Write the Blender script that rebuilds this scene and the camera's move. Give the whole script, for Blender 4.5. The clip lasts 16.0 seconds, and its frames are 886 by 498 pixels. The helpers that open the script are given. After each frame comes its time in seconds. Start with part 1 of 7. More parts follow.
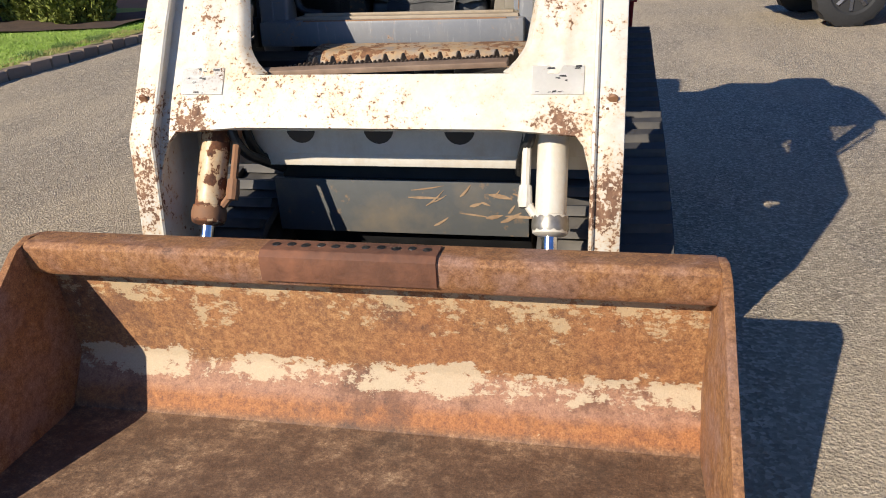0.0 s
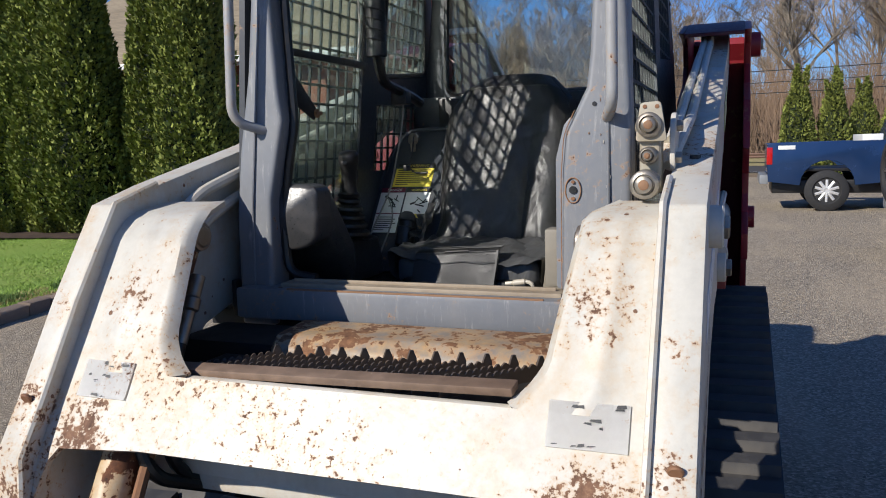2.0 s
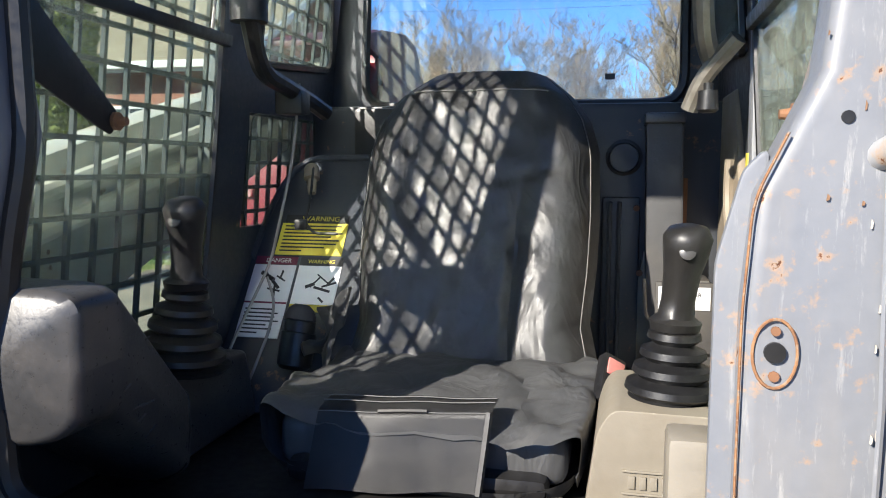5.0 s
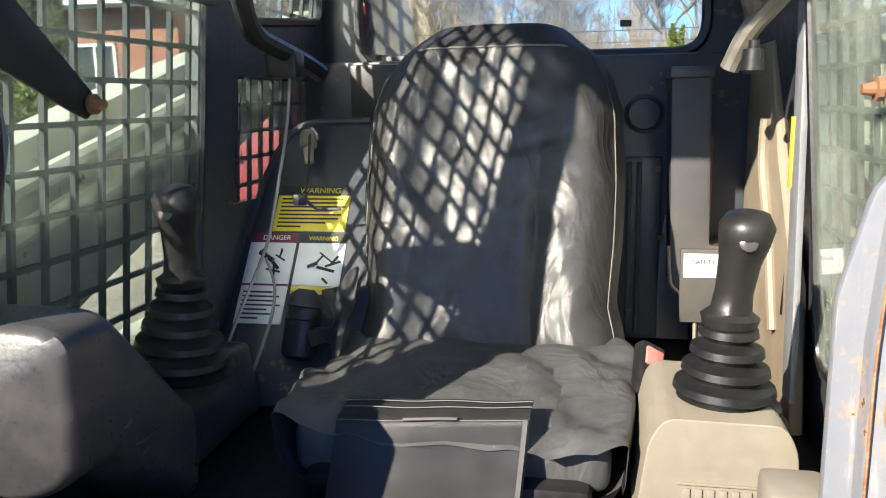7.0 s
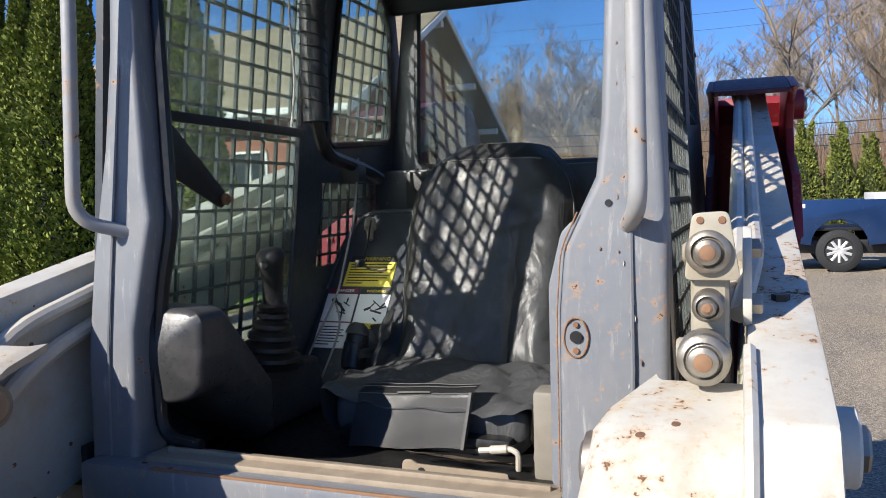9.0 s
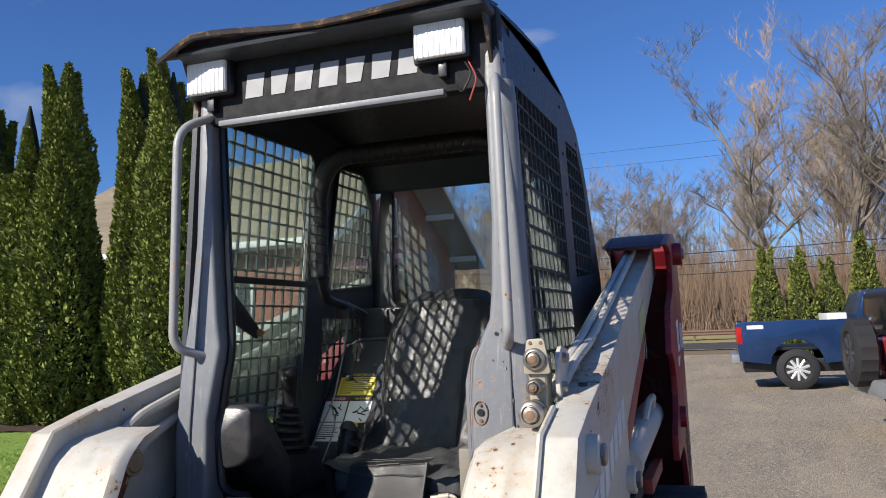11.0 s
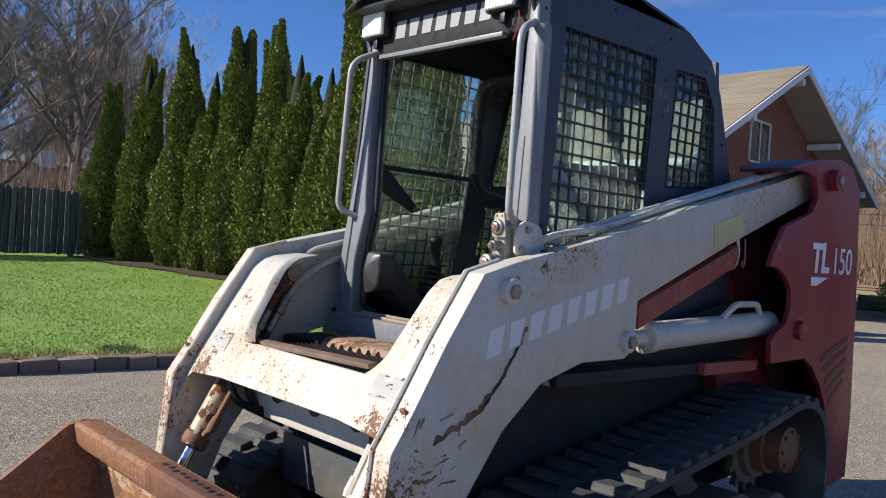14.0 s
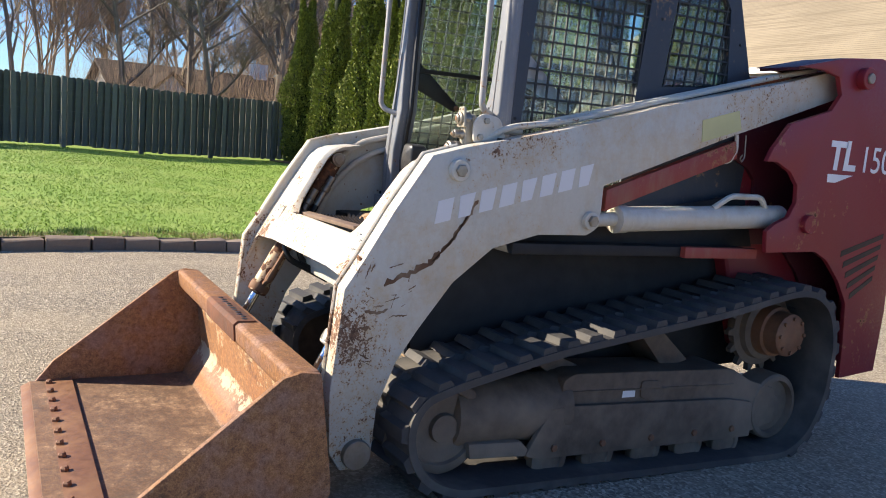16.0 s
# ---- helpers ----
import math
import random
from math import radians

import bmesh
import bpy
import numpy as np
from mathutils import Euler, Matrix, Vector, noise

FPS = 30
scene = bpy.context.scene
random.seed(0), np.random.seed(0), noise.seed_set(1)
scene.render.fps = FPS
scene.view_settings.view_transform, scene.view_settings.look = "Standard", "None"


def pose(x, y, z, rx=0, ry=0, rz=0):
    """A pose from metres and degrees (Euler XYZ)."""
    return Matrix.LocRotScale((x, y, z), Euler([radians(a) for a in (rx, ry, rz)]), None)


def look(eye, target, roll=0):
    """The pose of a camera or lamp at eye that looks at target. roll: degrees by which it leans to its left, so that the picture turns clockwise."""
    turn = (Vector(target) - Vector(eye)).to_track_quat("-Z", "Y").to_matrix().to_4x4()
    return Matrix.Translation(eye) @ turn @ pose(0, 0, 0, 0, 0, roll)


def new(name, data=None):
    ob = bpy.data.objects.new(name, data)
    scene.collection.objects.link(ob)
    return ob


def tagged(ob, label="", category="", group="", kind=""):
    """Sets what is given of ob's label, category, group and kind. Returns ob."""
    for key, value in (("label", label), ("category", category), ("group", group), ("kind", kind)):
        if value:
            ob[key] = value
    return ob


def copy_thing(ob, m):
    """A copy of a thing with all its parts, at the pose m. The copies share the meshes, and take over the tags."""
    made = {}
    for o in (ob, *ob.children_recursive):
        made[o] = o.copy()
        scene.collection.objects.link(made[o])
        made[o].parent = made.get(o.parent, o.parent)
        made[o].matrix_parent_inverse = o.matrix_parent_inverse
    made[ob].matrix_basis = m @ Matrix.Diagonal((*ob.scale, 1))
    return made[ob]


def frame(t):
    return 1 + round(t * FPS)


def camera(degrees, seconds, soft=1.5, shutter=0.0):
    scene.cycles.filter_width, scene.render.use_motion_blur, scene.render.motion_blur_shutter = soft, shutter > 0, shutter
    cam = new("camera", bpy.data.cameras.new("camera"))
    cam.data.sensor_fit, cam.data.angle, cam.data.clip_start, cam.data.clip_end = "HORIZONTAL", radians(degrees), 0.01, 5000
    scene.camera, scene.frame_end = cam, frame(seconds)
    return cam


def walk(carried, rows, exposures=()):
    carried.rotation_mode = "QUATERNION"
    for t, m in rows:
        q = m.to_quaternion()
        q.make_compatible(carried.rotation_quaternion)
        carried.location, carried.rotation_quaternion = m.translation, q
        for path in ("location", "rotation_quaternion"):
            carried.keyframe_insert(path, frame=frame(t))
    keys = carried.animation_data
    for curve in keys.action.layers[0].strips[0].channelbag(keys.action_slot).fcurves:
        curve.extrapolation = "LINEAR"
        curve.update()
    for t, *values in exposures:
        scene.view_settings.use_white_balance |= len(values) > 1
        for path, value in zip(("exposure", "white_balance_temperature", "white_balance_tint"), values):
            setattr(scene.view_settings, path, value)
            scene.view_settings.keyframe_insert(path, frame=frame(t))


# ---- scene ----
cam = camera(58.6, 16.0, soft=1.0)
PATH = [
    (0, (0.621, -2.62, 1.327), (0.236, -0.812, 0.562), -2.5),
    (0.5, (0.674, -2.463, 1.343), (0.16, -0.623, 0.751), -2.8),
    (1, (0.69, -2.238, 1.371), (0.071, -0.388, 0.932), -1.8),
    (1.5, (0.747, -2.025, 1.38), (0.044, -0.18, 1.061), -0.7),
    (2, (0.726, -1.792, 1.396), (0.026, 0.064, 1.139), -1.6),
    (2.5, (0.636, -1.552, 1.407), (-0.061, 0.313, 1.224), -1.6),
    (3, (0.641, -1.286, 1.4), (-0.142, 0.547, 1.244), -0.9),
    (3.5, (0.613, -1.081, 1.412), (-0.223, 0.728, 1.239), -0.4),
    (4, (0.457, -0.901, 1.437), (-0.23, 0.969, 1.26), -0.9),
    (4.2, (0.4, -0.848, 1.433), (-0.175, 1.062, 1.287), -0.8),
    (6.3, (0.154, -0.548, 1.484), (-0.221, 1.385, 1.134), -0.1),
    (6.5, (0.153, -0.544, 1.494), (-0.219, 1.388, 1.134), -0.5),
    (7, (0.154, -0.566, 1.507), (-0.226, 1.361, 1.132), -1.1),
    (7.5, (0.181, -0.628, 1.499), (-0.216, 1.304, 1.163), -1.1),
    (8, (0.276, -0.768, 1.523), (-0.179, 1.162, 1.262), -1.7),
    (8.5, (0.451, -0.953, 1.504), (-0.168, 0.939, 1.32), -1.8),
    (9, (0.594, -1.123, 1.492), (-0.112, 0.745, 1.369), -1.6),
    (9.5, (0.613, -1.338, 1.51), (0.01, 0.568, 1.458), -3.3),
    (9.7, (0.636, -1.426, 1.521), (0.066, 0.491, 1.515), -3.6),
    (11.8, (1.233, -2.042, 1.475), (0.369, -0.254, 1.708), 0.4),
    (12, (1.312, -2.056, 1.458), (0.37, -0.306, 1.682), 1.4),
    (12.5, (1.508, -2.122, 1.428), (0.412, -0.459, 1.606), 2.2),
    (13, (1.706, -2.142, 1.431), (0.474, -0.572, 1.556), 2.3),
    (13.5, (1.97, -2.049, 1.392), (0.601, -0.592, 1.444), 3.1),
    (14, (2.235, -2.024, 1.368), (0.785, -0.647, 1.35), 4.0),
    (14.5, (2.477, -1.966, 1.372), (0.954, -0.672, 1.286), 5.1),
    (15, (2.727, -1.825, 1.348), (1.131, -0.632, 1.187), 6.5),
    (15.5, (2.968, -1.779, 1.331), (1.316, -0.68, 1.083), 6.2),
    (16, (3.184, -1.729, 1.347), (1.463, -0.748, 1.07), 4.6),
]
EXPOSURES = [(0, 0.40, 7200, 10), (0.5, 0.25, 7100, 10), (1.0, 0.25, 6800, 10), (1.5, 0.1, 6700, 10), (2.0, 0.03, 6500, 10), (2.5, 0.12, 6350, 10), (3.0, 0.2, 6300, 10), (3.5, 0.2, 6300, 10), (4.2, 0.6, 6350, 10), (6.3, 1.45, 7150, 10), (7.5, 1.42, 7100, 10), (8.0, 0.98, 7050, 10), (8.5, 0.68, 6700, 10), (9.0, 0.55, 6550, 10), (9.7, 0.38, 6600, 10), (12.0, 0.20, 6650, 10), (13.5, 0.24, 6550, 10), (14.5, 0.48, 6750, 10), (15.0, 0.72, 7150, 10), (16.0, 1.03, 7550, 10)]
walk(cam, [(t, look(eye, target, roll)) for t, eye, target, roll in PATH], EXPOSURES)

# ---- sky and sun: light travels along (0.55, 0.83) at 30 degrees of elevation ----
world = bpy.data.worlds.new("world")
scene.world = world
world.use_nodes = True
wn, wl = world.node_tree.nodes, world.node_tree.links
wn.clear()
sky = wn.new("ShaderNodeTexSky")
sky.sky_type = "NISHITA"
sky.sun_disc = False
sky.sun_elevation = radians(30)
sky.sun_rotation = radians(212.0)
sky.air_density, sky.dust_density, sky.ozone_density = 1.0, 0.0, 6.0
wtc = wn.new("ShaderNodeTexCoord")
wmap = wn.new("ShaderNodeMapping")
wmap.inputs["Scale"].default_value = (1.2, 3.2, 5.0)
wmap.inputs["Rotation"].default_value = (0.3, 0.2, 0.6)
wno = wn.new("ShaderNodeTexNoise")
wno.inputs["Scale"].default_value = 1.6
wno.inputs["Detail"].default_value = 8
wno.inputs["Distortion"].default_value = 0.6
wra = wn.new("ShaderNodeValToRGB")
wra.color_ramp.elements[0].position, wra.color_ramp.elements[1].position = 0.60, 0.95
wmi = wn.new("ShaderNodeMix")
wmi.data_type = "RGBA"
wmi.inputs["B"].default_value = (6.0, 6.4, 7.0, 1)
wbg = wn.new("ShaderNodeBackground")
wbg.inputs["Strength"].default_value = 0.084
wou = wn.new("ShaderNodeOutputWorld")
wl.new(wtc.outputs["Generated"], wmap.inputs["Vector"])
wl.new(wmap.outputs["Vector"], wno.inputs["Vector"])
wl.new(wno.outputs["Fac"], wra.inputs["Fac"])
wl.new(wra.outputs["Color"], wmi.inputs["Factor"])
wti = wn.new("ShaderNodeMix")
wti.data_type, wti.blend_type = "RGBA", "MULTIPLY"
wti.inputs["Factor"].default_value = 1.0
wti.inputs["B"].default_value = (0.66, 0.90, 1.28, 1)
wl.new(sky.outputs["Color"], wti.inputs["A"])
wl.new(wti.outputs["Result"], wmi.inputs["A"])
wl.new(wmi.outputs["Result"], wbg.inputs["Color"])
wl.new(wbg.outputs["Background"], wou.inputs["Surface"])

sun = new("sun", bpy.data.lights.new("sun", "SUN"))
sun.data.energy = 5.0
sun.data.angle = radians(0.53)
sun.data.color = (1.0, 0.95, 0.87)
sun.matrix_world = look((-9.0, -14.4, 10.0), (0, 0, 0))

# ---- materials ----


class Nodes:
    """A short way to write node materials."""

    def __init__(self, name, rough=0.6, metal=0.0, coords="Object"):
        self.mat = bpy.data.materials.new(name)
        self.mat.use_nodes = True
        self.t = self.mat.node_tree
        self.b = self.t.nodes["Principled BSDF"]
        self.b.inputs["Roughness"].default_value = rough
        self.b.inputs["Metallic"].default_value = metal
        self.co = self.t.nodes.new("ShaderNodeTexCoord").outputs[coords]

    def n(self, kind, **kw):
        node = self.t.nodes.new(kind)
        for key, v in kw.items():
            node.inputs[key].default_value = v
        return node

    def link(self, a, b):
        self.t.links.new(a, b)

    def stretch(self, scale):
        m = self.n("ShaderNodeMapping", Scale=scale)
        self.link(self.co, m.inputs["Vector"])
        return m.outputs["Vector"]

    def noise(self, scale, detail=6, rough=0.6, co=None, dist=0.0):
        k = self.n("ShaderNodeTexNoise", Scale=scale, Detail=detail, Roughness=rough, Distortion=dist)
        self.link(co or self.co, k.inputs["Vector"])
        return k.outputs["Fac"]

    def ramp(self, fac, *stops):
        r = self.n("ShaderNodeValToRGB")
        e = r.color_ramp.elements
        while len(e) < len(stops):
            e.new(0.5)
        for el, (p, c) in zip(e, stops):
            el.position = p
            el.color = (c, c, c, 1) if isinstance(c, (int, float)) else (*c, 1)
        self.link(fac, r.inputs["Fac"])
        return r.outputs["Color"]

    def mix(self, fac, a, b, blend="MIX"):
        m = self.n("ShaderNodeMix")
        m.data_type = "RGBA"
        m.blend_type = blend
        for sock, v in (("Factor", fac), ("A", a), ("B", b)):
            if isinstance(v, (int, float)):
                m.inputs[sock].default_value = v if sock == "Factor" else (v, v, v, 1)
            elif isinstance(v, tuple):
                m.inputs[sock].default_value = (*v, 1)
            else:
                self.link(v, m.inputs[sock])
        return m.outputs["Result"]

    def math(self, op, a, b=0.0):
        m = self.n("ShaderNodeMath")
        m.operation = op
        for i, v in enumerate((a, b)):
            if isinstance(v, (int, float)):
                m.inputs[i].default_value = v
            else:
                self.link(v, m.inputs[i])
        return m.outputs[0]

    def color(self, c):
        if isinstance(c, tuple):
            self.b.inputs["Base Color"].default_value = (*c, 1)
        else:
            self.link(c, self.b.inputs["Base Color"])

    def rough(self, r):
        self.link(r, self.b.inputs["Roughness"])

    def bump(self, h, strength=0.3, dist=0.01):
        k = self.n("ShaderNodeBump", Strength=strength, Distance=dist)
        self.link(h, k.inputs["Height"])
        self.link(k.outputs["Normal"], self.b.inputs["Normal"])


def plain(name, col, rough=0.5, metal=0.0, scale=20.0, amount=0.25, bump=0.1, dirt=None):
    """A colour with grain, broad stains and fine relief."""
    k = Nodes(name, rough, metal)
    f = k.noise(scale, 8)
    g = k.noise(scale * 0.12, 4)
    dark = tuple(c * (1 - amount) for c in col)
    light = tuple(min(1, c * (1 + amount * 0.6)) for c in col)
    c = k.mix(f, dark, light)
    c = k.mix(k.ramp(g, (0.45, 0.0), (0.75, 0.8)), c, dirt or tuple(v * 0.75 for v in col))
    k.color(c)
    k.rough(k.ramp(f, (0.3, max(0.05, rough - 0.12)), (0.75, min(1, rough + 0.12))))
    k.bump(f, bump, 0.004)
    return k.mat


def painted(name, col, rust=0.5, rough=0.42, chip=14.0, runs=True, grime=(0.30, 0.22, 0.13), spread=0.0, spots=(), scuff=0.0, stain=0.0, dots=0.0, bare=((0.045, 0.018, 0.010), (0.14, 0.052, 0.022), (0.30, 0.115, 0.04))):
    """Old machine paint: chips down to rust, brown stains round them, fine dirt. rust: 0 clean to 1 worn."""
    k = Nodes(name, rough)
    n1 = k.noise(chip, 9, 0.72)
    n0 = k.noise(chip * 3.4, 5, 0.6)
    n2 = k.noise(1.9, 3, 0.5)
    n3 = k.noise(70, 6, 0.7)
    n4 = k.noise(4.5, 6, 0.65, co=k.stretch((2.2, 2.2, 0.5))) if runs else k.noise(4.5, 6)
    paint = k.mix(n3, tuple(c * 0.86 for c in col), tuple(min(1, c * 1.07) for c in col))
    paint = k.mix(k.math("MULTIPLY", k.ramp(n4, (0.5, 0.0), (0.8, 1.0)), 0.25 + 0.35 * rust), paint, grime)
    if stain:
        t1 = k.math("ADD", k.math("MULTIPLY", k.noise(4.0, 9, 0.68), 0.55), k.math("MULTIPLY", k.noise(17, 9, 0.74), 0.45))
        t2 = k.noise(7.5, 9, 0.7, co=k.stretch((1.0, 1.0, 0.7)))
        paint = k.mix(k.math("MULTIPLY", k.ramp(t1, (0.46, 0.0), (0.60, 1.0)), stain), paint, (0.50, 0.33, 0.15))
        paint = k.mix(k.math("MULTIPLY", k.ramp(t2, (0.50, 0.0), (0.66, 1.0)), stain * 0.55), paint, (0.36, 0.35, 0.32))
    if scuff:
        s1 = k.noise(26, 8, 0.75, co=k.stretch((3.0, 3.0, 0.35)))
        s2 = k.noise(3.0, 5, 0.6)
        worn = k.math("MULTIPLY", k.ramp(s1, (0.56, 0.0), (0.66, 1.0)), k.ramp(s2, (0.42, 0.15), (0.62, 1.0)))
        paint = k.mix(k.math("MULTIPLY", worn, scuff), paint, (0.48, 0.47, 0.44))
        paint = k.mix(k.ramp(s2, (0.40, 0.0), (0.75, 0.35)), paint, (0.34, 0.33, 0.31))
    where = k.math("ADD", k.math("ADD", k.math("MULTIPLY", n1, 0.40), k.math("MULTIPLY", n0, 0.32)), k.math("MULTIPLY", n2, 0.28))
    for x, y, z, r, amount in spots:
        d = k.n("ShaderNodeVectorMath")
        d.operation = "DISTANCE"
        k.link(k.co, d.inputs[0])
        d.inputs[1].default_value = (x, y, z)
        near = k.math("MAXIMUM", 0.0, k.math("SUBTRACT", 1.0, k.math("DIVIDE", d.outputs["Value"], r)))
        where = k.math("ADD", where, k.math("MULTIPLY", near, amount))
    if dots:
        # small stone chips strewn over the sheet
        vo = k.n("ShaderNodeTexVoronoi", Scale=30.0, Randomness=1.0)
        k.link(k.co, vo.inputs["Vector"])
        pick = k.n("ShaderNodeSeparateColor")
        k.link(vo.outputs["Color"], pick.inputs[0])
        size = k.math("MULTIPLY", k.ramp(pick.outputs[0], (0.74, 0.0), (1.0, 1.0)), 0.20)
        inside = k.math("LESS_THAN", k.math("ADD", vo.outputs["Distance"], k.math("MULTIPLY", n0, 0.12)), k.math("ADD", size, 0.03))
        where = k.math("ADD", where, k.math("MULTIPLY", inside, 0.2 * dots))
    lo = 0.635 - 0.075 * rust - spread
    chipm = k.ramp(where, (lo, 0.0), (lo + 0.012, 1.0))
    halo = k.ramp(where, (lo - 0.05, 0.0), (lo + 0.01, 1.0))
    rustc = k.ramp(k.noise(38, 6, 0.7), (0.3, bare[0]), (0.55, bare[1]), (0.75, bare[2]))
    paint = k.mix(k.math("MULTIPLY", halo, 0.55), paint, (0.50, 0.27, 0.10))
    k.color(k.mix(chipm, paint, rustc))
    k.rough(k.mix(chipm, k.ramp(n3, (0.3, rough - 0.08), (0.7, rough + 0.15)), 0.85))
    k.bump(k.math("SUBTRACT", k.math("MULTIPLY", n3, 0.25), chipm), 0.35, 0.002)
    return k.mat


WEAR = [(x, y, z, r, a) for sx in (-1, 1) for x, y, z, r, a in ((sx * 0.52, -0.63, 0.85, 0.12, 0.16), (sx * 0.645, -0.70, 0.70, 0.20, 0.10), (sx * 0.645, -0.61, 0.90, 0.07, 0.13), (sx * 0.50, -0.46, 1.12, 0.10, 0.08), (sx * 0.645, -0.52, 1.08, 0.05, 0.08))]
WEAR += [(-0.1, -0.62, 0.90, 0.35, 0.02), (0.2, -0.6, 0.9, 0.3, 0.03), (0.66, -0.60, 0.60, 0.2, 0.06), (0.645, -0.10, 1.31, 0.045, 0.2)]
M_WHITE = painted("cream_paint_worn", (0.575, 0.548, 0.480), 0.62, dots=0.75, chip=34, spots=WEAR, grime=(0.46, 0.35, 0.22), stain=0.5, bare=((0.075, 0.036, 0.022), (0.20, 0.105, 0.062), (0.34, 0.19, 0.105)))
M_WHITE_CLEAN = painted("cream_paint", (0.62, 0.585, 0.51), 0.30, chip=20, stain=0.3)
M_GREY = painted("blue_grey_paint", (0.168, 0.180, 0.202), 0.28, rough=0.42, chip=20, grime=(0.30, 0.26, 0.21), scuff=0.6)
M_DARKGREY = painted("dark_grey_paint", (0.034, 0.040, 0.050), 0.15, rough=0.45, chip=12, grime=(0.10, 0.085, 0.06))
M_RED = painted("red_paint", (0.25, 0.018, 0.027), 0.20, rough=0.38, chip=10, grime=(0.20, 0.035, 0.03))
# the same red, darkened for the shade and grime inside the towers
M_REDSHADE = painted("shaded_red_paint", (0.085, 0.010, 0.018), 0.20, rough=0.45, chip=10, grime=(0.08, 0.03, 0.03))
M_FLAP = plain("black_pocket_vinyl", (0.045, 0.045, 0.047), 0.42, 0, 30, 0.2, 0.08, (0.080, 0.076, 0.07))
M_REDDULL = painted("faded_red_paint", (0.30, 0.045, 0.035), 0.55, rough=0.5, chip=16)
M_YELLOWPALE = plain("faded_yellow_sticker", (0.62, 0.60, 0.30), 0.5, 0, 20, 0.15, 0.02)
M_BELLY = painted("scuffed_grey_paint", (0.10, 0.105, 0.105), 0.7, chip=7, runs=False)
M_RUSTDECK = painted("rusty_deck", (0.24, 0.20, 0.165), 1.0, rough=0.5, chip=11, spread=0.05, stain=0.8, bare=((0.07, 0.032, 0.018), (0.20, 0.095, 0.045), (0.36, 0.18, 0.085)))
M_CHASSIS = plain("black_chassis_paint", (0.010, 0.010, 0.011), 0.7, 0, 14, 0.4, 0.3, (0.022, 0.020, 0.017))
M_STEPLIP = plain("rusty_step_lip", (0.27, 0.185, 0.13), 0.6, 0.2, 22, 0.6, 0.4, (0.14, 0.075, 0.045))
M_RUSTVISOR = painted("rusty_visor_paint", (0.034, 0.026, 0.022), 0.8, chip=8, grime=(0.10, 0.06, 0.04), bare=((0.05, 0.022, 0.012), (0.12, 0.055, 0.03), (0.24, 0.12, 0.06)))
M_LENS = plain("lamp_lens", (0.86, 0.86, 0.84), 0.15, 0, 60, 0.1, 0.1)
M_HANDLE = painted("handle_paint", (0.34, 0.34, 0.34), 0.5, rough=0.35, chip=12)
M_STICKER = painted("flaking_sticker", (0.82, 0.81, 0.78), 0.55, chip=48, runs=False, grime=(0.68, 0.63, 0.54))
M_SAW = plain("dark_saw_steel", (0.10, 0.09, 0.085), 0.5, 0.5, 50, 0.4, 0.2, (0.2, 0.13, 0.08))
M_TANMETAL = plain("tan_painted_metal", (0.40, 0.36, 0.28), 0.5, 0.1, 40, 0.25, 0.2, (0.30, 0.22, 0.13))
M_TAILRED2 = plain("red_wire", (0.30, 0.04, 0.03), 0.5, 0, 20, 0.1, 0.02)
M_REDBTN = plain("red_button", (0.52, 0.16, 0.14), 0.4, 0, 40, 0.1, 0.02, (0.5, 0.3, 0.25))
M_RUSTSTAIN = painted("rust_stained_grey", (0.20, 0.16, 0.14), 1.0, rough=0.6, chip=60, spread=0.06, runs=False, bare=((0.14, 0.06, 0.03), (0.30, 0.15, 0.07), (0.42, 0.24, 0.12)))
M_RUSTRING = plain("orange_rust", (0.28, 0.155, 0.085), 0.8, 0, 60, 0.4, 0.3)
M_THREAD = plain("grey_thread", (0.16, 0.16, 0.155), 0.8, 0, 60, 0.1, 0.0)
M_DUSTY = plain("dusty_grey_plastic", (0.050, 0.050, 0.051), 0.6, 0, 30, 0.35, 0.25, (0.10, 0.088, 0.07))
M_PAPER = plain("white_label", (0.72, 0.72, 0.72), 0.45, 0, 30, 0.08, 0.02)
M_INK = plain("black_print", (0.02, 0.02, 0.022), 0.5, 0, 30, 0.1, 0.0)
M_YELLOW = plain("yellow_label", (0.72, 0.58, 0.07), 0.45, 0, 30, 0.1, 0.02)
M_MAROON = plain("maroon_label", (0.16, 0.02, 0.05), 0.45, 0, 30, 0.1, 0.02)
M_GREYWIRE = plain("grey_wire", (0.26, 0.25, 0.24), 0.6, 0, 30, 0.1, 0.02)
M_PAD = plain("black_wrapped_foam", (0.014, 0.014, 0.015), 0.5, 0, 40, 0.3, 0.4)
M_RUSTY = plain("rusty_pipe", (0.25, 0.12, 0.06), 0.8, 0, 40, 0.5, 0.4)
M_RUSTCYL = painted("rusty_cylinder_paint", (0.55, 0.43, 0.28), 1.0, chip=9, spread=0.10)


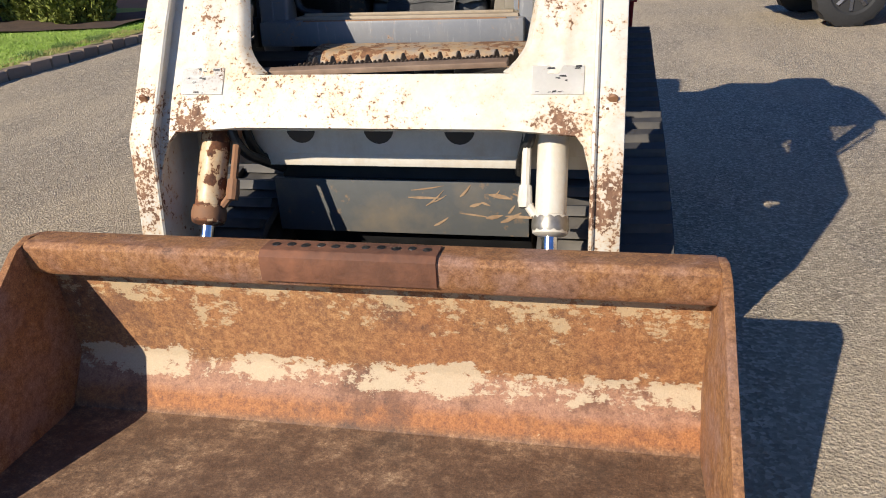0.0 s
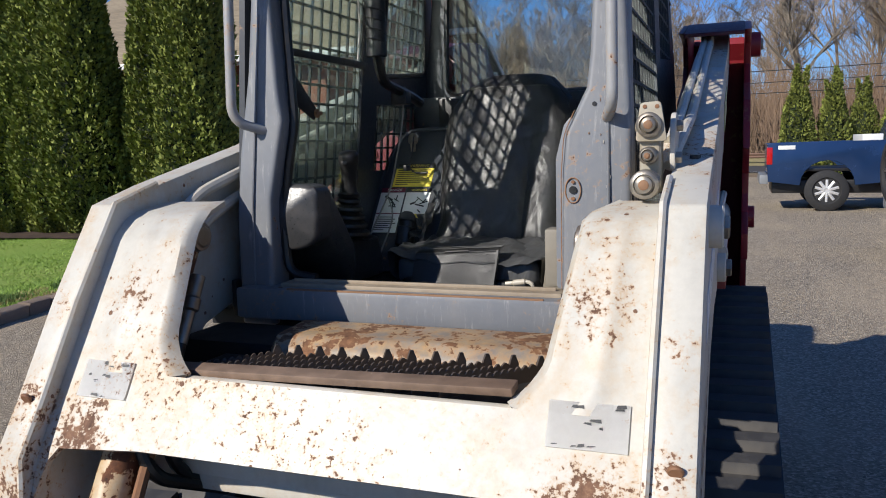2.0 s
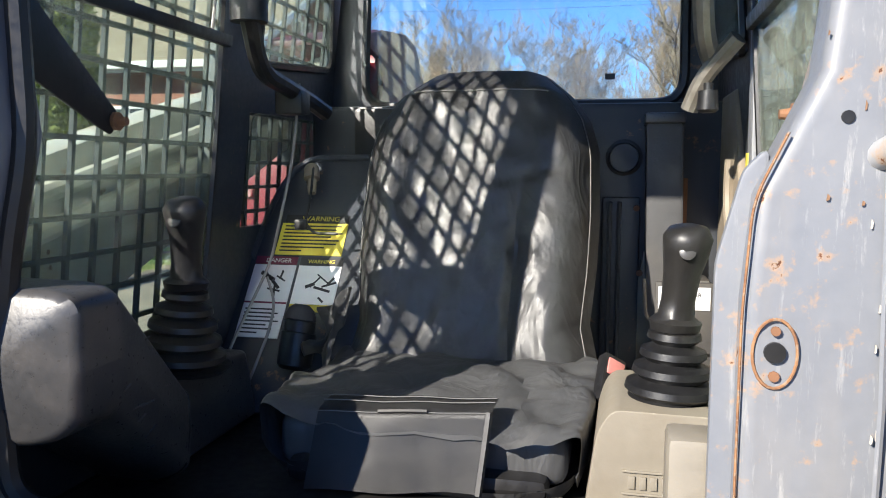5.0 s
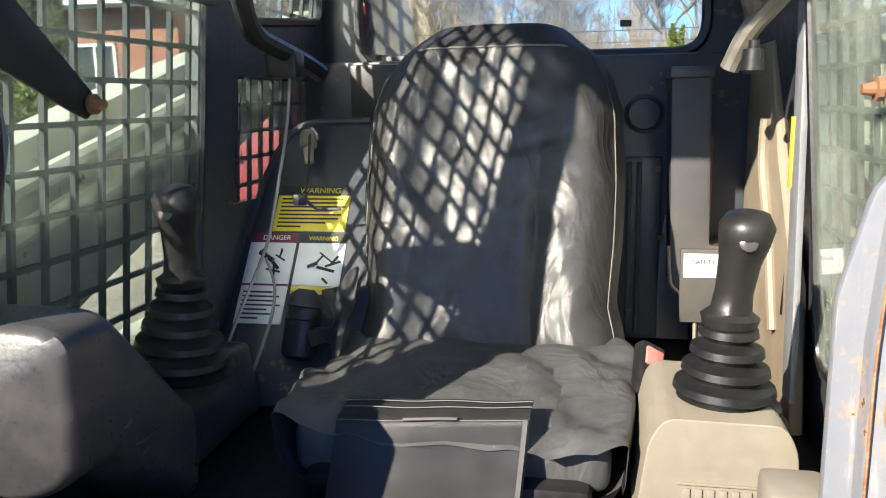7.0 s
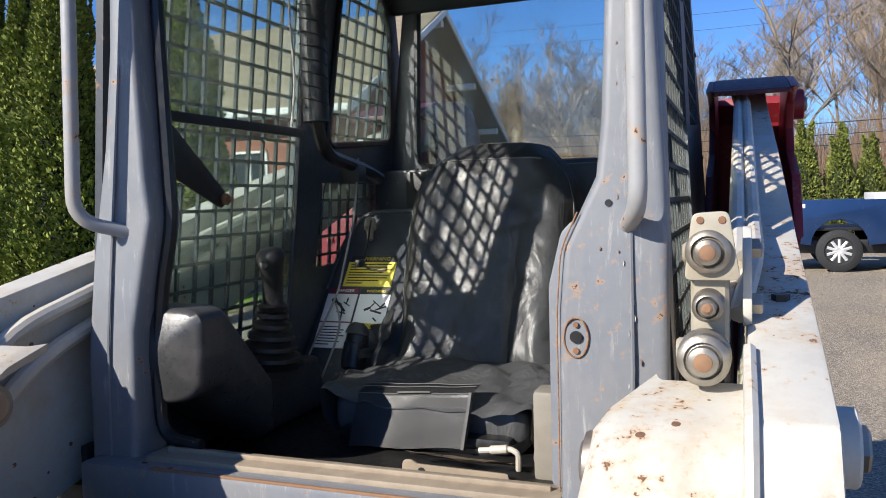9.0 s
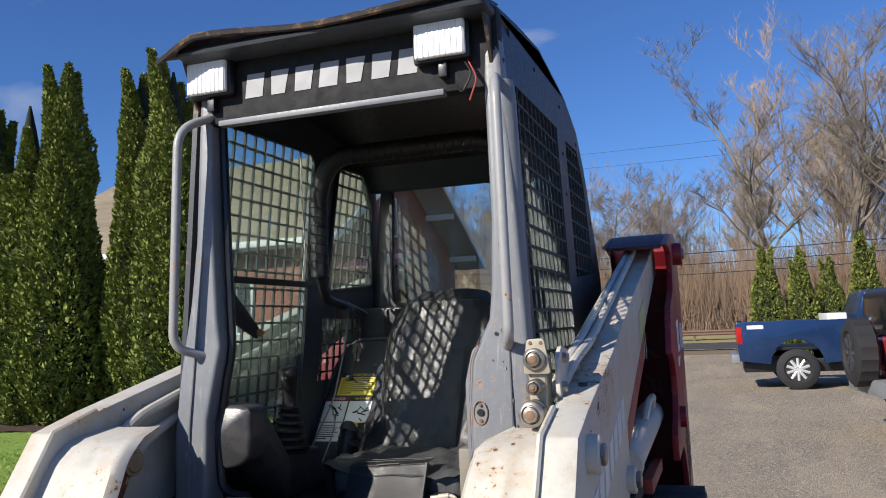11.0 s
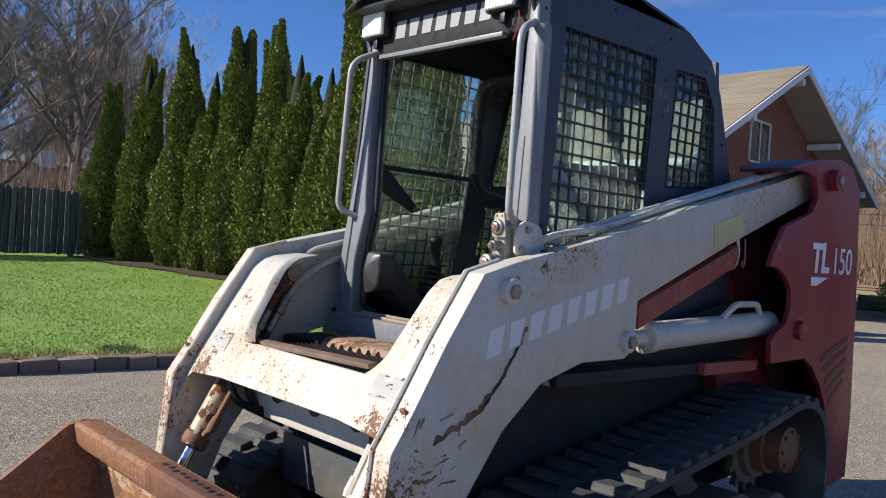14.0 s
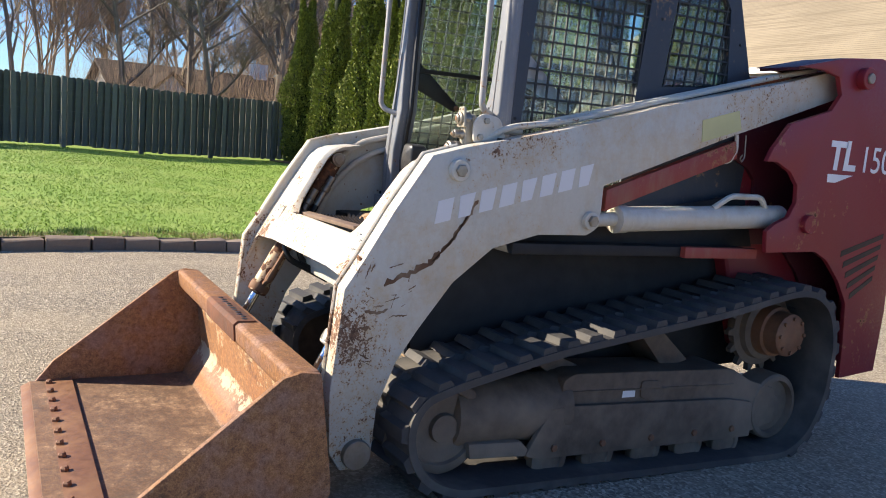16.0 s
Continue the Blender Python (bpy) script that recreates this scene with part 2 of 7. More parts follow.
def bucket_steel(name="rusty_bucket_steel", bands=True):
    """Rust-brown steel; pale old paint along the fold, orange below it, dark pitted floor."""
    k = Nodes(name, 0.72)
    a = k.noise(3.2, 8, 0.65)
    b = k.noise(52, 10, 0.8)
    e = k.noise(190, 6, 0.75)
    c = k.noise(9, 9, 0.7, co=k.stretch((0.6, 1.0, 1.6)))
    grain = k.math("ADD", k.math("MULTIPLY", b, 0.6), k.math("MULTIPLY", e, 0.4))
    base = k.ramp(grain, (0.38, (0.085, 0.040, 0.022)), (0.48, (0.235, 0.105, 0.043)), (0.55, (0.355, 0.175, 0.070)), (0.64, (0.50, 0.30, 0.14)))
    base = k.mix(k.ramp(a, (0.40, 0.0), (0.62, 0.65)), base, k.ramp(grain, (0.35, (0.12, 0.04, 0.018)), (0.6, (0.40, 0.17, 0.065))))
    if not bands:
        base = k.mix(k.ramp(k.noise(6.5, 9, 0.7), (0.46, 0.0), (0.60, 0.8)), base, k.ramp(grain, (0.36, (0.13, 0.07, 0.052)), (0.55, (0.30, 0.17, 0.125)), (0.68, (0.46, 0.31, 0.23))))
        base = k.mix(k.ramp(k.noise(11, 9, 0.75), (0.60, 0.0), (0.68, 0.7)), base, (0.055, 0.028, 0.02))
    if bands:
        sp = k.n("ShaderNodeSeparateXYZ")
        k.link(k.co, sp.inputs[0])
        z = k.math("ADD", sp.outputs[2], k.math("MULTIPLY", k.math("SUBTRACT", c, 0.5), 0.07))
        rag = k.math("ADD", k.math("MULTIPLY", k.noise(7, 10, 0.72), 0.6), k.math("MULTIPLY", k.noise(30, 8, 0.75, co=k.stretch((0.7, 1.0, 1.5))), 0.4))

        def patch(band, reach, lo):
            m = k.math("ADD", rag, k.math("MULTIPLY", band, reach))
            return k.ramp(m, (lo, 0.0), (lo + 0.025, 1.0))
        pale = patch(k.ramp(z, (0.105, 0.0), (0.160, 1.0), (0.205, 1.0), (0.27, 0.0)), 0.23, 0.695)
        under = patch(k.ramp(z, (0.22, 0.2), (0.455, 1.0), (0.47, 1.0), (0.50, 0.6)), 0.20, 0.672)
        orange = k.ramp(z, (0.06, 0.9), (0.12, 0.8), (0.15, 0.0))
        mauve = k.ramp(z, (0.10, 0.0), (0.13, 0.85), (0.18, 0.7), (0.20, 0.0))
        floor = k.ramp(sp.outputs[2], (0.050, 1.0), (0.075, 0.0))
        base = k.mix(k.math("MULTIPLY", orange, 0.6), base, k.ramp(grain, (0.36, (0.12, 0.035, 0.018)), (0.55, (0.42, 0.15, 0.05)), (0.66, (0.58, 0.27, 0.11))))
        base = k.mix(mauve, base, k.ramp(grain, (0.36, (0.17, 0.075, 0.05)), (0.5, (0.34, 0.18, 0.12)), (0.66, (0.50, 0.30, 0.20))))
        dark = k.ramp(k.noise(4, 10, 0.74), (0.52, 0.0), (0.63, 0.8))
        base = k.mix(dark, base, k.ramp(grain, (0.36, (0.05, 0.024, 0.016)), (0.62, (0.22, 0.10, 0.055))))
        base = k.mix(k.math("MULTIPLY", under, 0.6), base, k.mix(e, (0.42, 0.31, 0.17), (0.64, 0.52, 0.33)))
        base = k.mix(k.math("MULTIPLY", pale, 0.8), base, k.mix(e, (0.44, 0.34, 0.22), (0.62, 0.52, 0.37)))
        fl = k.math("ADD", k.math("MULTIPLY", grain, 0.45), k.math("MULTIPLY", rag, 0.55))
        base = k.mix(k.math("MULTIPLY", floor, 0.85), base, k.ramp(fl, (0.40, (0.030, 0.022, 0.017)), (0.50, (0.105, 0.072, 0.048)), (0.55, (0.22, 0.145, 0.09)), (0.61, (0.50, 0.38, 0.24))))
    k.color(base)
    k.rough(k.ramp(b, (0.3, 0.55), (0.7, 0.85)))
    k.bump(grain, 0.75, 0.005)
    return k.mat


M_BUCKET = bucket_steel()
M_LIP = bucket_steel("rusty_lip_steel", False)
M_EDGE = plain("worn_rusty_edge", (0.22, 0.10, 0.055), 0.6, 0.2, 30, 0.5, 0.4, (0.36, 0.20, 0.10))
M_HEADER = plain("matt_black_header", (0.007, 0.007, 0.008), 0.75, 0, 30, 0.4, 0.2, (0.016, 0.015, 0.014))
M_GRID = plain("black_mesh_paint", (0.030, 0.034, 0.034), 0.7, 0, 20, 0.3, 0.1)
M_PATCH = plain("welded_patch_steel", (0.20, 0.080, 0.042), 0.8, 0.0, 22, 0.85, 1.0, (0.085, 0.040, 0.026))
M_STEEL = plain("bare_steel", (0.34, 0.30, 0.26), 0.45, 0.7, 40, 0.4, 0.3, (0.20, 0.11, 0.06))
M_CHROME = plain("chrome_rod", (0.72, 0.74, 0.78), 0.12, 1.0, 60, 0.08, 0.02)
M_GALV = plain("zinc_fitting", (0.36, 0.33, 0.28), 0.40, 0.7, 60, 0.4, 0.2, (0.16, 0.12, 0.085))
M_RUBBER = plain("track_rubber", (0.052, 0.050, 0.050), 0.7, 0, 26, 0.55, 0.5, (0.17, 0.15, 0.125))
M_FRAME = plain("dusty_undercarriage", (0.130, 0.094, 0.068), 0.7, 0.0, 18, 0.9, 0.9, (0.27, 0.205, 0.15))
M_BLACK = plain("black_plastic", (0.011, 0.011, 0.012), 0.42, 0, 60, 0.3, 0.15, (0.026, 0.024, 0.021))
M_CONSOLE = plain("dark_console_plastic", (0.048, 0.048, 0.049), 0.36, 0, 140, 0.2, 0.08, (0.085, 0.078, 0.072))
M_TAN = plain("dusty_tan_plastic", (0.245, 0.218, 0.172), 0.62, 0, 50, 0.2, 0.2, (0.20, 0.165, 0.12))
M_CREAM = plain("dusty_cream_panel", (0.27, 0.225, 0.165), 0.6, 0, 24, 0.35, 0.15, (0.17, 0.125, 0.08))
M_SILL = plain("sandy_sill", (0.36, 0.29, 0.21), 0.65, 0.1, 40, 0.35, 0.3, (0.22, 0.17, 0.12))


def vinyl():
    """Soft black cover vinyl with a broad sheen, fine grain and shallow creases."""
    k = Nodes("black_vinyl", 0.5)
    f = k.noise(240, 3)
    g = k.noise(5.5, 4, 0.5)
    h = k.noise(3.0, 6, 0.65)
    c = k.mix(h, (0.050, 0.052, 0.056), (0.080, 0.080, 0.079))
    c = k.mix(k.ramp(k.noise(7, 8, 0.7), (0.56, 0.0), (0.72, 0.45)), c, (0.16, 0.15, 0.135))
    k.color(c)
    k.rough(k.ramp(h, (0.3, 0.42), (0.7, 0.50)))
    k.b.inputs["Specular IOR Level"].default_value = 1.0
    r = k.noise(6.5, 3, 0.5, co=k.stretch((1.6, 1.6, 0.8)), dist=0.6)
    ridge = k.math("ABSOLUTE", k.math("SUBTRACT", r, 0.5))
    k.bump(k.math("ADD", k.math("SUBTRACT", k.math("MULTIPLY", g, 0.6), k.math("MULTIPLY", ridge, 1.3)), k.math("MULTIPLY", f, 0.012)), 0.27, 0.035)
    return k.mat


M_VINYL = vinyl()
M_GRIPTAN = plain("grubby_white_plastic", (0.60, 0.55, 0.46), 0.45, 0, 60, 0.3, 0.15, (0.34, 0.28, 0.20))


def asphalt():
    """Worn asphalt: stone chips of several greys in a dusty binder, with broad tracks and stains."""
    k = Nodes("old_asphalt", 0.88)
    a = k.noise(0.45, 6, 0.6)
    b = k.noise(160, 4, 0.8)
    m = k.noise(14, 6, 0.7)
    vo = k.n("ShaderNodeTexVoronoi", Scale=78)
    k.link(k.co, vo.inputs["Vector"])
    chip = k.n("ShaderNodeSeparateColor")
    k.link(vo.outputs["Color"], chip.inputs[0])
    tr = k.noise(1.1, 6, 0.65, co=k.stretch((1.0, 0.22, 1.0)))
    c = k.ramp(chip.outputs[0], (0.0, (0.125, 0.104, 0.078)), (0.35, (0.245, 0.208, 0.160)), (0.72, (0.39, 0.327, 0.242)), (0.93, (0.62, 0.525, 0.40)))
    v2 = k.n("ShaderNodeTexVoronoi", Scale=34)
    k.link(k.co, v2.inputs["Vector"])
    c = k.mix(k.math("MULTIPLY", k.ramp(v2.outputs["Distance"], (0.12, 1.0), (0.24, 0.0)), k.ramp(k.noise(9, 3), (0.5, 0.0), (0.6, 0.7))), c, (0.730, 0.611, 0.435))
    c = k.mix(k.math("MULTIPLY", b, 0.3), c, (0.357, 0.284, 0.193))
    c = k.mix(k.ramp(a, (0.38, 0.0), (0.68, 0.55)), c, (0.456, 0.362, 0.244))
    c = k.mix(k.math("MULTIPLY", k.ramp(tr, (0.5, 0.0), (0.68, 1.0)), 0.45), c, (0.562, 0.447, 0.304))
    c = k.mix(k.math("MULTIPLY", k.ramp(m, (0.55, 0.0), (0.75, 1.0)), 0.4), c, (0.167, 0.142, 0.108))
    k.color(c)
    k.bump(k.math("ADD", k.math("MULTIPLY", b, 0.7), k.math("MULTIPLY", vo.outputs["Distance"], 0.8)), 0.9, 0.012)
    return k.mat


M_ASPHALT = asphalt()


def grass_ground():
    k = Nodes("lawn_turf", 0.9)
    a = k.noise(0.6, 5)
    b = k.noise(30, 6, 0.7)
    c = k.mix(b, (0.165, 0.275, 0.036), (0.25, 0.375, 0.058))
    c = k.mix(k.ramp(a, (0.45, 0.0), (0.75, 0.8)), c, (0.30, 0.35, 0.08))
    k.color(c)
    k.bump(b, 0.25, 0.012)
    return k.mat


M_TURF = grass_ground()


def random_tint(name, dark, light, rough=0.8, scale=12.0, bump=0.3, spot=None, island=False):
    """Varies piece by piece."""
    k = Nodes(name, rough)
    if island:
        r = k.n("ShaderNodeNewGeometry").outputs["Random Per Island"]
    else:
        r = k.n("ShaderNodeObjectInfo").outputs["Random"]
    f = k.noise(scale, 6, 0.65)
    c = k.mix(k.math("ADD", k.math("MULTIPLY", r, 0.6), k.math("MULTIPLY", f, 0.4)), dark, light)
    if spot:
        c = k.mix(k.ramp(k.noise(scale * 0.3, 5), (0.5, 0.0), (0.7, 0.7)), c, spot)
    k.color(c)
    k.bump(f, bump, 0.01)
    return k.mat


M_LEAF = random_tint("arborvitae_leaf", (0.020, 0.040, 0.008), (0.35, 0.385, 0.072), 0.8, 1.6, 0.1, island=True)
# near-black green: the shade deep inside the crowns, put into the colour
M_LEAFSHADE = plain("arborvitae_inner_shade", (0.012, 0.022, 0.006), 0.9, 0, 6, 0.4, 0.3)
M_BARK = plain("grey_brown_bark", (0.19, 0.15, 0.115), 0.9, 0, 8, 0.4, 0.5)
M_BARKLIT = plain("bare_bark", (0.24, 0.20, 0.155), 0.9, 0, 3, 0.4, 0.3)
M_WOODS = random_tint("bare_twigs", (0.18, 0.135, 0.095), (0.50, 0.39, 0.275), 0.9, 0.2, 0.0, island=True)
M_SCRUB = random_tint("dry_scrub", (0.125, 0.078, 0.05), (0.32, 0.22, 0.145), 0.9, 0.5, 0.0, island=True)
M_LITTER = plain("leaf_litter", (0.24, 0.17, 0.10), 0.95, 0, 1.5, 0.5, 0.5, (0.16, 0.15, 0.06))
M_MULCH = plain("brown_mulch", (0.060, 0.036, 0.024), 0.95, 0, 40, 0.6, 0.9, (0.11, 0.065, 0.04))
M_KERB = random_tint("grey_kerb_block", (0.15, 0.11, 0.08), (0.33, 0.25, 0.185), 0.9, 25, 0.7)
M_FENCE = random_tint("weathered_fence_board", (0.050, 0.054, 0.050), (0.205, 0.205, 0.185), 0.85, 6, 0.4)
M_BRICK = random_tint("red_brick", (0.20, 0.055, 0.035), (0.36, 0.12, 0.075), 0.85, 30, 0.4, island=True)
M_MORTAR = plain("mortar", (0.36, 0.25, 0.20), 0.9, 0, 30, 0.2, 0.3)
M_SHINGLE = random_tint("tan_shingle", (0.20, 0.17, 0.135), (0.33, 0.29, 0.23), 0.9, 3, 0.3, island=True)
M_TRIM = plain("white_trim", (0.78, 0.78, 0.76), 0.5, 0, 8, 0.06, 0.05)
M_SIDING = plain("pale_siding", (0.42, 0.40, 0.36), 0.6, 0, 8, 0.1, 0.05)


def glass(name, tint=(0.93, 0.97, 0.95), rough=0.02, dust=0.06):
    """Tinted glass under a thin uneven film of dust."""
    k = Nodes(name, rough)
    k.color(tint)
    k.b.inputs["Transmission Weight"].default_value = 1.0
    k.b.inputs["IOR"].default_value = 1.45
    film = k.n("ShaderNodeBsdfDiffuse")
    film.inputs["Color"].default_value = (0.62, 0.66, 0.58, 1)
    mixer = k.n("ShaderNodeMixShader")
    k.link(k.ramp(k.noise(7, 8, 0.7), (0.35, dust * 0.5), (0.75, dust * 1.8)), mixer.inputs[0])
    k.link(k.b.outputs[0], mixer.inputs[1])
    k.link(film.outputs[0], mixer.inputs[2])
    k.link(mixer.outputs[0], k.t.nodes["Material Output"].inputs["Surface"])
    return k.mat


M_GLASS = glass("window_glass", (0.86, 0.95, 0.90))
M_SIDEGLASS = glass("green_side_glass", (0.78, 0.95, 0.87), dust=0.10)
M_PANE = plain("dark_house_pane", (0.04, 0.05, 0.06), 0.06, 0.0, 3, 0.2, 0.0)

# ---- mesh tools ----


def finish(name, bm, mat, smooth=35):
    bmesh.ops.recalc_face_normals(bm, faces=bm.faces)
    me = bpy.data.meshes.new(name)
    bm.to_mesh(me)
    bm.free()
    me.materials.append(mat)
    if smooth:
        me.polygons.foreach_set("use_smooth", [True] * len(me.polygons))
        me.set_sharp_from_angle(angle=radians(smooth))
    return me


def part(name, bm, mat, parent, label="", smooth=35):
    """One mesh object under a thing or a part, in the coordinates of the thing."""
    ob = new(name, finish(name, bm, mat, smooth))
    ob.parent = parent
    return tagged(ob, label) if label else ob


def thing(name, label, category, at=None, group="", kind=""):
    ob = new(name)
    ob.empty_display_size = 0.2
    if at is not None:
        ob.matrix_basis = at
    return tagged(ob, label, category, group, kind)


def solid(name, bm, mat, label, category="", kind="", group="", smooth=35):
    return tagged(new(name, finish(name, bm, mat, smooth)), label, category, group, kind)


def bevel(bm, width, seg=2, angle=30):
    if width > 0:
        es = [e for e in bm.edges if len(e.link_faces) == 2 and e.calc_face_angle(0) > radians(angle)]
        bmesh.ops.bevel(bm, geom=es, offset=width, segments=seg, affect="EDGES", profile=0.6, clamp_overlap=True)
    return bm


def merge(*bms):
    """Joins several bmeshes into the first."""
    out = bms[0]
    for b in bms[1:]:
        me = bpy.data.meshes.new("tmp")
        b.to_mesh(me)
        b.free()
        out.from_mesh(me)
        bpy.data.meshes.remove(me)
    return out


def box(x0, x1, y0, y1, z0, z1, bev=0.004, seg=2):
    bm = bmesh.new()
    bmesh.ops.create_cube(bm, size=1)
    for v in bm.verts:
        v.co = ((x0 + x1) / 2 + v.co.x * (x1 - x0), (y0 + y1) / 2 + v.co.y * (y1 - y0), (z0 + z1) / 2 + v.co.z * (z1 - z0))
    bmesh.ops.recalc_face_normals(bm, faces=bm.faces)
    return bevel(bm, bev, seg)


def turned(bm, m):
    bmesh.ops.transform(bm, matrix=m, verts=bm.verts)
    return bm


def prism(pts, a, b, axis="x", bev=0.004, seg=2):
    """A flat outline pushed along an axis; pts are (y, z), (x, z) or (x, y)."""
    put = {"x": lambda p, d: (d, p[0], p[1]), "y": lambda p, d: (p[0], d, p[1]), "z": lambda p, d: (p[0], p[1], d)}[axis]
    bm = bmesh.new()
    lo = [bm.verts.new(put(p, a)) for p in pts]
    hi = [bm.verts.new(put(p, b)) for p in pts]
    bm.faces.new(lo)
    bm.faces.new(hi[::-1])
    for i in range(len(pts)):
        j = (i + 1) % len(pts)
        bm.faces.new((lo[i], hi[i], hi[j], lo[j]))
    bmesh.ops.recalc_face_normals(bm, faces=bm.faces)
    return bevel(bm, bev, seg)


def ring(outer, inner, a, b, axis="x", bev=0.0):
    """A plate with one opening; both outlines have the same count of points."""
    put = {"x": lambda p, d: (d, p[0], p[1]), "y": lambda p, d: (p[0], d, p[1]), "z": lambda p, d: (p[0], p[1], d)}[axis]
    bm = bmesh.new()
    v = [[bm.verts.new(put(p, d)) for p in line] for line in (outer, inner) for d in (a, b)]
    n = len(outer)
    for i in range(n):
        j = (i + 1) % n
        for p, q in ((0, 2), (3, 1), (1, 0), (2, 3)):
            bm.faces.new((v[p][i], v[p][j], v[q][j], v[q][i]))
    bmesh.ops.recalc_face_normals(bm, faces=bm.faces)
    return bevel(bm, bev, 2)


def rounded(pts, r, n=5):
    """An outline with its corners rounded by r (one number, or one a corner)."""
    out = []
    for i, p in enumerate(pts):
        rr = r[i] if isinstance(r, (list, tuple)) else r
        p, a, b = Vector(p), Vector(pts[i - 1]), Vector(pts[(i + 1) % len(pts)])
        da, db = (a - p), (b - p)
        rr = min(rr, da.length * 0.48, db.length * 0.48)
        if rr < 1e-4:
            out.append(tuple(p))
            continue
        s, e = p + da.normalized() * rr, p + db.normalized() * rr
        for k in range(n + 1):
            t = k / n
            out.append(tuple((1 - t) ** 2 * s + 2 * t * (1 - t) * p + t * t * e))
    return out


def lathe(p0, p1, profile, seg=20):
    """Turned about the line from p0 to p1; profile: (metres along, radius)."""
    p0, p1 = Vector(p0), Vector(p1)
    q = (p1 - p0).to_track_quat("Z", "Y").to_matrix()
    bm = bmesh.new()
    rows = []
    for d, r in profile:
        rows.append([bm.verts.new(p0 + q @ Vector((r * math.cos(2 * math.pi * i / seg), r * math.sin(2 * math.pi * i / seg), d))) for i in range(seg)])
    for a, b in zip(rows, rows[1:]):
        for i in range(seg):
            bm.faces.new((a[i], a[(i + 1) % seg], b[(i + 1) % seg], b[i]))
    bm.faces.new(rows[0][::-1])
    bm.faces.new(rows[-1])
    bmesh.ops.recalc_face_normals(bm, faces=bm.faces)
    return bm


def rod(p0, p1, r, seg=16, bev=0.003):
    length = (Vector(p1) - Vector(p0)).length
    bev = min(bev, r * 0.4, length * 0.3)
    return lathe(p0, p1, [(0, r - bev), (bev, r), (length - bev, r), (length, r - bev)], seg)


def curve_points(pts, radius, n=6):
    """A polyline in space with rounded corners."""
    pts = [Vector(p) for p in pts]
    out = [pts[0]]
    for a, p, b in zip(pts, pts[1:], pts[2:]):
        r = min(radius, (a - p).length * 0.48, (b - p).length * 0.48)
        s, e = p + (a - p).normalized() * r, p + (b - p).normalized() * r
        for k in range(n + 1):
            t = k / n
            out.append((1 - t) ** 2 * s + 2 * t * (1 - t) * p + t * t * e)
    out.append(pts[-1])
    return out


def tube(pts, r, radius=0.05, seg=10, n=6, flat=1.0, radii=None):
    """A pipe along a polyline."""
    path = curve_points(pts, radius, n) if radius else [Vector(p) for p in pts]
    bm = bmesh.new()
    rows = []
    ref = None
    for i, p in enumerate(path):
        d = (path[min(i + 1, len(path) - 1)] - path[max(i - 1, 0)]).normalized()
        if ref is None:
            ref = d.orthogonal().normalized()
        ref = (ref - d * ref.dot(d)).normalized()
        w = d.cross(ref)
        rr = radii[i] if radii else r
        rows.append([bm.verts.new(p + rr * (math.cos(2 * math.pi * k / seg) * ref + flat * math.sin(2 * math.pi * k / seg) * w)) for k in range(seg)])
    for a, b in zip(rows, rows[1:]):
        for i in range(seg):
            bm.faces.new((a[i], a[(i + 1) % seg], b[(i + 1) % seg], b[i]))
    bm.faces.new(rows[0][::-1])
    bm.faces.new(rows[-1])
    bmesh.ops.recalc_face_normals(bm, faces=bm.faces)
    return bm


def sheet(fn, nu, nv):
    """A surface from fn(u, v) with u and v from 0 to 1."""
    bm = bmesh.new()
    g = [[bm.verts.new(fn(i / nu, j / nv)) for j in range(nv + 1)] for i in range(nu + 1)]
    for i in range(nu):
        for j in range(nv):
            bm.faces.new((g[i][j], g[i + 1][j], g[i + 1][j + 1], g[i][j + 1]))
    return bm


def thick(bm, t):
    bmesh.ops.solidify(bm, geom=bm.faces[:], thickness=t)
    return bm


def raw(name, verts, faces, mat, smooth=False):
    me = bpy.data.meshes.new(name)
    me.from_pydata(verts, [], faces)
    me.materials.append(mat)
    if smooth:
        me.polygons.foreach_set("use_smooth", [True] * len(me.polygons))
    return me


def mirror_x(bm):
    for v in bm.verts:
        v.co.x = -v.co.x
    bmesh.ops.reverse_faces(bm, faces=bm.faces)
    return bm


def slope(y):
    """The driveway falls gently towards the back of the machine."""
    t = max(-0.6, min(2.6, y))
    return -0.04 * t

# ---- ground ----
KERB = [(-4.75, -7.0), (-4.78, -3.0), (-4.95, -1.0), (-5.15, 1.0), (-5.50, 3.0), (-5.85, 5.0), (-5.95, 7.5), (-6.1, 12.0)]


def kerb_x(y):
    for (x0, y0), (x1, y1) in zip(KERB, KERB[1:]):
        if y <= y1 or (x1, y1) == KERB[-1]:
            return x0 + (x1 - x0) * (y - y0) / (y1 - y0)


def lawn_z(x, y):
    return 0.09 + 0.011 * max(0, kerb_x(max(-7, min(12, y))) - x) + slope(y)


def ground_sheet():
    ys = [-1500, -200, -40, -10, -5, -3, -2.2, -1, 0, 1, 2, 2.6, 4, 8, 15, 30, 60, 200, 1500]
    xs = [-1500, -200, -60, -30, -15, -6, -3, 0, 3, 8, 20, 60, 200, 1500]
    vs = [(x, y, slope(y) - 0.012) for y in ys for x in xs]
    n = len(xs)
    fs = [(j * n + i, j * n + i + 1, (j + 1) * n + i + 1, (j + 1) * n + i) for j in range(len(ys) - 1) for i in range(n - 1)]
    return tagged(new("ground", raw("ground", vs, fs, M_LITTER)), "brown leaf litter and dry ground", "ground", kind="structure")


ground_sheet()


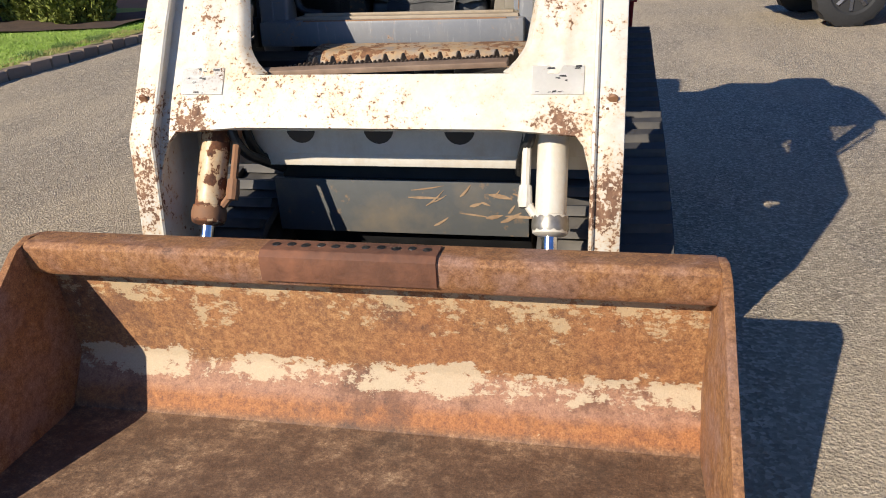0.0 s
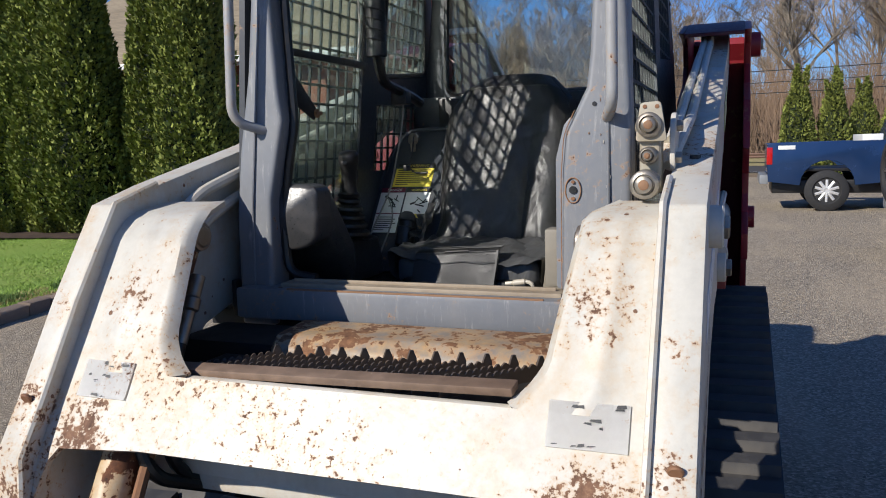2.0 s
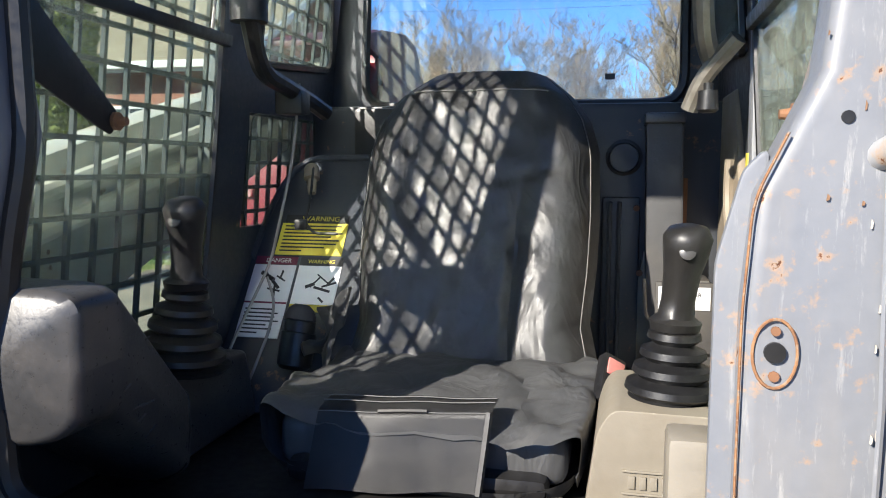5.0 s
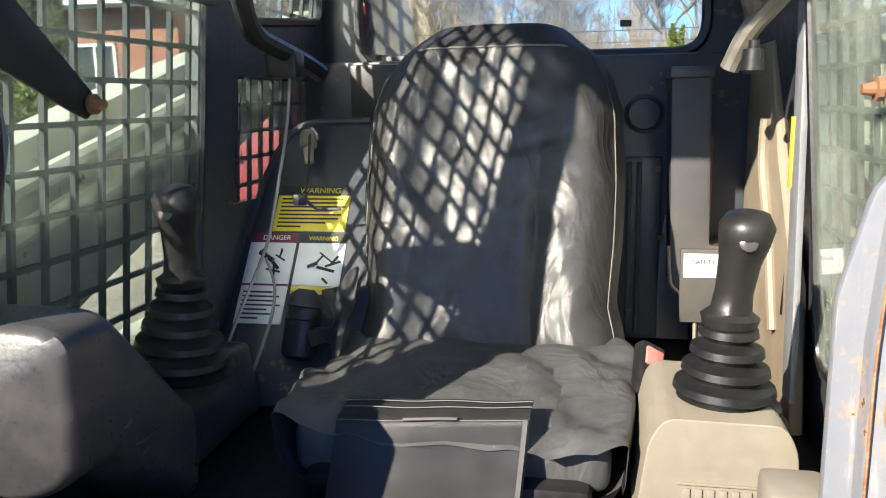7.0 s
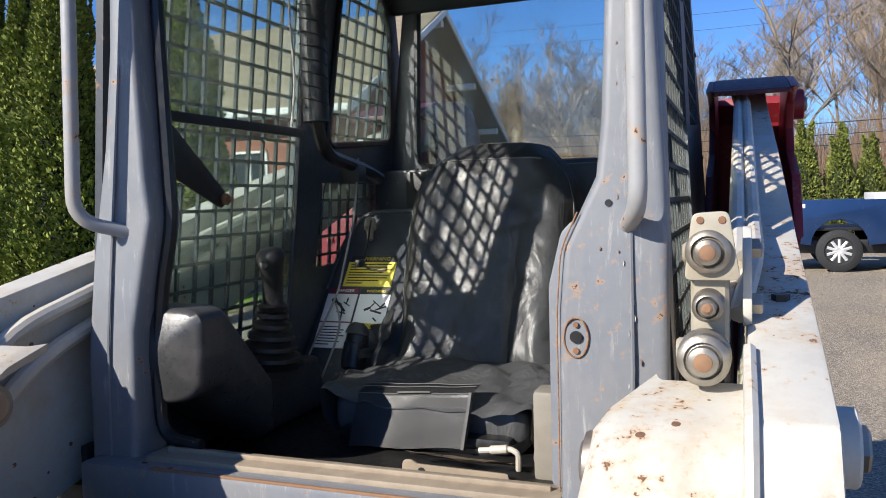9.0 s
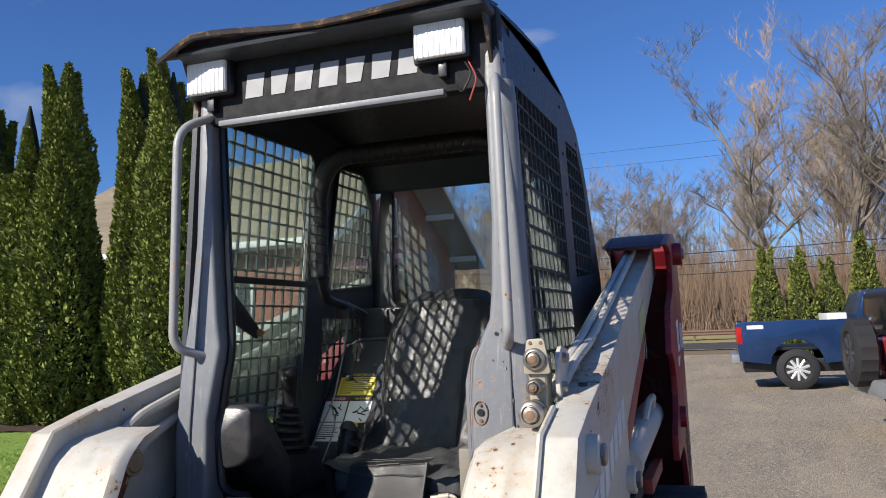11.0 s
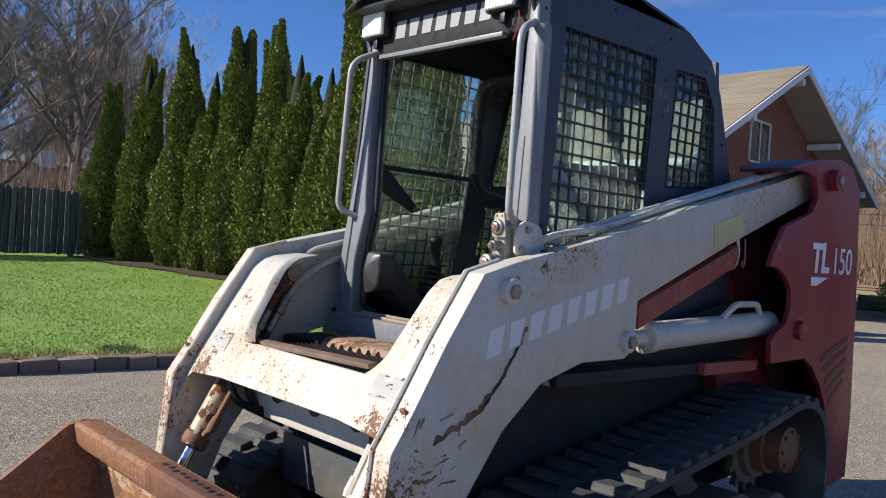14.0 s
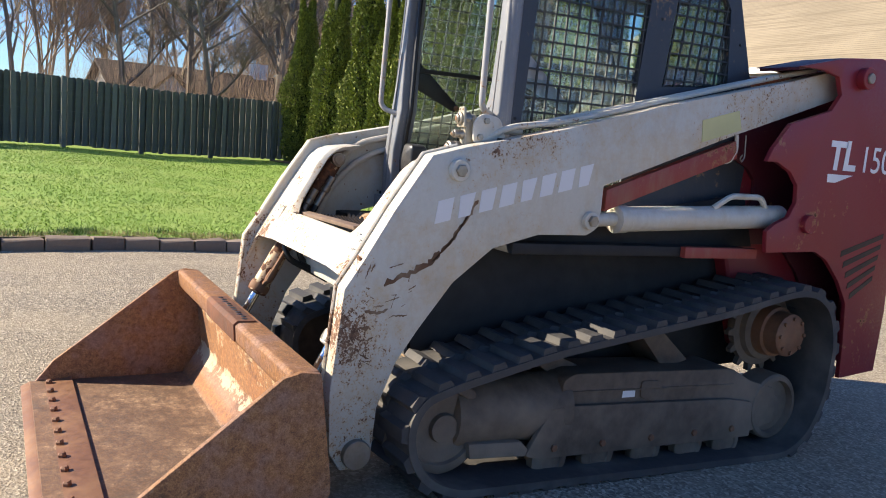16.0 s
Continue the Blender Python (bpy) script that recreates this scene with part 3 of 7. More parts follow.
def driveway():
    def fn(u, v):
        y = -14 + 45 * v
        x0 = kerb_x(max(-7, min(12, y))) + 0.02 if y < 13 else -6.0
        x = x0 + (24 - x0) * u
        return (x, y, slope(y) + 0.006 * noise.noise((x * 0.5, y * 0.5, 0)))
    bm = sheet(fn, 70, 100)
    return solid("driveway", bm, M_ASPHALT, "old grey asphalt driveway with fine gravel", "driveway", "structure")


driveway()


def lawn():
    def fn(u, v):
        y = -12 + 24 * v
        x1 = kerb_x(max(-7, min(12, y))) - 0.16
        x = x1 - 24 * u ** 1.4
        return (x, y, lawn_z(x, y) + 0.015 * noise.noise((x * 0.8, y * 0.8, 0)))
    return solid("lawn", sheet(fn, 60, 60), M_TURF, "mown green lawn beside the driveway", "lawn", "structure")


lawn()


# ---- columnar evergreens ----


def evergreen_mesh(h, r, seed, count):
    """A crown of many small upright sprays on an uneven column."""
    rng = random.Random(seed)
    lobes = [(rng.uniform(0, 6.28), rng.uniform(0.0, 0.75), rng.uniform(0.15, 0.4)) for _ in range(26)]
    tips = [(rng.uniform(-0.25, 0.25) * r, rng.uniform(-0.25, 0.25) * r, rng.uniform(0.82, 1.0)) for _ in range(4)]

    def radius(a, t):
        base = r * (min(1.0, 0.62 + t * 2.6) if t < 0.15 else 1.0) * max(0.03, 1 - max(0, (t - 0.12) / 0.88) ** 1.12)
        base *= 1 + 0.13 * math.sin(a * 5 + t * 9 + seed) * (1 - t)
        for la, lt, ls in lobes:
            da = math.atan2(math.sin(a - la), math.cos(a - la))
            base += r * 0.42 * ls * math.exp(-(da / 0.5) ** 2 - ((t - lt) / 0.1) ** 2)
        clump = noise.noise((math.cos(a) * r * 4.2, math.sin(a) * r * 4.2, t * h * 2.4 + seed)) + 0.6 * noise.noise((math.cos(a) * r * 10, math.sin(a) * r * 10, t * h * 6.0 + seed))
        return base * (1 + 0.17 * clump)
    vs, fs = [], []
    for k in range(count):
        t = rng.random() ** 1.15 * 0.97
        a = rng.uniform(0, 2 * math.pi)
        rr = radius(a, t) * (1 - 0.32 * rng.random() ** 2.2)
        if t > 0.7:
            tx, ty, th = tips[k % 4]
            f = (t - 0.7) / 0.3
            cx, cy, z = tx * f * 2.2, ty * f * 2.2, t * th * h
        else:
            cx, cy, z = 0, 0, t * h
        x, y = cx + rr * math.cos(a), cy + rr * math.sin(a)
        s = rng.uniform(0.032, 0.075)
        up = Vector((math.cos(a) * rng.uniform(0.1, 1.0) + rng.uniform(-0.45, 0.45), math.sin(a) * rng.uniform(0.1, 1.0) + rng.uniform(-0.45, 0.45), rng.uniform(0.15, 0.9))).normalized()
        side = Vector((rng.uniform(-1, 1), rng.uniform(-1, 1), rng.uniform(-0.3, 0.3)))
        side = (side - up * side.dot(up)).normalized()
        p = Vector((x, y, z + 0.1))
        w = s * rng.uniform(0.34, 0.6)
        i = len(vs)
        vs += [p - up * s * 0.4, p + side * w, p + up * s * 1.1, p - side * w + up * s * 0.15]
        fs += [(i, i + 1, i + 2), (i, i + 2, i + 3)]
    return raw("crown", [tuple(v) for v in vs], fs, M_LEAF)


# a solid core added behind the sprays, coloured as the crown's shaded depth
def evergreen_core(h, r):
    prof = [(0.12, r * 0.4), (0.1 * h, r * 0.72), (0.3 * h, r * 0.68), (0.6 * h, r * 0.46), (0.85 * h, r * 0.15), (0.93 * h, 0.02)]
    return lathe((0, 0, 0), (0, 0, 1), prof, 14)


def evergreen(h, r, seed, count):
    t = thing("evergreen_tree", "tall dense green columnar evergreen in a mulch bed", "tree", group="row of evergreens")
    part("trunk", lathe((0, 0, -0.1), (0, 0, 1), [(0, 0.13), (0.4, 0.10), (h * 0.7, 0.03)], 8), M_BARK, t)
    part("inner_foliage", evergreen_core(h, r), M_LEAFSHADE, t)
    ob = new("crown", evergreen_mesh(h, r, seed, count))
    ob.parent = t
    return t


TREE_ROW = [(-8.0, 9.6, 1.02, 0), (-9.0, 10.0, 1.0, 1), (-18.6, 7.74, 1.015, 0), (-17.5, 7.95, 0.925, 2), (-16.4, 8.15, 0.992, 1),
            (-15.15, 8.39, 1.0, 0), (-14.35, 8.54, 0.965, 2), (-13.3, 8.74, 0.9, 2), (-12.55, 8.89, 1.023, 1), (-11.65, 9.06, 0.984, 0),
            (-10.9, 9.2, 1.006, 2), (-10.25, 9.32, 0.992, 1), (-20.45, 7.38, 0.945, 0), (-22.35, 7.02, 0.816, 1)]
protos = [evergreen(6.6, 0.80, 3, 46000), evergreen(6.7, 0.86, 11, 46000), evergreen(6.3, 0.80, 23, 46000)]
used = set()
rngt = random.Random(5)
for x, y, s, k in TREE_ROW:
    m = pose(x, y, lawn_z(x, y) - 0.05, 0, 0, rngt.uniform(0, 360)) @ Matrix.Diagonal((s, s, s, 1))
    if k not in used:
        used.add(k)
        protos[k].matrix_basis = m
    else:
        c = copy_thing(protos[k], Matrix.Identity(4))
        c.matrix_basis = m


def mulch_bed():
    def fn(u, v):
        x = -6.9 - 15.2 * u
        yc = 9.75 - (x + 8.0) * -0.19
        y = yc - 1.25 + 2.6 * v + 0.12 * math.sin(x * 1.7)
        return (x, y, lawn_z(x, y) + 0.03 + 0.03 * math.sin(math.pi * v) + 0.02 * noise.noise((x * 3, y * 3, 0)))
    return solid("mulch_bed", sheet(fn, 60, 10), M_MULCH, "dark brown mulch bed under the evergreens", "mulch bed", "structure")


mulch_bed()

# ---- board fence ----


def board_fence():
    f = thing("board_fence", "weathered grey wooden board fence behind the lawn", "fence")
    p0, p1 = Vector((-20.2, -5.0)), Vector((-22.9, 8.6))
    d = (p1 - p0)
    length = d.length
    ang = math.degrees(math.atan2(d.y, d.x))
    rng = random.Random(8)
    posts, boards = [], []
    bm = prism([(-0.065, 0), (0.065, 0), (0.065, 1.82), (0.03, 1.86), (-0.03, 1.86), (-0.065, 1.82)], 0, 0.02, "y", 0)
    board = finish("board", bm, M_FENCE, 0)
    post = finish("post", box(-0.06, 0.06, -0.06, 0.06, 0, 1.95, 0.01), M_FENCE)
    n = int(length / 0.098)
    for i in range(n):
        q = p0 + d * ((i + 0.5) / n)
        ob = new("board", board)
        ob.parent = f
        off = 0.05 if i % 2 else -0.04
        ob.matrix_basis = pose(q.x + off, q.y, lawn_z(q.x, q.y) + 0.06 + rng.uniform(-0.02, 0.02), 0, rng.uniform(-0.8, 0.8), ang + 180)
    for i in range(7):
        q = p0 + d * ((i + 0.3) / 6.5)
        ob = new("post", post)
        ob.parent = f
        ob.matrix_basis = pose(q.x + 0.09, q.y, lawn_z(q.x, q.y) - 0.02, 0, 0, ang)
    for z in (0.35, 1.0, 1.6):
        a, b = p0.to_3d(), p1.to_3d()
        a.z, b.z = lawn_z(*p0) + z, lawn_z(*p1) + z
        bm = tube([a + Vector((-0.045, 0, 0)), b + Vector((-0.045, 0, 0))], 0.035, 0, 4)
        part("rail", bm, M_FENCE, f)
    return f


board_fence()

# ---- kerb of rough stone blocks ----


def kerb():
    k = thing("kerb", "low kerb of rough grey stone blocks", "kerb", kind="structure")
    rng = random.Random(3)
    shapes = []
    for i in range(4):
        bm = box(-0.075, 0.075, -0.165, 0.165, -0.06, 0.115, 0.02, 2)
        for v in bm.verts:
            v.co += Vector((rng.uniform(-0.008, 0.008), rng.uniform(-0.008, 0.008), rng.uniform(-0.010, 0.010)))
        shapes.append(finish("block", bm, M_KERB))
    y = -6.5
    while y < 12:
        L = rng.uniform(0.30, 0.40)
        yc = y + L / 2
        x0, x1 = kerb_x(yc - 0.1), kerb_x(yc + 0.1)
        ob = new("block", rng.choice(shapes))
        ob.parent = k
        ang = math.degrees(math.atan2(0.2, x1 - x0)) - 90
        ob.matrix_basis = pose(kerb_x(yc) - 0.06 + rng.uniform(-0.01, 0.01), yc, slope(yc) + rng.uniform(-0.012, 0.012), rng.uniform(-2, 2), rng.uniform(-3, 3), ang + rng.uniform(-2, 2)) @ Matrix.Diagonal((1, L / 0.345, 1, 1))
        y += L
    return k


kerb()


def grass_blades():
    rng = random.Random(12)
    vs, fs = [], []
    for i in range(150000):
        y = rng.uniform(-6, 11)
        u = rng.random() ** 1.6
        x = kerb_x(y) - 0.14 - 16 * u
        z = lawn_z(x, y)
        h = rng.uniform(0.012, 0.028) * (1.5 if rng.random() < 0.05 else 1)
        w = rng.uniform(0.004, 0.009) * (1 + 0.9 * u)
        a = rng.uniform(0, 6.28)
        dx, dy = math.cos(a) * w, math.sin(a) * w
        lx, ly = rng.uniform(-0.035, 0.035), rng.uniform(-0.035, 0.035)
        j = len(vs)
        vs += [(x - dx, y - dy, z), (x + dx, y + dy, z), (x + lx, y + ly, z + h)]
        fs.append((j, j + 1, j + 2))
    return tagged(new("grass", raw("grass", vs, fs, M_BLADE)), "short green lawn grass", "grass", kind="stuff")


M_BLADE = random_tint("grass_blade", (0.165, 0.285, 0.038), (0.33, 0.455, 0.08), 0.6, 0.7, 0.0, island=True)
grass_blades()


def edge_strip():
    """Bare, trodden earth with dry and rank tufts along the back of the kerb."""
    def fn(u, v):
        y = -6.5 + 17.5 * v
        x1 = kerb_x(y) - 0.125
        wide = 0.20 + 0.16 * noise.noise((0, y * 0.9, 3)) + 0.07 * noise.noise((0, y * 4.0, 5))
        x = x1 - max(0.04, wide) * u
        return (x, y, lawn_z(x, y) + 0.019 * (1 - u * u) + 0.008 * noise.noise((x * 6, y * 6, 0)) - 0.012 * u)
    solid("soil_strip", sheet(fn, 6, 160), M_SOIL, "strip of bare dry earth behind the kerb", "soil", "structure")
    rng = random.Random(77)
    for mat, count, low, high, name, label in ((M_DRYBLADE, 9000, 0.010, 0.030, "dry_grass", "thin dry yellow grass along the kerb"), (M_RANKBLADE, 7000, 0.02, 0.055, "rank_grass", "dark uneven grass tufts along the kerb")):
        vs, fs = [], []
        while len(fs) < count:
            y = rng.uniform(-6, 10.5)
            d = rng.uniform(0.0, 0.42) if mat == M_DRYBLADE else rng.gauss(0.36, 0.09)
            x = kerb_x(y) - 0.13 - abs(d)
            if noise.noise((x * 3.2, y * 2.2, 9 if mat == M_DRYBLADE else 21)) < (-0.12 if mat == M_DRYBLADE else 0.16):
                continue
            z, h, w, a = lawn_z(x, y), rng.uniform(low, high), rng.uniform(0.003, 0.007), rng.uniform(0, 6.28)
            dx, dy, j = math.cos(a) * w, math.sin(a) * w, len(vs)
            vs += [(x - dx, y - dy, z), (x + dx, y + dy, z), (x + rng.uniform(-0.03, 0.03), y + rng.uniform(-0.03, 0.03), z + 0.02 + h)]
            fs.append((j, j + 1, j + 2))
        tagged(new(name, raw(name, vs, fs, mat)), label, "grass", kind="stuff")


M_SOIL = plain("dry_earth", (0.235, 0.175, 0.105), 0.95, 0, 35, 0.5, 0.6, (0.15, 0.12, 0.06))
M_DRYBLADE = random_tint("dry_grass_blade", (0.26, 0.25, 0.07), (0.42, 0.34, 0.15), 0.7, 0.7, 0.0, island=True)
M_RANKBLADE = random_tint("rank_grass_blade", (0.055, 0.115, 0.022), (0.16, 0.25, 0.05), 0.6, 0.7, 0.0, island=True)
edge_strip()

# ---- road, verge and guard rail behind ----


def road():
    vs = [(-120, 37.5, -0.085), (90, 33.5, -0.085), (90, 41.5, -0.085), (-120, 46.5, -0.085)]
    tagged(new("road", raw("road", vs, [(0, 1, 2, 3)], M_ROAD)), "dark asphalt road past the yard", "road", kind="structure")
    vs = [(-120, 37.7, -0.078), (90, 33.7, -0.078), (90, 33.85, -0.078), (-120, 37.85, -0.078)]
    tagged(new("road_line", raw("road_line", vs, [(0, 1, 2, 3)], M_TRIM)), "white edge line on the road", "road marking", kind="structure")
    vs = [(-120, 46.5, -0.075), (90, 41.5, -0.075), (90, 45.0, 0.25), (-120, 50.0, 0.25)]
    tagged(new("verge", raw("verge", vs, [(0, 1, 2, 3)], M_DRYGRASS)), "dry yellow grass verge behind the road", "verge", kind="structure")


M_ROAD = plain("road_asphalt", (0.07, 0.07, 0.072), 0.8, 0, 6, 0.2, 0.3)
M_DRYGRASS = plain("dry_grass", (0.34, 0.28, 0.14), 0.9, 0, 4, 0.3, 0.5, (0.20, 0.20, 0.08))
road()


def guard_rail():
    g = thing("guard_rail", "rust-brown steel guard rail along the road", "guard rail")
    a, b = Vector((-70, 46.1, 0.6)), Vector((60, 43.0, 0.6))
    prof = [(0, 0.30), (0.05, 0.22), (0, 0.14), (0.05, 0.06), (0, 0)]
    d = (b - a)
    vs, fs = [], []
    for p in (a, b):
        vs += [(p.x, p.y - q[0], p.z - 0.3 + q[1]) for q in prof]
    fs = [(i, i + 1, i + 6, i + 5) for i in range(4)]
    ob = new("rail", raw("rail", vs, fs, M_GUARD))
    ob.parent = g
    pm = finish("post", box(-0.07, 0.07, -0.07, 0.07, -0.2, 0.62, 0.01), M_GUARD)
    for i in range(44):
        p = a + d * (i / 43)
        ob = new("post", pm)
        ob.parent = g
        ob.matrix_basis = pose(p.x, p.y + 0.1, 0.1)
    return g


M_GUARD = plain("weathered_rail", (0.20, 0.12, 0.085), 0.7, 0.3, 4, 0.3, 0.2)
guard_rail()
cb = thing("wheel_stop", "dark timber block on the asphalt edge", "timber block", pose(-7.6, 31.0, -0.104))
part("block", box(-1.2, 1.2, -0.3, 0.3, 0, 0.55, 0.03), M_FRAME, cb)

for z, y, r, n in ((5.35, 44, 0.028, 0), (4.75, 44, 0.028, 1), (4.2, 44, 0.028, 2), (13.2, 52, 0.012, 3), (12.2, 52, 0.012, 4)):
    c = thing("power_cable", "black overhead power cable", "cable", group="overhead cables")
    part("wire", tube([(-110 + 5.5 * i, y + 2 - 0.02 * (5.5 * i), z - 0.5 * math.sin(math.pi * ((i * 5.5) % 44) / 44)) for i in range(41)], r, 0, 4), M_BLACK, c)


def hillside():
    def fn(u, v):
        x = -150 + 300 * u
        y = 48 + 90 * v
        return (x, y - 0.02 * x, -0.05 + 9.0 * v ** 1.2 * (0.8 + 0.4 * noise.noise((x * 0.02, y * 0.02, 3))))
    return solid("hillside", sheet(fn, 50, 14), M_LITTER, "leaf-covered wooded hillside", "hillside", "structure")


hillside()


# ---- bare trees ----


def bare_tree(seed, height=13.0, r0=0.2, spread=0.55, limbs=9, fork=0.35):
    """Vertices and faces of a leafless tree: trunk, limbs, branches and twigs."""
    rng = random.Random(seed)
    vs, fs = [], []

    levels = []

    def stick(p, q, ra, rb, sides, level):
        d = (q - p).normalized()
        e = d.orthogonal().normalized()
        f = d.cross(e)
        j = len(vs)
        for c, r in ((p, ra), (q, rb)):
            for k in range(sides):
                a = 2 * math.pi * k / sides
                vs.append(tuple(c + r * (math.cos(a) * e + math.sin(a) * f)))
        for k in range(sides):
            fs.append((j + k, j + (k + 1) % sides, j + sides + (k + 1) % sides, j + sides + k))
            levels.append(level)

    def twig(p, d, length, r):
        side = d.orthogonal().normalized() * r
        j = len(vs)
        vs.extend((tuple(p - side), tuple(p + side), tuple(p + d * length)))
        fs.append((j, j + 1, j + 2))
        levels.append(4)

    def grow(p, d, length, r, level):
        segs = (6, 4, 2, 1)[level]
        pts = [p]
        for i in range(segs):
            bend = 0.10 if level == 0 else 0.24
            d = (d + Vector((rng.uniform(-bend, bend), rng.uniform(-bend, bend), rng.uniform(-0.05, 0.14)))).normalized()
            pts.append(pts[-1] + d * (length / segs))
        for i in range(segs):
            stick(pts[i], pts[i + 1], r * (1 - 0.8 * i / segs), r * (1 - 0.8 * (i + 1) / segs), (6, 4, 3, 3)[level], level)
        n = (limbs, 8, 7, 7)[level]
        for k in range(n):
            t = rng.uniform(fork, 0.98) if level == 0 else rng.uniform(0.2, 1.0)
            i = min(int(t * segs), segs - 1)
            base = pts[i] + (pts[i + 1] - pts[i]) * (t * segs - i)
            a = rng.uniform(0, 6.28)
            side = Vector((math.cos(a), math.sin(a), 0))
            dd = (d * (1 - spread) + side * spread + Vector((0, 0, 0.25))).normalized()
            ll = length * rng.uniform(0.38, 0.62) * (1 - 0.35 * t if level == 0 else 0.85)
            if level == 3:
                twig(base, dd, ll * 1.3, 0.014)
            else:
                grow(base, dd, ll, r * (1 - 0.75 * t) * 0.5 + 0.008, level + 1)
    grow(Vector((0, 0, -0.2)), Vector((rng.uniform(-0.05, 0.05), rng.uniform(-0.05, 0.05), 1)), height, r0, 0)
    return vs, fs, levels


def tree_parts(tree):
    """Trunk and crown as meshes of their own."""
    vs, fs, levels = tree
    out = []
    for name, lo, hi in (("trunk", 0, 0), ("crown", 1, 4)):
        index, v2, f2 = {}, [], []
        for f, level in zip(fs, levels):
            if lo <= level <= hi:
                for q in f:
                    if q not in index:
                        index[q] = len(v2)
                        v2.append(vs[q])
                f2.append(tuple(index[q] for q in f))
        out.append((name, raw(name, v2, f2, M_BARKLIT)))
    return out


big = [bare_tree(31, 12.5, 0.26, 0.62, 10, 0.25), bare_tree(47, 13.5, 0.24, 0.5, 9, 0.3), bare_tree(58, 11.0, 0.2, 0.68, 10, 0.2)]
big_me = [tree_parts(tree) for tree in big]
BARE = [(4.5, 50, 1.15, 0), (8.6, 52, 1.2, 1), (12.0, 49, 1.2, 2), (-2.5, 54, 0.72, 1), (-6.0, 51, 0.8, 2), (-11.5, 57, 0.78, 0), (-17, 60, 0.8, 1), (17, 51, 1.2, 0), (22, 50, 1.15, 2), (-29.5, 2.5, 0.8, 2), (-30, 8.5, 0.85, 0), (-33, -2, 0.9, 1), (-36, 10.5, 0.95, 1), (-35, 6, 0.9, 0), (-27, 5.2, 0.7, 2)]
for i, (x, y, s, k) in enumerate(BARE):
    t = thing("bare_tree", "tall leafless tree with grey-brown branches", "tree", pose(x, y, 0, 0, 0, i * 67), group="bare trees")
    for name, me in big_me[k]:
        ob = new(name, me)
        ob.parent = t
        ob.matrix_basis = Matrix.Diagonal((s, s, s, 1))


def woods():
    rng = random.Random(77)
    kinds = [bare_tree(s, rng.uniform(11, 14), 0.11, 0.45, 8, 0.14) for s in (101, 102, 103)]
    kinds = [(np.array(v), f) for v, f, levels in kinds]
    vs, fs, off = [], [], 0
    spots = []
    for i in range(105):
        spots.append((rng.uniform(-28, 55), rng.uniform(52, 85)))
    for i in range(45):
        spots.append((rng.uniform(-28, 0), rng.uniform(49, 66)))
    for i in range(62):
        x = rng.uniform(-90, -40)
        spots.append((x, -1.3 + (3.5 - x) * rng.uniform(-0.12, 0.44)))
    for x, y in spots:
        v, f = rng.choice(kinds)
        a = rng.uniform(0, 6.28)
        s = rng.uniform(0.75, 1.25) * (1.1 if y < 45 else 1.0 if x > 0 else 0.62)
        c, n = math.cos(a) * s, math.sin(a) * s
        z0 = 7.0 * max(0, (y - 50) / 88) ** 1.1 if y > 50 else 0.2
        w = np.stack([v[:, 0] * c - v[:, 1] * n + x, v[:, 0] * n + v[:, 1] * c + y, v[:, 2] * s + z0], 1)
        vs.append(w)
        fs += [tuple(q + off for q in face) for face in f]
        off += len(w)
    vs = np.concatenate(vs)
    return tagged(new("woods", raw("woods", vs.tolist(), fs, M_WOODS)), "dense leafless winter woods", "woods", kind="stuff")


woods()


def scrub():
    """Dry brush and saplings at the edge of the woods."""
    rng = random.Random(9)
    vs, fs = [], []
    for i in range(90000):
        if i % 4:
            x, y = rng.uniform(-50, 50), 47.5 + abs(rng.gauss(0, 10))
            z0 = 0.2 + 7.0 * max(0, (y - 50) / 88) ** 1.1
            h = rng.uniform(0.8, 3.4) + (3.0 if rng.random() < 0.4 else 0)
        else:
            x, y, z0, h = -26 - abs(rng.gauss(0, 12)), rng.uniform(-14, 32), 0.1, rng.uniform(1.0, 5.5)
        w = rng.uniform(0.012, 0.035)
        a = rng.uniform(0, 6.28)
        lx, ly = rng.gauss(0, 0.35) * h * 0.6, rng.gauss(0, 0.35) * h * 0.6
        j = len(vs)
        vs += [(x - w, y, z0), (x + w, y, z0), (x + lx, y + ly, z0 + h)]
        fs.append((j, j + 1, j + 2))
    return tagged(new("scrub", raw("scrub", vs, fs, M_SCRUB)), "dry reddish brush at the edge of the woods", "scrub", kind="stuff")


scrub()

# ---- small cone evergreens by the parked pickup ----
sm = evergreen(3.6, 0.60, 41, 9000)
tagged(sm, "small bright green cone-shaped evergreen", "tree", "small evergreens")
spots = [(2.35, 24.8, 1.03), (3.35, 24.9, 1.0), (4.2, 25.2, 0.91), (5.2, 25.0, 1.1), (6.3, 25.3, 0.98), (7.4, 25.4, 1.0)]
for i, (x, y, s) in enumerate(spots):
    m = pose(x, y, -0.12, 0, 0, i * 80) @ Matrix.Diagonal((s, s, s, 1))
    ob = sm if i == 0 else copy_thing(sm, Matrix.Identity(4))
    ob.matrix_basis = m

# ---- brick house ----


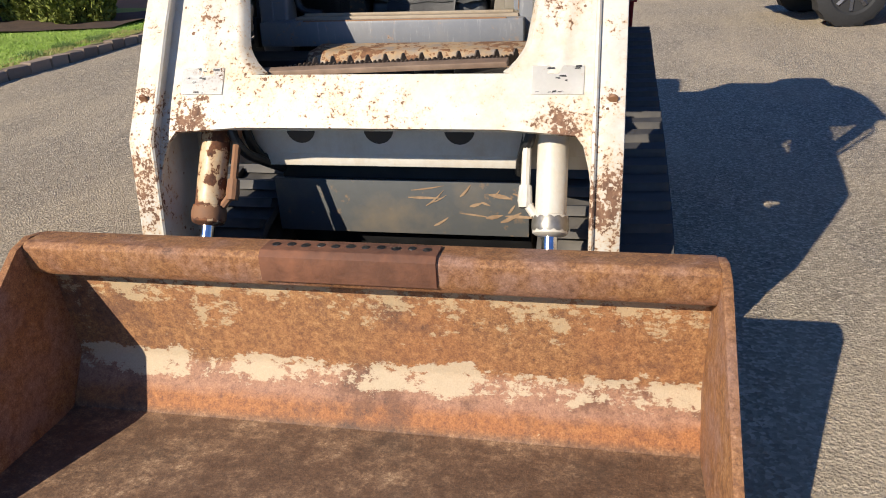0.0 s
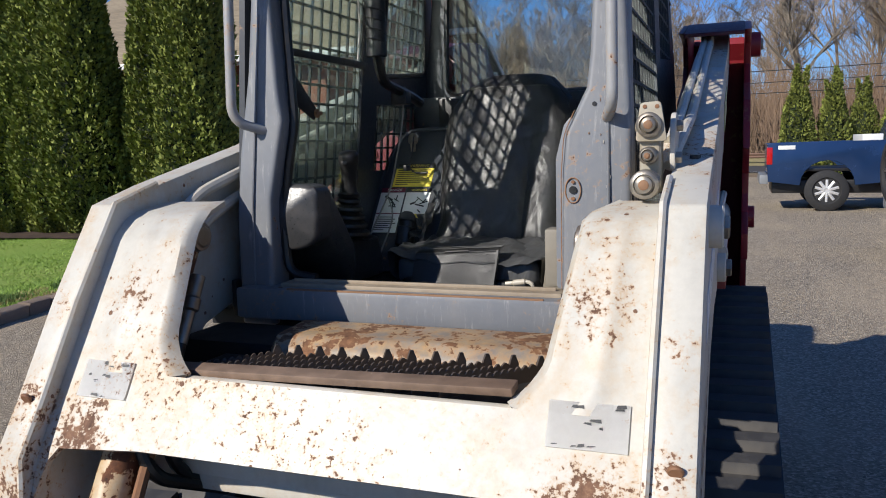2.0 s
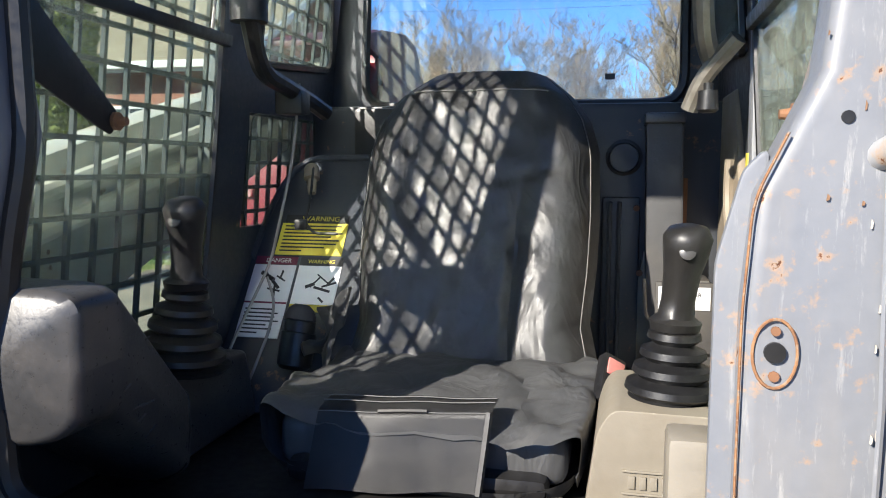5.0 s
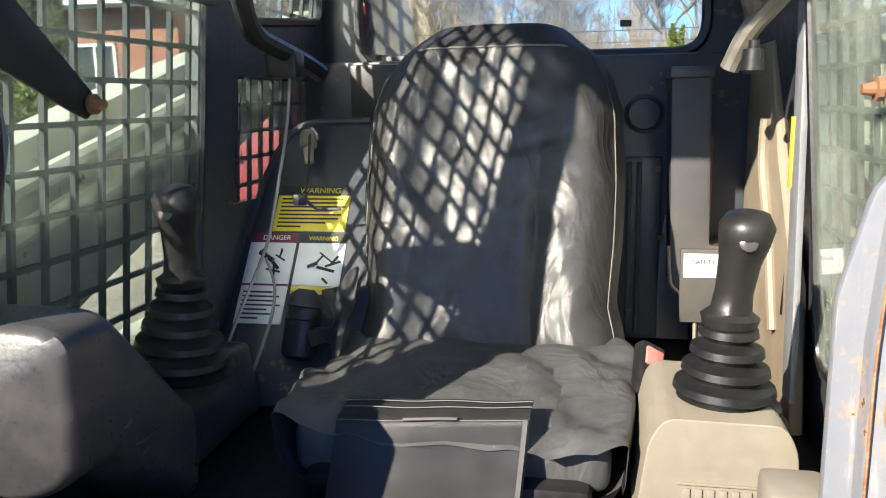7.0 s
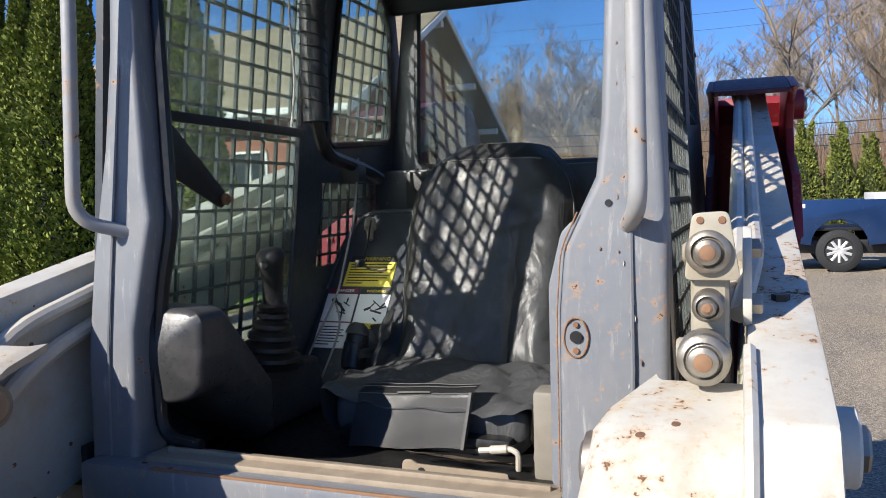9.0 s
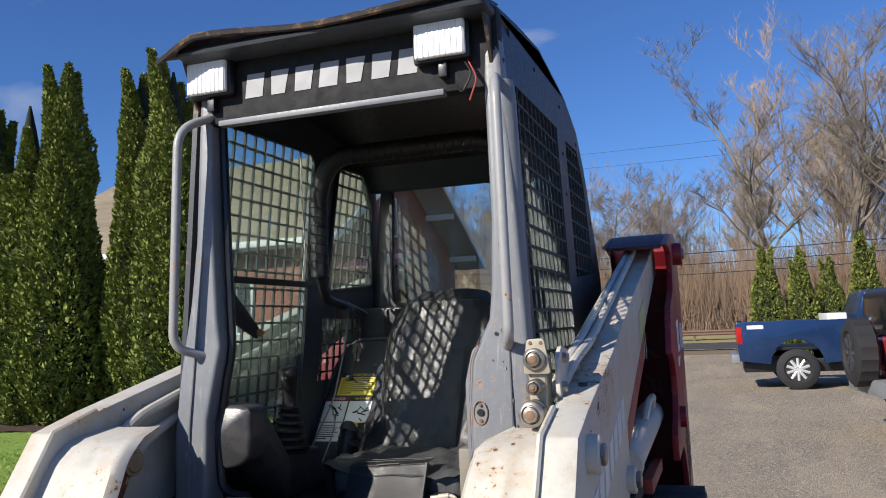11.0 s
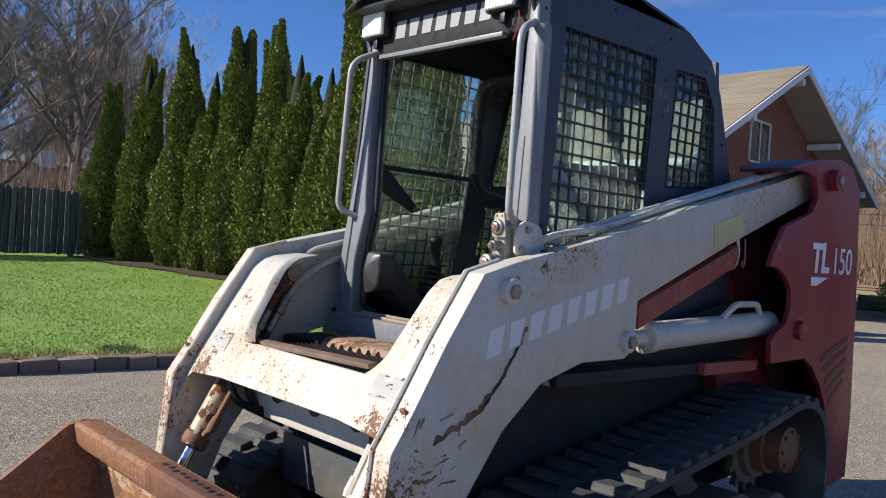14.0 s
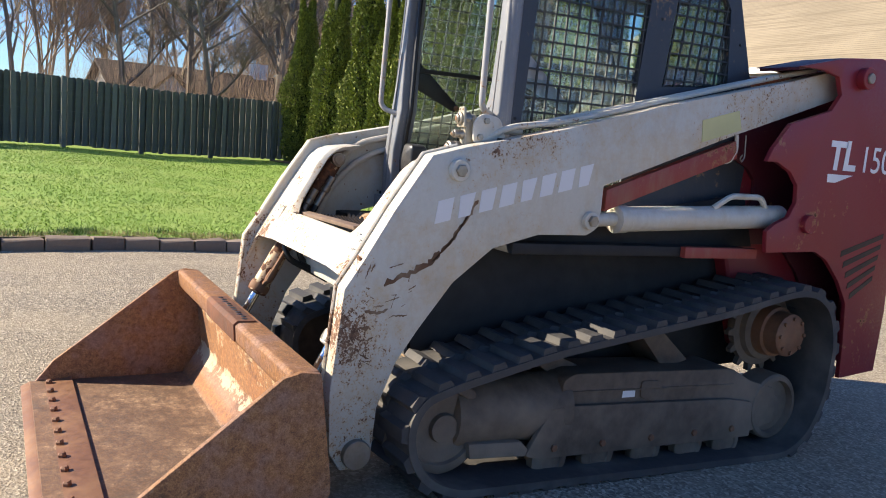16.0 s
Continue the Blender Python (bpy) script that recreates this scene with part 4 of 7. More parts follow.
def brick_wall_mat():
    k = Nodes("brick_wall", 0.85)
    uv = k.n("ShaderNodeSeparateXYZ")
    k.link(k.co, uv.inputs[0])
    co = k.n("ShaderNodeCombineXYZ")
    k.link(k.math("ADD", uv.outputs[0], uv.outputs[1]), co.inputs[0])
    k.link(uv.outputs[2], co.inputs[1])
    br = k.n("ShaderNodeTexBrick", Scale=1.0)
    br.inputs["Brick Width"].default_value = 0.215
    br.inputs["Row Height"].default_value = 0.075
    br.inputs["Mortar Size"].default_value = 0.008
    br.inputs["Color1"].default_value = (0.30, 0.085, 0.050, 1)
    br.inputs["Color2"].default_value = (0.21, 0.055, 0.036, 1)
    br.inputs["Mortar"].default_value = (0.30, 0.20, 0.155, 1)
    k.link(co.outputs[0], br.inputs["Vector"])
    c = k.mix(k.math("MULTIPLY", k.noise(0.7, 5), 0.35), br.outputs["Color"], (0.34, 0.16, 0.11))
    k.color(c)
    k.bump(k.math("SUBTRACT", 1.0, br.outputs["Fac"]), 0.7, 0.012)
    return k.mat


M_BRICKWALL = brick_wall_mat()


def shingle_mat(name, a, b):
    k = Nodes(name, 0.9)
    sp = k.n("ShaderNodeSeparateXYZ")
    k.link(k.co, sp.inputs[0])
    row = k.math("FRACT", k.math("MULTIPLY", sp.outputs[1], 7.0))
    f = k.noise(5, 6, 0.7, co=k.stretch((1, 4, 4)))
    g = k.noise(0.35, 5)
    c = k.mix(f, a, b)
    c = k.mix(k.ramp(g, (0.4, 0.0), (0.7, 0.6)), c, tuple(v * 0.7 for v in a))
    c = k.mix(k.math("MULTIPLY", k.ramp(row, (0.0, 1.0), (0.25, 0.0)), 0.7), c, tuple(v * 0.4 for v in a))
    c = k.mix(k.ramp(k.noise(1.3, 7, 0.7, co=k.stretch((0.25, 3, 3))), (0.48, 0.0), (0.62, 0.55)), c, tuple(v * 0.6 for v in a))
    k.color(c)
    k.bump(row, 0.6, 0.02)
    return k.mat


M_ROOFTAN = shingle_mat("tan_roof_shingles", (0.26, 0.205, 0.135), (0.39, 0.325, 0.225))
M_ROOFBROWN = shingle_mat("brown_roof_shingles", (0.045, 0.034, 0.03), (0.085, 0.064, 0.054))


def window_unit(parent, w, h, m, name="window", sashes=2):
    """A double-sash window on a wall that faces -y before m."""
    fr = merge(box(-w / 2, w / 2, -0.06, 0.02, h - 0.07, h, 0.004), box(-w / 2, w / 2, -0.09, 0.02, 0, 0.07, 0.004), box(-w / 2, -w / 2 + 0.07, -0.06, 0.02, 0, h, 0.004), box(w / 2 - 0.07, w / 2, -0.06, 0.02, 0, h, 0.004), box(-0.03, 0.03, -0.05, 0.02, 0, h, 0.004))
    f = part(name, turned(fr, m), M_TRIM, parent, "white framed window")
    for x0, x1 in ((-w / 2 + 0.07, -0.03), (0.03, w / 2 - 0.07)):
        part("pane", turned(box(x0, x1, -0.005, 0.015, 0.07, h - 0.07, 0), m), M_PANE, f)


def house():
    h = thing("brick_house", "red brick house with a tan shingle gable roof", "house", pose(0, 0, -0.1))
    X1, X0, Y0, Y1, YR, E, R = -10.25, -22.0, 18.3, 32.0, 25.1, 4.45, 8.15
    part("wall", prism([(Y0, 0), (Y0, E), (YR, R - 0.1), (Y1, E), (Y1, 0)], X0, X1, "x", 0), M_BRICKWALL, h)
    for ya, za, yb, zb in ((Y0 - 0.7, E - 0.35, YR, R), (Y1 + 0.7, E - 0.35, YR, R)):
        part("roof", prism([(ya, za), (yb, zb), (yb, zb + 0.16), (ya, za + 0.14)], X0 - 0.6, X1 + 1.25, "x", 0.01), M_ROOFTAN, h, "tan weathered shingle roof")
        part("rake_board", prism([(ya, za - 0.12), (yb, zb - 0.14), (yb, zb + 0.10), (ya, za + 0.12)], X1 + 1.25, X1 + 1.31, "x", 0.005), M_TRIM, h)
        part("soffit", prism([(ya, za - 0.03), (yb, zb - 0.03), (yb, zb - 0.005), (ya, za - 0.005)], X1 - 0.02, X1 + 1.25, "x", 0), M_SIDING, h)
    part("gutter", box(X0 - 0.6, X1 + 1.25, Y0 - 0.82, Y0 - 0.68, E - 0.42, E - 0.24, 0.01), M_TRIM, h)
    part("fascia", box(X0 - 0.5, X1 + 1.2, Y0 - 0.66, Y0 - 0.62, E - 0.5, E - 0.25, 0.004), M_TRIM, h)
    for y, z in ((Y0 + 0.5, E + 0.02), (YR, R - 0.42), (Y1 - 0.5, E + 0.02), (Y0 + 3.4, E + 1.55), (Y1 - 3.4, E + 1.55)):
        part("bracket", box(X1, X1 + 1.15, y - 0.12, y + 0.12, z - 0.10, z + 0.12, 0.01), M_TRIM, h)
    turn = pose(X1, YR - 0.6, 4.9, 0, 0, 90)
    window_unit(h, 1.55, 1.5, turn)
    window_unit(h, 1.1, 2.0, pose(X1, YR + 3.6, 1.2, 0, 0, 90))
    window_unit(h, 1.1, 1.6, pose(X1, Y0 + 2.2, 1.3, 0, 0, 90))
    for x in (-12.6, -15.6, -18.6):
        window_unit(h, 1.2, 1.6, pose(x, Y0, 1.55, 0, 0, 0))
    # small lean-to roof on the gable wall
    part("porch_roof", prism([(X1, 3.6), (X1 + 1.9, 2.95), (X1 + 1.9, 3.10), (X1, 3.85)], YR - 3.2, YR - 0.4, "y", 0.01), M_ROOFBROWN, h)
    part("porch_trim", box(X1, X1 + 1.95, YR - 3.25, YR - 3.2, 2.7, 3.0, 0.005), M_TRIM, h)
    part("porch_post", box(X1 + 1.75, X1 + 1.9, YR - 3.2, YR - 3.05, 0, 2.95, 0.01), M_TRIM, h)
    return h


house()
hedge_t = thing("hedge", "dark clipped evergreen hedge beside the house", "hedge", pose(-5.6, 27.5, -0.12))
ob = new("foliage", evergreen_mesh(2.9, 1.6, 91, 9000))
ob.parent = hedge_t
part("inner_foliage", evergreen_core(2.7, 1.5), M_LEAFSHADE, hedge_t)


def far_house():
    h = thing("neighbour_house", "low house with a dark brown roof behind the fence", "house", pose(-43, 8.0, -0.4, 0, 0, 94))
    part("wall", prism([(-4.5, 0), (-4.5, 2.6), (0, 4.2), (4.5, 2.6), (4.5, 0)], -5, 6, "x", 0), M_SIDING, h)
    for a in (-1, 1):
        part("roof", prism([(a * 5.0, 2.45), (0, 4.3), (0, 4.45), (a * 5.0, 2.6)], -5.4, 6.4, "x", 0), M_ROOFBROWN, h)
    part("gable", prism([(-4.2, 2.3), (-2.7, 3.7), (-1.2, 2.3)], -5.1, -1.0, "y", 0), M_TRIM, h)
    for a in (-1, 1):
        part("gable_roof", prism([(-2.7 + a * 1.8, 2.15), (-2.7, 3.78), (-2.7, 3.93), (-2.7 + a * 1.8, 2.30)], -5.3, -1.0, "y", 0), M_ROOFBROWN, h)
    part("chimney", box(3.0, 3.8, -0.6, 0.4, 3.6, 5.1, 0.01), M_TRIM, h)
    part("window", box(-3.05, -2.35, -5.16, -5.08, 2.4, 2.95, 0.01), M_PANE, h)


far_house()

# ---- the track loader ----
LOADER = thing("track_loader", "worn cream, grey and red compact track loader parked on asphalt", "track loader")

ARM = [(-0.655, 0.13), (-0.70, 0.20), (-0.712, 0.42), (-0.695, 0.62), (-0.68, 0.80), (-0.612, 0.905), (-0.505, 1.085), (-0.37, 1.285), (-0.23, 1.323), (0.20, 1.418), (0.79, 1.573),
       (1.49, 1.735), (1.86, 1.835), (1.93, 1.80), (1.93, 1.70), (1.84, 1.685), (1.17, 1.465), (0.435, 1.205), (0.435, 1.10), (0.41, 1.02), (0.37, 1.0), (0.13, 1.0), (-0.08, 0.945), (-0.245, 0.815),
       (-0.375, 0.645), (-0.46, 0.52), (-0.525, 0.353), (-0.535, 0.18), (-0.57, 0.13)]


def loader_arm(s):
    arm = part("loader_arm", prism([(y, z) for y, z in ARM], s * 0.60, s * 0.676, "x", 0.006), M_WHITE, LOADER, "cream lift arm with chipped paint and rust")
    # raised outer edge strip and weld bead
    strip = [(-0.712, 0.42), (-0.695, 0.62), (-0.68, 0.80), (-0.612, 0.905), (-0.505, 1.085), (-0.37, 1.285), (-0.23, 1.323)]
    bead = tube([(s * 0.602, y - 0.004, z + 0.003) for y, z in strip], 0.007, 0, 6)
    part("weld_bead", bead, M_WHITE, arm)
    # pin bosses
    part("pin_boss", rod((s * 0.66, -0.60, 0.19), (s * 0.700, -0.60, 0.19), 0.055, 24), M_STEEL, arm)
    part("pin_boss", rod((s * 0.67, -0.263, 1.236), (s * 0.702, -0.263, 1.236), 0.040, 24), M_WHITE_CLEAN, arm)
    part("pin", rod((s * 0.70, -0.263, 1.236), (s * 0.712, -0.263, 1.236), 0.024, 6), M_GALV, arm)
    part("pin_boss", rod((s * 0.655, 0.377, 1.062), (s * 0.698, 0.377, 1.062), 0.038, 24), M_WHITE_CLEAN, arm)
    part("pin", rod((s * 0.69, 0.377, 1.062), (s * 0.712, 0.377, 1.062), 0.024, 6), M_GALV, arm)
    # grease hole on the flange
    part("grease_hole", rod((s * 0.645, -0.622, 0.902), (s * 0.645, -0.615, 0.906), 0.013, 14), M_EDGE, arm)
    part("yellow_sticker", prism([(0.95, 1.515), (1.17, 1.575), (1.20, 1.49), (0.96, 1.42)], s * 0.6765, s * 0.679, "x", 0), M_YELLOWPALE, arm, "faded yellow warning sticker")
    return arm



for s in (-1, 1):
    loader_arm(s)


# portal plate: both gussets and the cross member pressed from one plate
PROF = [(0.70, -0.690), (0.80, -0.655), (0.895, -0.600), (1.075, -0.490), (1.215, -0.400), (1.255, -0.355), (1.272, -0.300), (1.280, -0.215)]


def portal_y(z):
    for (z0, y0), (z1, y1) in zip(PROF, PROF[1:]):
        if z <= z1:
            return y0 + (y1 - y0) * (z - z0) / (z1 - z0)
    return PROF[-1][1]


def inner_edge(s, z):
    """How far from the middle plane a gusset begins, at height z."""
    a, b = (0.412, 0.450) if s > 0 else (0.362, 0.400)
    e = a + (b - a) * min(1, max(0, (z - 1.0) / 0.24))
    if z < 1.03:
        e -= 0.055 * ((1.03 - z) / 0.075) ** 2.0
    if z > 1.25:
        e += 0.05 * ((z - 1.25) / 0.03) ** 2
    return e


def portal():
    cols = [0.0, 0.06, 0.12, 0.18, 0.24, 0.30, 0.34, 0.36, 0.38, 0.40, 0.42, 0.44, 0.47, 0.50, 0.53, 0.555, 0.575, 0.59, 0.60]

    def low(x):
        if x < 0.36:
            return 0.825
        if x < 0.55:
            return 0.825 - 0.012 * (x - 0.36) / 0.19
        return 0.813 - 0.14 * ((x - 0.55) / 0.05) ** 2.5
    xs = [-c for c in cols[:0:-1]] + cols

    def band(u, v):
        x = xs[round(u * (len(xs) - 1))]
        a = low(abs(x))
        z = a + (0.955 - a) * v
        return (x, portal_y(z) + 0.014, z)
    sheets = [sheet(band, len(xs) - 1, 9)]
    for s in (-1, 1):
        def side(u, v, s=s):
            z = 0.955 + 0.325 * v
            e = inner_edge(s, z)
            x = e + (0.60 - e) * u
            # a rolled inner edge, and a shallow crease down the middle
            y = portal_y(z) + 0.014 + 0.030 * max(0, 1 - u / 0.10) ** 2 - 0.006 * math.exp(-((u - 0.55) / 0.12) ** 2)
            return (s * x, y, z)
        sheets.append(sheet(side, 24, 22))
    bm = merge(*sheets)
    bmesh.ops.recalc_face_normals(bm, faces=bm.faces)
    return thick(bm, 0.014)


part("cross_member", portal(), M_WHITE, LOADER, "cream cross member and gussets with scratched rusty paint")
part("cross_back", prism([(-0.56, 0.80), (-0.53, 0.945), (-0.515, 0.95), (-0.49, 0.94), (-0.50, 0.79)], -0.43, 0.43, "x", 0.006), M_WHITE_CLEAN, LOADER)
for x in (-0.26, -0.02, 0.22):
    part("drain_slot", lathe((x, -0.441, 0.778), (x, -0.5, 0.778), [(0, 0.045), (0.0025, 0.045)], 20), M_BLACK, LOADER)
for s in (-1, 1):
    # worn white sticker on each gusset
    z0, z1 = 0.908, 0.974
    x0, x1 = (-0.549, -0.425) if s < 0 else (0.437, 0.57)
    bm = bmesh.new()
    vs = [bm.verts.new((x, portal_y(z) + 0.0115 - 0.002, z)) for x, z in ((x0, z0), (x1, z0), (x1, z1), (x0, z1))]
    bm.faces.new(vs)
    st = part("sticker", thick(bm, 0.0015), M_STICKER, LOADER, "worn white sticker flaking off")
    rk = random.Random(21 + s)
    for i in range(11):
        u = rk.uniform(0.03, 0.85)
        xa, za = x0 + (x1 - x0) * u, z0 + (z1 - z0) * (rk.choice((0.06, 0.9, 0.45, 0.6)) + rk.uniform(-0.04, 0.04))
        w, hh = rk.uniform(0.006, 0.022), rk.uniform(0.0015, 0.006)
        bm = bmesh.new()
        bm.faces.new([bm.verts.new((x, portal_y(z) + 0.0068, z)) for x, z in ((xa, za), (xa + w, za + rk.uniform(-0.002, 0.002)), (xa + w * 0.9, za + hh), (xa + 0.002, za + hh * 0.8))])
        part("print_fragment", bm, M_INK, st, smooth=0)
part("cross_tube", box(-0.60, 0.60, -0.42, -0.36, 0.655, 0.71, 0.01), M_WHITE_CLEAN, LOADER)
part("cross_plate", box(-0.60, 0.60, -0.44, -0.425, 0.70, 0.80, 0.004), M_WHITE_CLEAN, LOADER)

# tilt cylinders
for s in (-1, 1):
    a, b = Vector((s * 0.49, -0.285, 1.205)), Vector((s * 0.495, -0.78, 0.30))
    d = (b - a).normalized()
    mat = M_WHITE_CLEAN if s > 0 else M_RUSTCYL
    cyl = part("tilt_cylinder", lathe(a, b, [(0, 0.042), (0.70, 0.042), (0.702, 0.047), (0.75, 0.047), (0.755, 0.04), (0.76, 0.02)], 24), mat, LOADER)
    part("gland_nut", lathe(a + d * 0.705, b, [(0, 0.0475), (0.012, 0.050), (0.03, 0.050), (0.04, 0.0475)], 12), M_GALV if s > 0 else M_RUSTY, cyl)
    part("piston_rod", rod(a + d * 0.74, b, 0.021, 18), M_CHROME, cyl, "polished chrome rod")
    o = Vector((-s * 0.07, -0.005, 0))
    part("oil_pipe", tube([a + o + d * 0.30, a + o + d * 0.66, a + o * 0.6 + d * 0.70], 0.0125, 0.02, 8), M_WHITE_CLEAN if s > 0 else M_RUSTY, cyl)
    part("pipe_boss", lathe(a + o + d * 0.62, a + o + d * 0.72, [(0, 0.017), (0.04, 0.02), (0.06, 0.016)], 10), M_WHITE_CLEAN if s > 0 else M_RUSTY, cyl)
    part("cylinder_pin", lathe((s * 0.432, -0.285, 1.205), (s * 0.5, -0.285, 1.205), [(0, 0.022), (0.004, 0.026), (0.005, 0.033), (0.02, 0.037), (0.05, 0.037), (0.1, 0.037)], 24), M_STEEL, cyl, "greasy steel pin end")
    for k in (0.10, 0.17):
        o2 = Vector((-s * 0.055, 0.02 if k < 0.15 else -0.03, 0))
        ft = part("hose_fitting", lathe(a + o2 + d * k, a + o2 + d * (k + 0.2), [(0, 0.018), (0.05, 0.018), (0.055, 0.022), (0.08, 0.022), (0.085, 0.016), (0.16, 0.016)], 12), M_GALV, cyl)
        part("hose", tube([a + o2 + d * (k + 0.15), a + o2 + d * (k + 0.3), a + o2 + d * 0.55 + Vector((-s * 0.03, 0.05, 0)), (s * 0.38, -0.33, 0.62)], 0.015, 0.08, 10), M_BLACK, cyl)

# bucket
BX0, BX1 = -0.90, 0.915
BUCKET = part("bucket", prism([(-1.60, 0.03), (-0.95, 0.015), (-0.87, 0.03), (-0.79, 0.17), (-0.79, 0.21), (-0.842, 0.578), (-0.862, 0.578), (-0.812, 0.205), (-0.815, 0.185), (-0.900, 0.053), (-0.95, 0.048), (-1.60, 0.055)], BX0 + 0.02, BX1 - 0.02, "x", 0.002), M_BUCKET, LOADER, "rusty brown digging bucket with worn steel")
part("top_lip", prism([(-0.838, 0.584), (-0.925, 0.587), (-0.940, 0.575), (-0.935, 0.515), (-0.918, 0.490), (-0.862, 0.485), (-0.862, 0.56), (-0.84, 0.565)], BX0 + 0.02, BX1 - 0.02, "x", 0.006, 3), M_LIP, BUCKET)
part("lip_weld", tube([(BX0 + 0.03, -0.872, 0.478), (0, -0.873, 0.479), (BX1 - 0.03, -0.872, 0.478)], 0.006, 0, 6), M_BLACK, BUCKET)
part("weld_patch", prism([(-0.86, 0.592), (-0.932, 0.594), (-0.948, 0.58), (-0.943, 0.512), (-0.935, 0.512), (-0.938, 0.578), (-0.925, 0.586), (-0.86, 0.586)], -0.205, 0.245, "x", 0.003), M_PATCH, BUCKET, "rough welded patch plate")
side = [(-1.60, 0.03), (-1.575, 0.055), (-1.50, 0.150), (-0.96, 0.575), (-0.90, 0.59), (-0.838, 0.58), (-0.785, 0.21), (-0.785, 0.17), (-0.865, 0.025), (-0.95, 0.01)]
part("side_plate", prism(side, BX0, BX0 + 0.022, "x", 0.003), M_LIP, BUCKET)
part("side_plate", prism(side, BX1 - 0.022, BX1, "x", 0.003), M_LIP, BUCKET)
part("cutting_edge", prism([(-1.64, 0.028), (-1.60, 0.048), (-1.42, 0.066), (-1.42, 0.05), (-1.60, 0.026)], BX0, BX1, "x", 0.002), M_EDGE, BUCKET)
for i in range(14):
    x = BX0 + 0.07 + i * 0.129
    part("edge_bolt", lathe((x, -1.52, 0.055), (x, -1.525, 0.1), [(0, 0.016), (0.012, 0.016), (0.018, 0.010)], 6), M_EDGE, BUCKET)

for s in (-1, 1):
    part("bucket_ear", prism([(-0.755, 0.10), (-0.60, 0.12), (-0.57, 0.20), (-0.60, 0.30), (-0.74, 0.42), (-0.80, 0.50), (-0.79, 0.35)], s * 0.42, s * 0.445, "x", 0.005), M_FRAME, BUCKET)
    part("bucket_ear", prism([(-0.755, 0.10), (-0.60, 0.12), (-0.57, 0.20), (-0.60, 0.30), (-0.74, 0.42), (-0.80, 0.50), (-0.79, 0.35)], s * 0.545, s * 0.57, "x", 0.005), M_FRAME, BUCKET)

# body between the tracks
part("chassis", prism([(-0.26, 0.40), (-0.27, 0.57), (-0.20, 0.80), (0.0, 0.955), (1.45, 0.94), (2.2, 0.9), (2.2, 0.3), (0.0, 0.25), (-0.20, 0.30)], -0.41, 0.41, "x", 0.01), M_CHASSIS, LOADER, "dark grey chassis")
part("belly_plate", prism([(-0.285, 0.39), (-0.295, 0.575), (-0.28, 0.575), (-0.27, 0.39)], -0.43, 0.405, "x", 0.003), M_BELLY, LOADER, "scuffed grey belly plate")
for s in (-1, 1):
    part("fender", prism([(0.02, 0.92), (0.02, 0.965), (1.38, 0.945), (1.38, 0.90)], s * 0.41, s * 0.66, "x", 0.006), M_CHASSIS, LOADER)
    part("fender_end", prism([(0.93, 0.905), (0.93, 0.955), (1.40, 0.948), (1.40, 0.90)], s * 0.655, s * 0.69, "x", 0.004), M_REDDULL, LOADER)
    part("inner_wall", prism([(0.0, 0.95), (0.0, 1.05), (0.62, 1.07), (1.4, 1.20), (1.5, 0.94)], s * 0.556, s * 0.572, "x", 0.004), M_CHASSIS, LOADER)

# step with saw-tooth grip blades
part("deck", box(-0.575, 0.43, -0.235, -0.04, 0.88, 0.945, 0.01), M_CHASSIS, LOADER)
part("step_bar", prism([(-0.250, 0.90), (-0.247, 0.940), (-0.215, 0.968), (-0.08, 0.974), (-0.07, 0.90)], -0.30, 0.42, "x", 0.014, 3), M_RUSTDECK, LOADER, "rusty rounded deck plate")
STEP = part("grip_step", turned(box(-0.425, 0.405, -0.02, 0.02, -0.008, 0.008, 0.003), pose(-0.035, -0.492, 0.962, 8, -2.2, -2.6)), M_STEPLIP, LOADER, "worn steel grip step with saw teeth")
saw = [(-0.24, -0.028)]
for i in range(13):
    saw += [(-0.24 + i * 0.0165, -0.003), (-0.24 + i * 0.0165 + 0.008, 0.005), (-0.24 + i * 0.0165 + 0.013, 0.005)]
saw += [(-0.022, 0.0), (-0.014, 0.018), (-0.007, 0.018), (0.0, 0.0), (0.0, -0.028)]
blade = finish("grip_blade", prism(saw, -0.0025, 0.0025, "x", 0), M_SAW)
for i in range(12):
    ob = new("grip_blade", blade)
    ob.parent = STEP
    ob.matrix_basis = pose(-0.24 + i * 0.056, -0.285 - 0.0025 * i, 0.945 + 0.002 * i, 0, 0, -40)
part("step_tray", box(-0.42, 0.39, -0.48, -0.25, 0.912, 0.920, 0.002), M_CHASSIS, STEP)

# tracks
TRK = [(-0.25, 0.03), (-0.38, 0.09), (-0.46, 0.20), (-0.475, 0.33), (-0.42, 0.43), (-0.28, 0.475), (0.19, 0.575), (1.08, 0.69), (1.55, 0.775), (1.70, 0.765), (1.83, 0.68), (1.90, 0.50), (1.88, 0.22), (1.78, 0.02), (1.62, -0.063)]


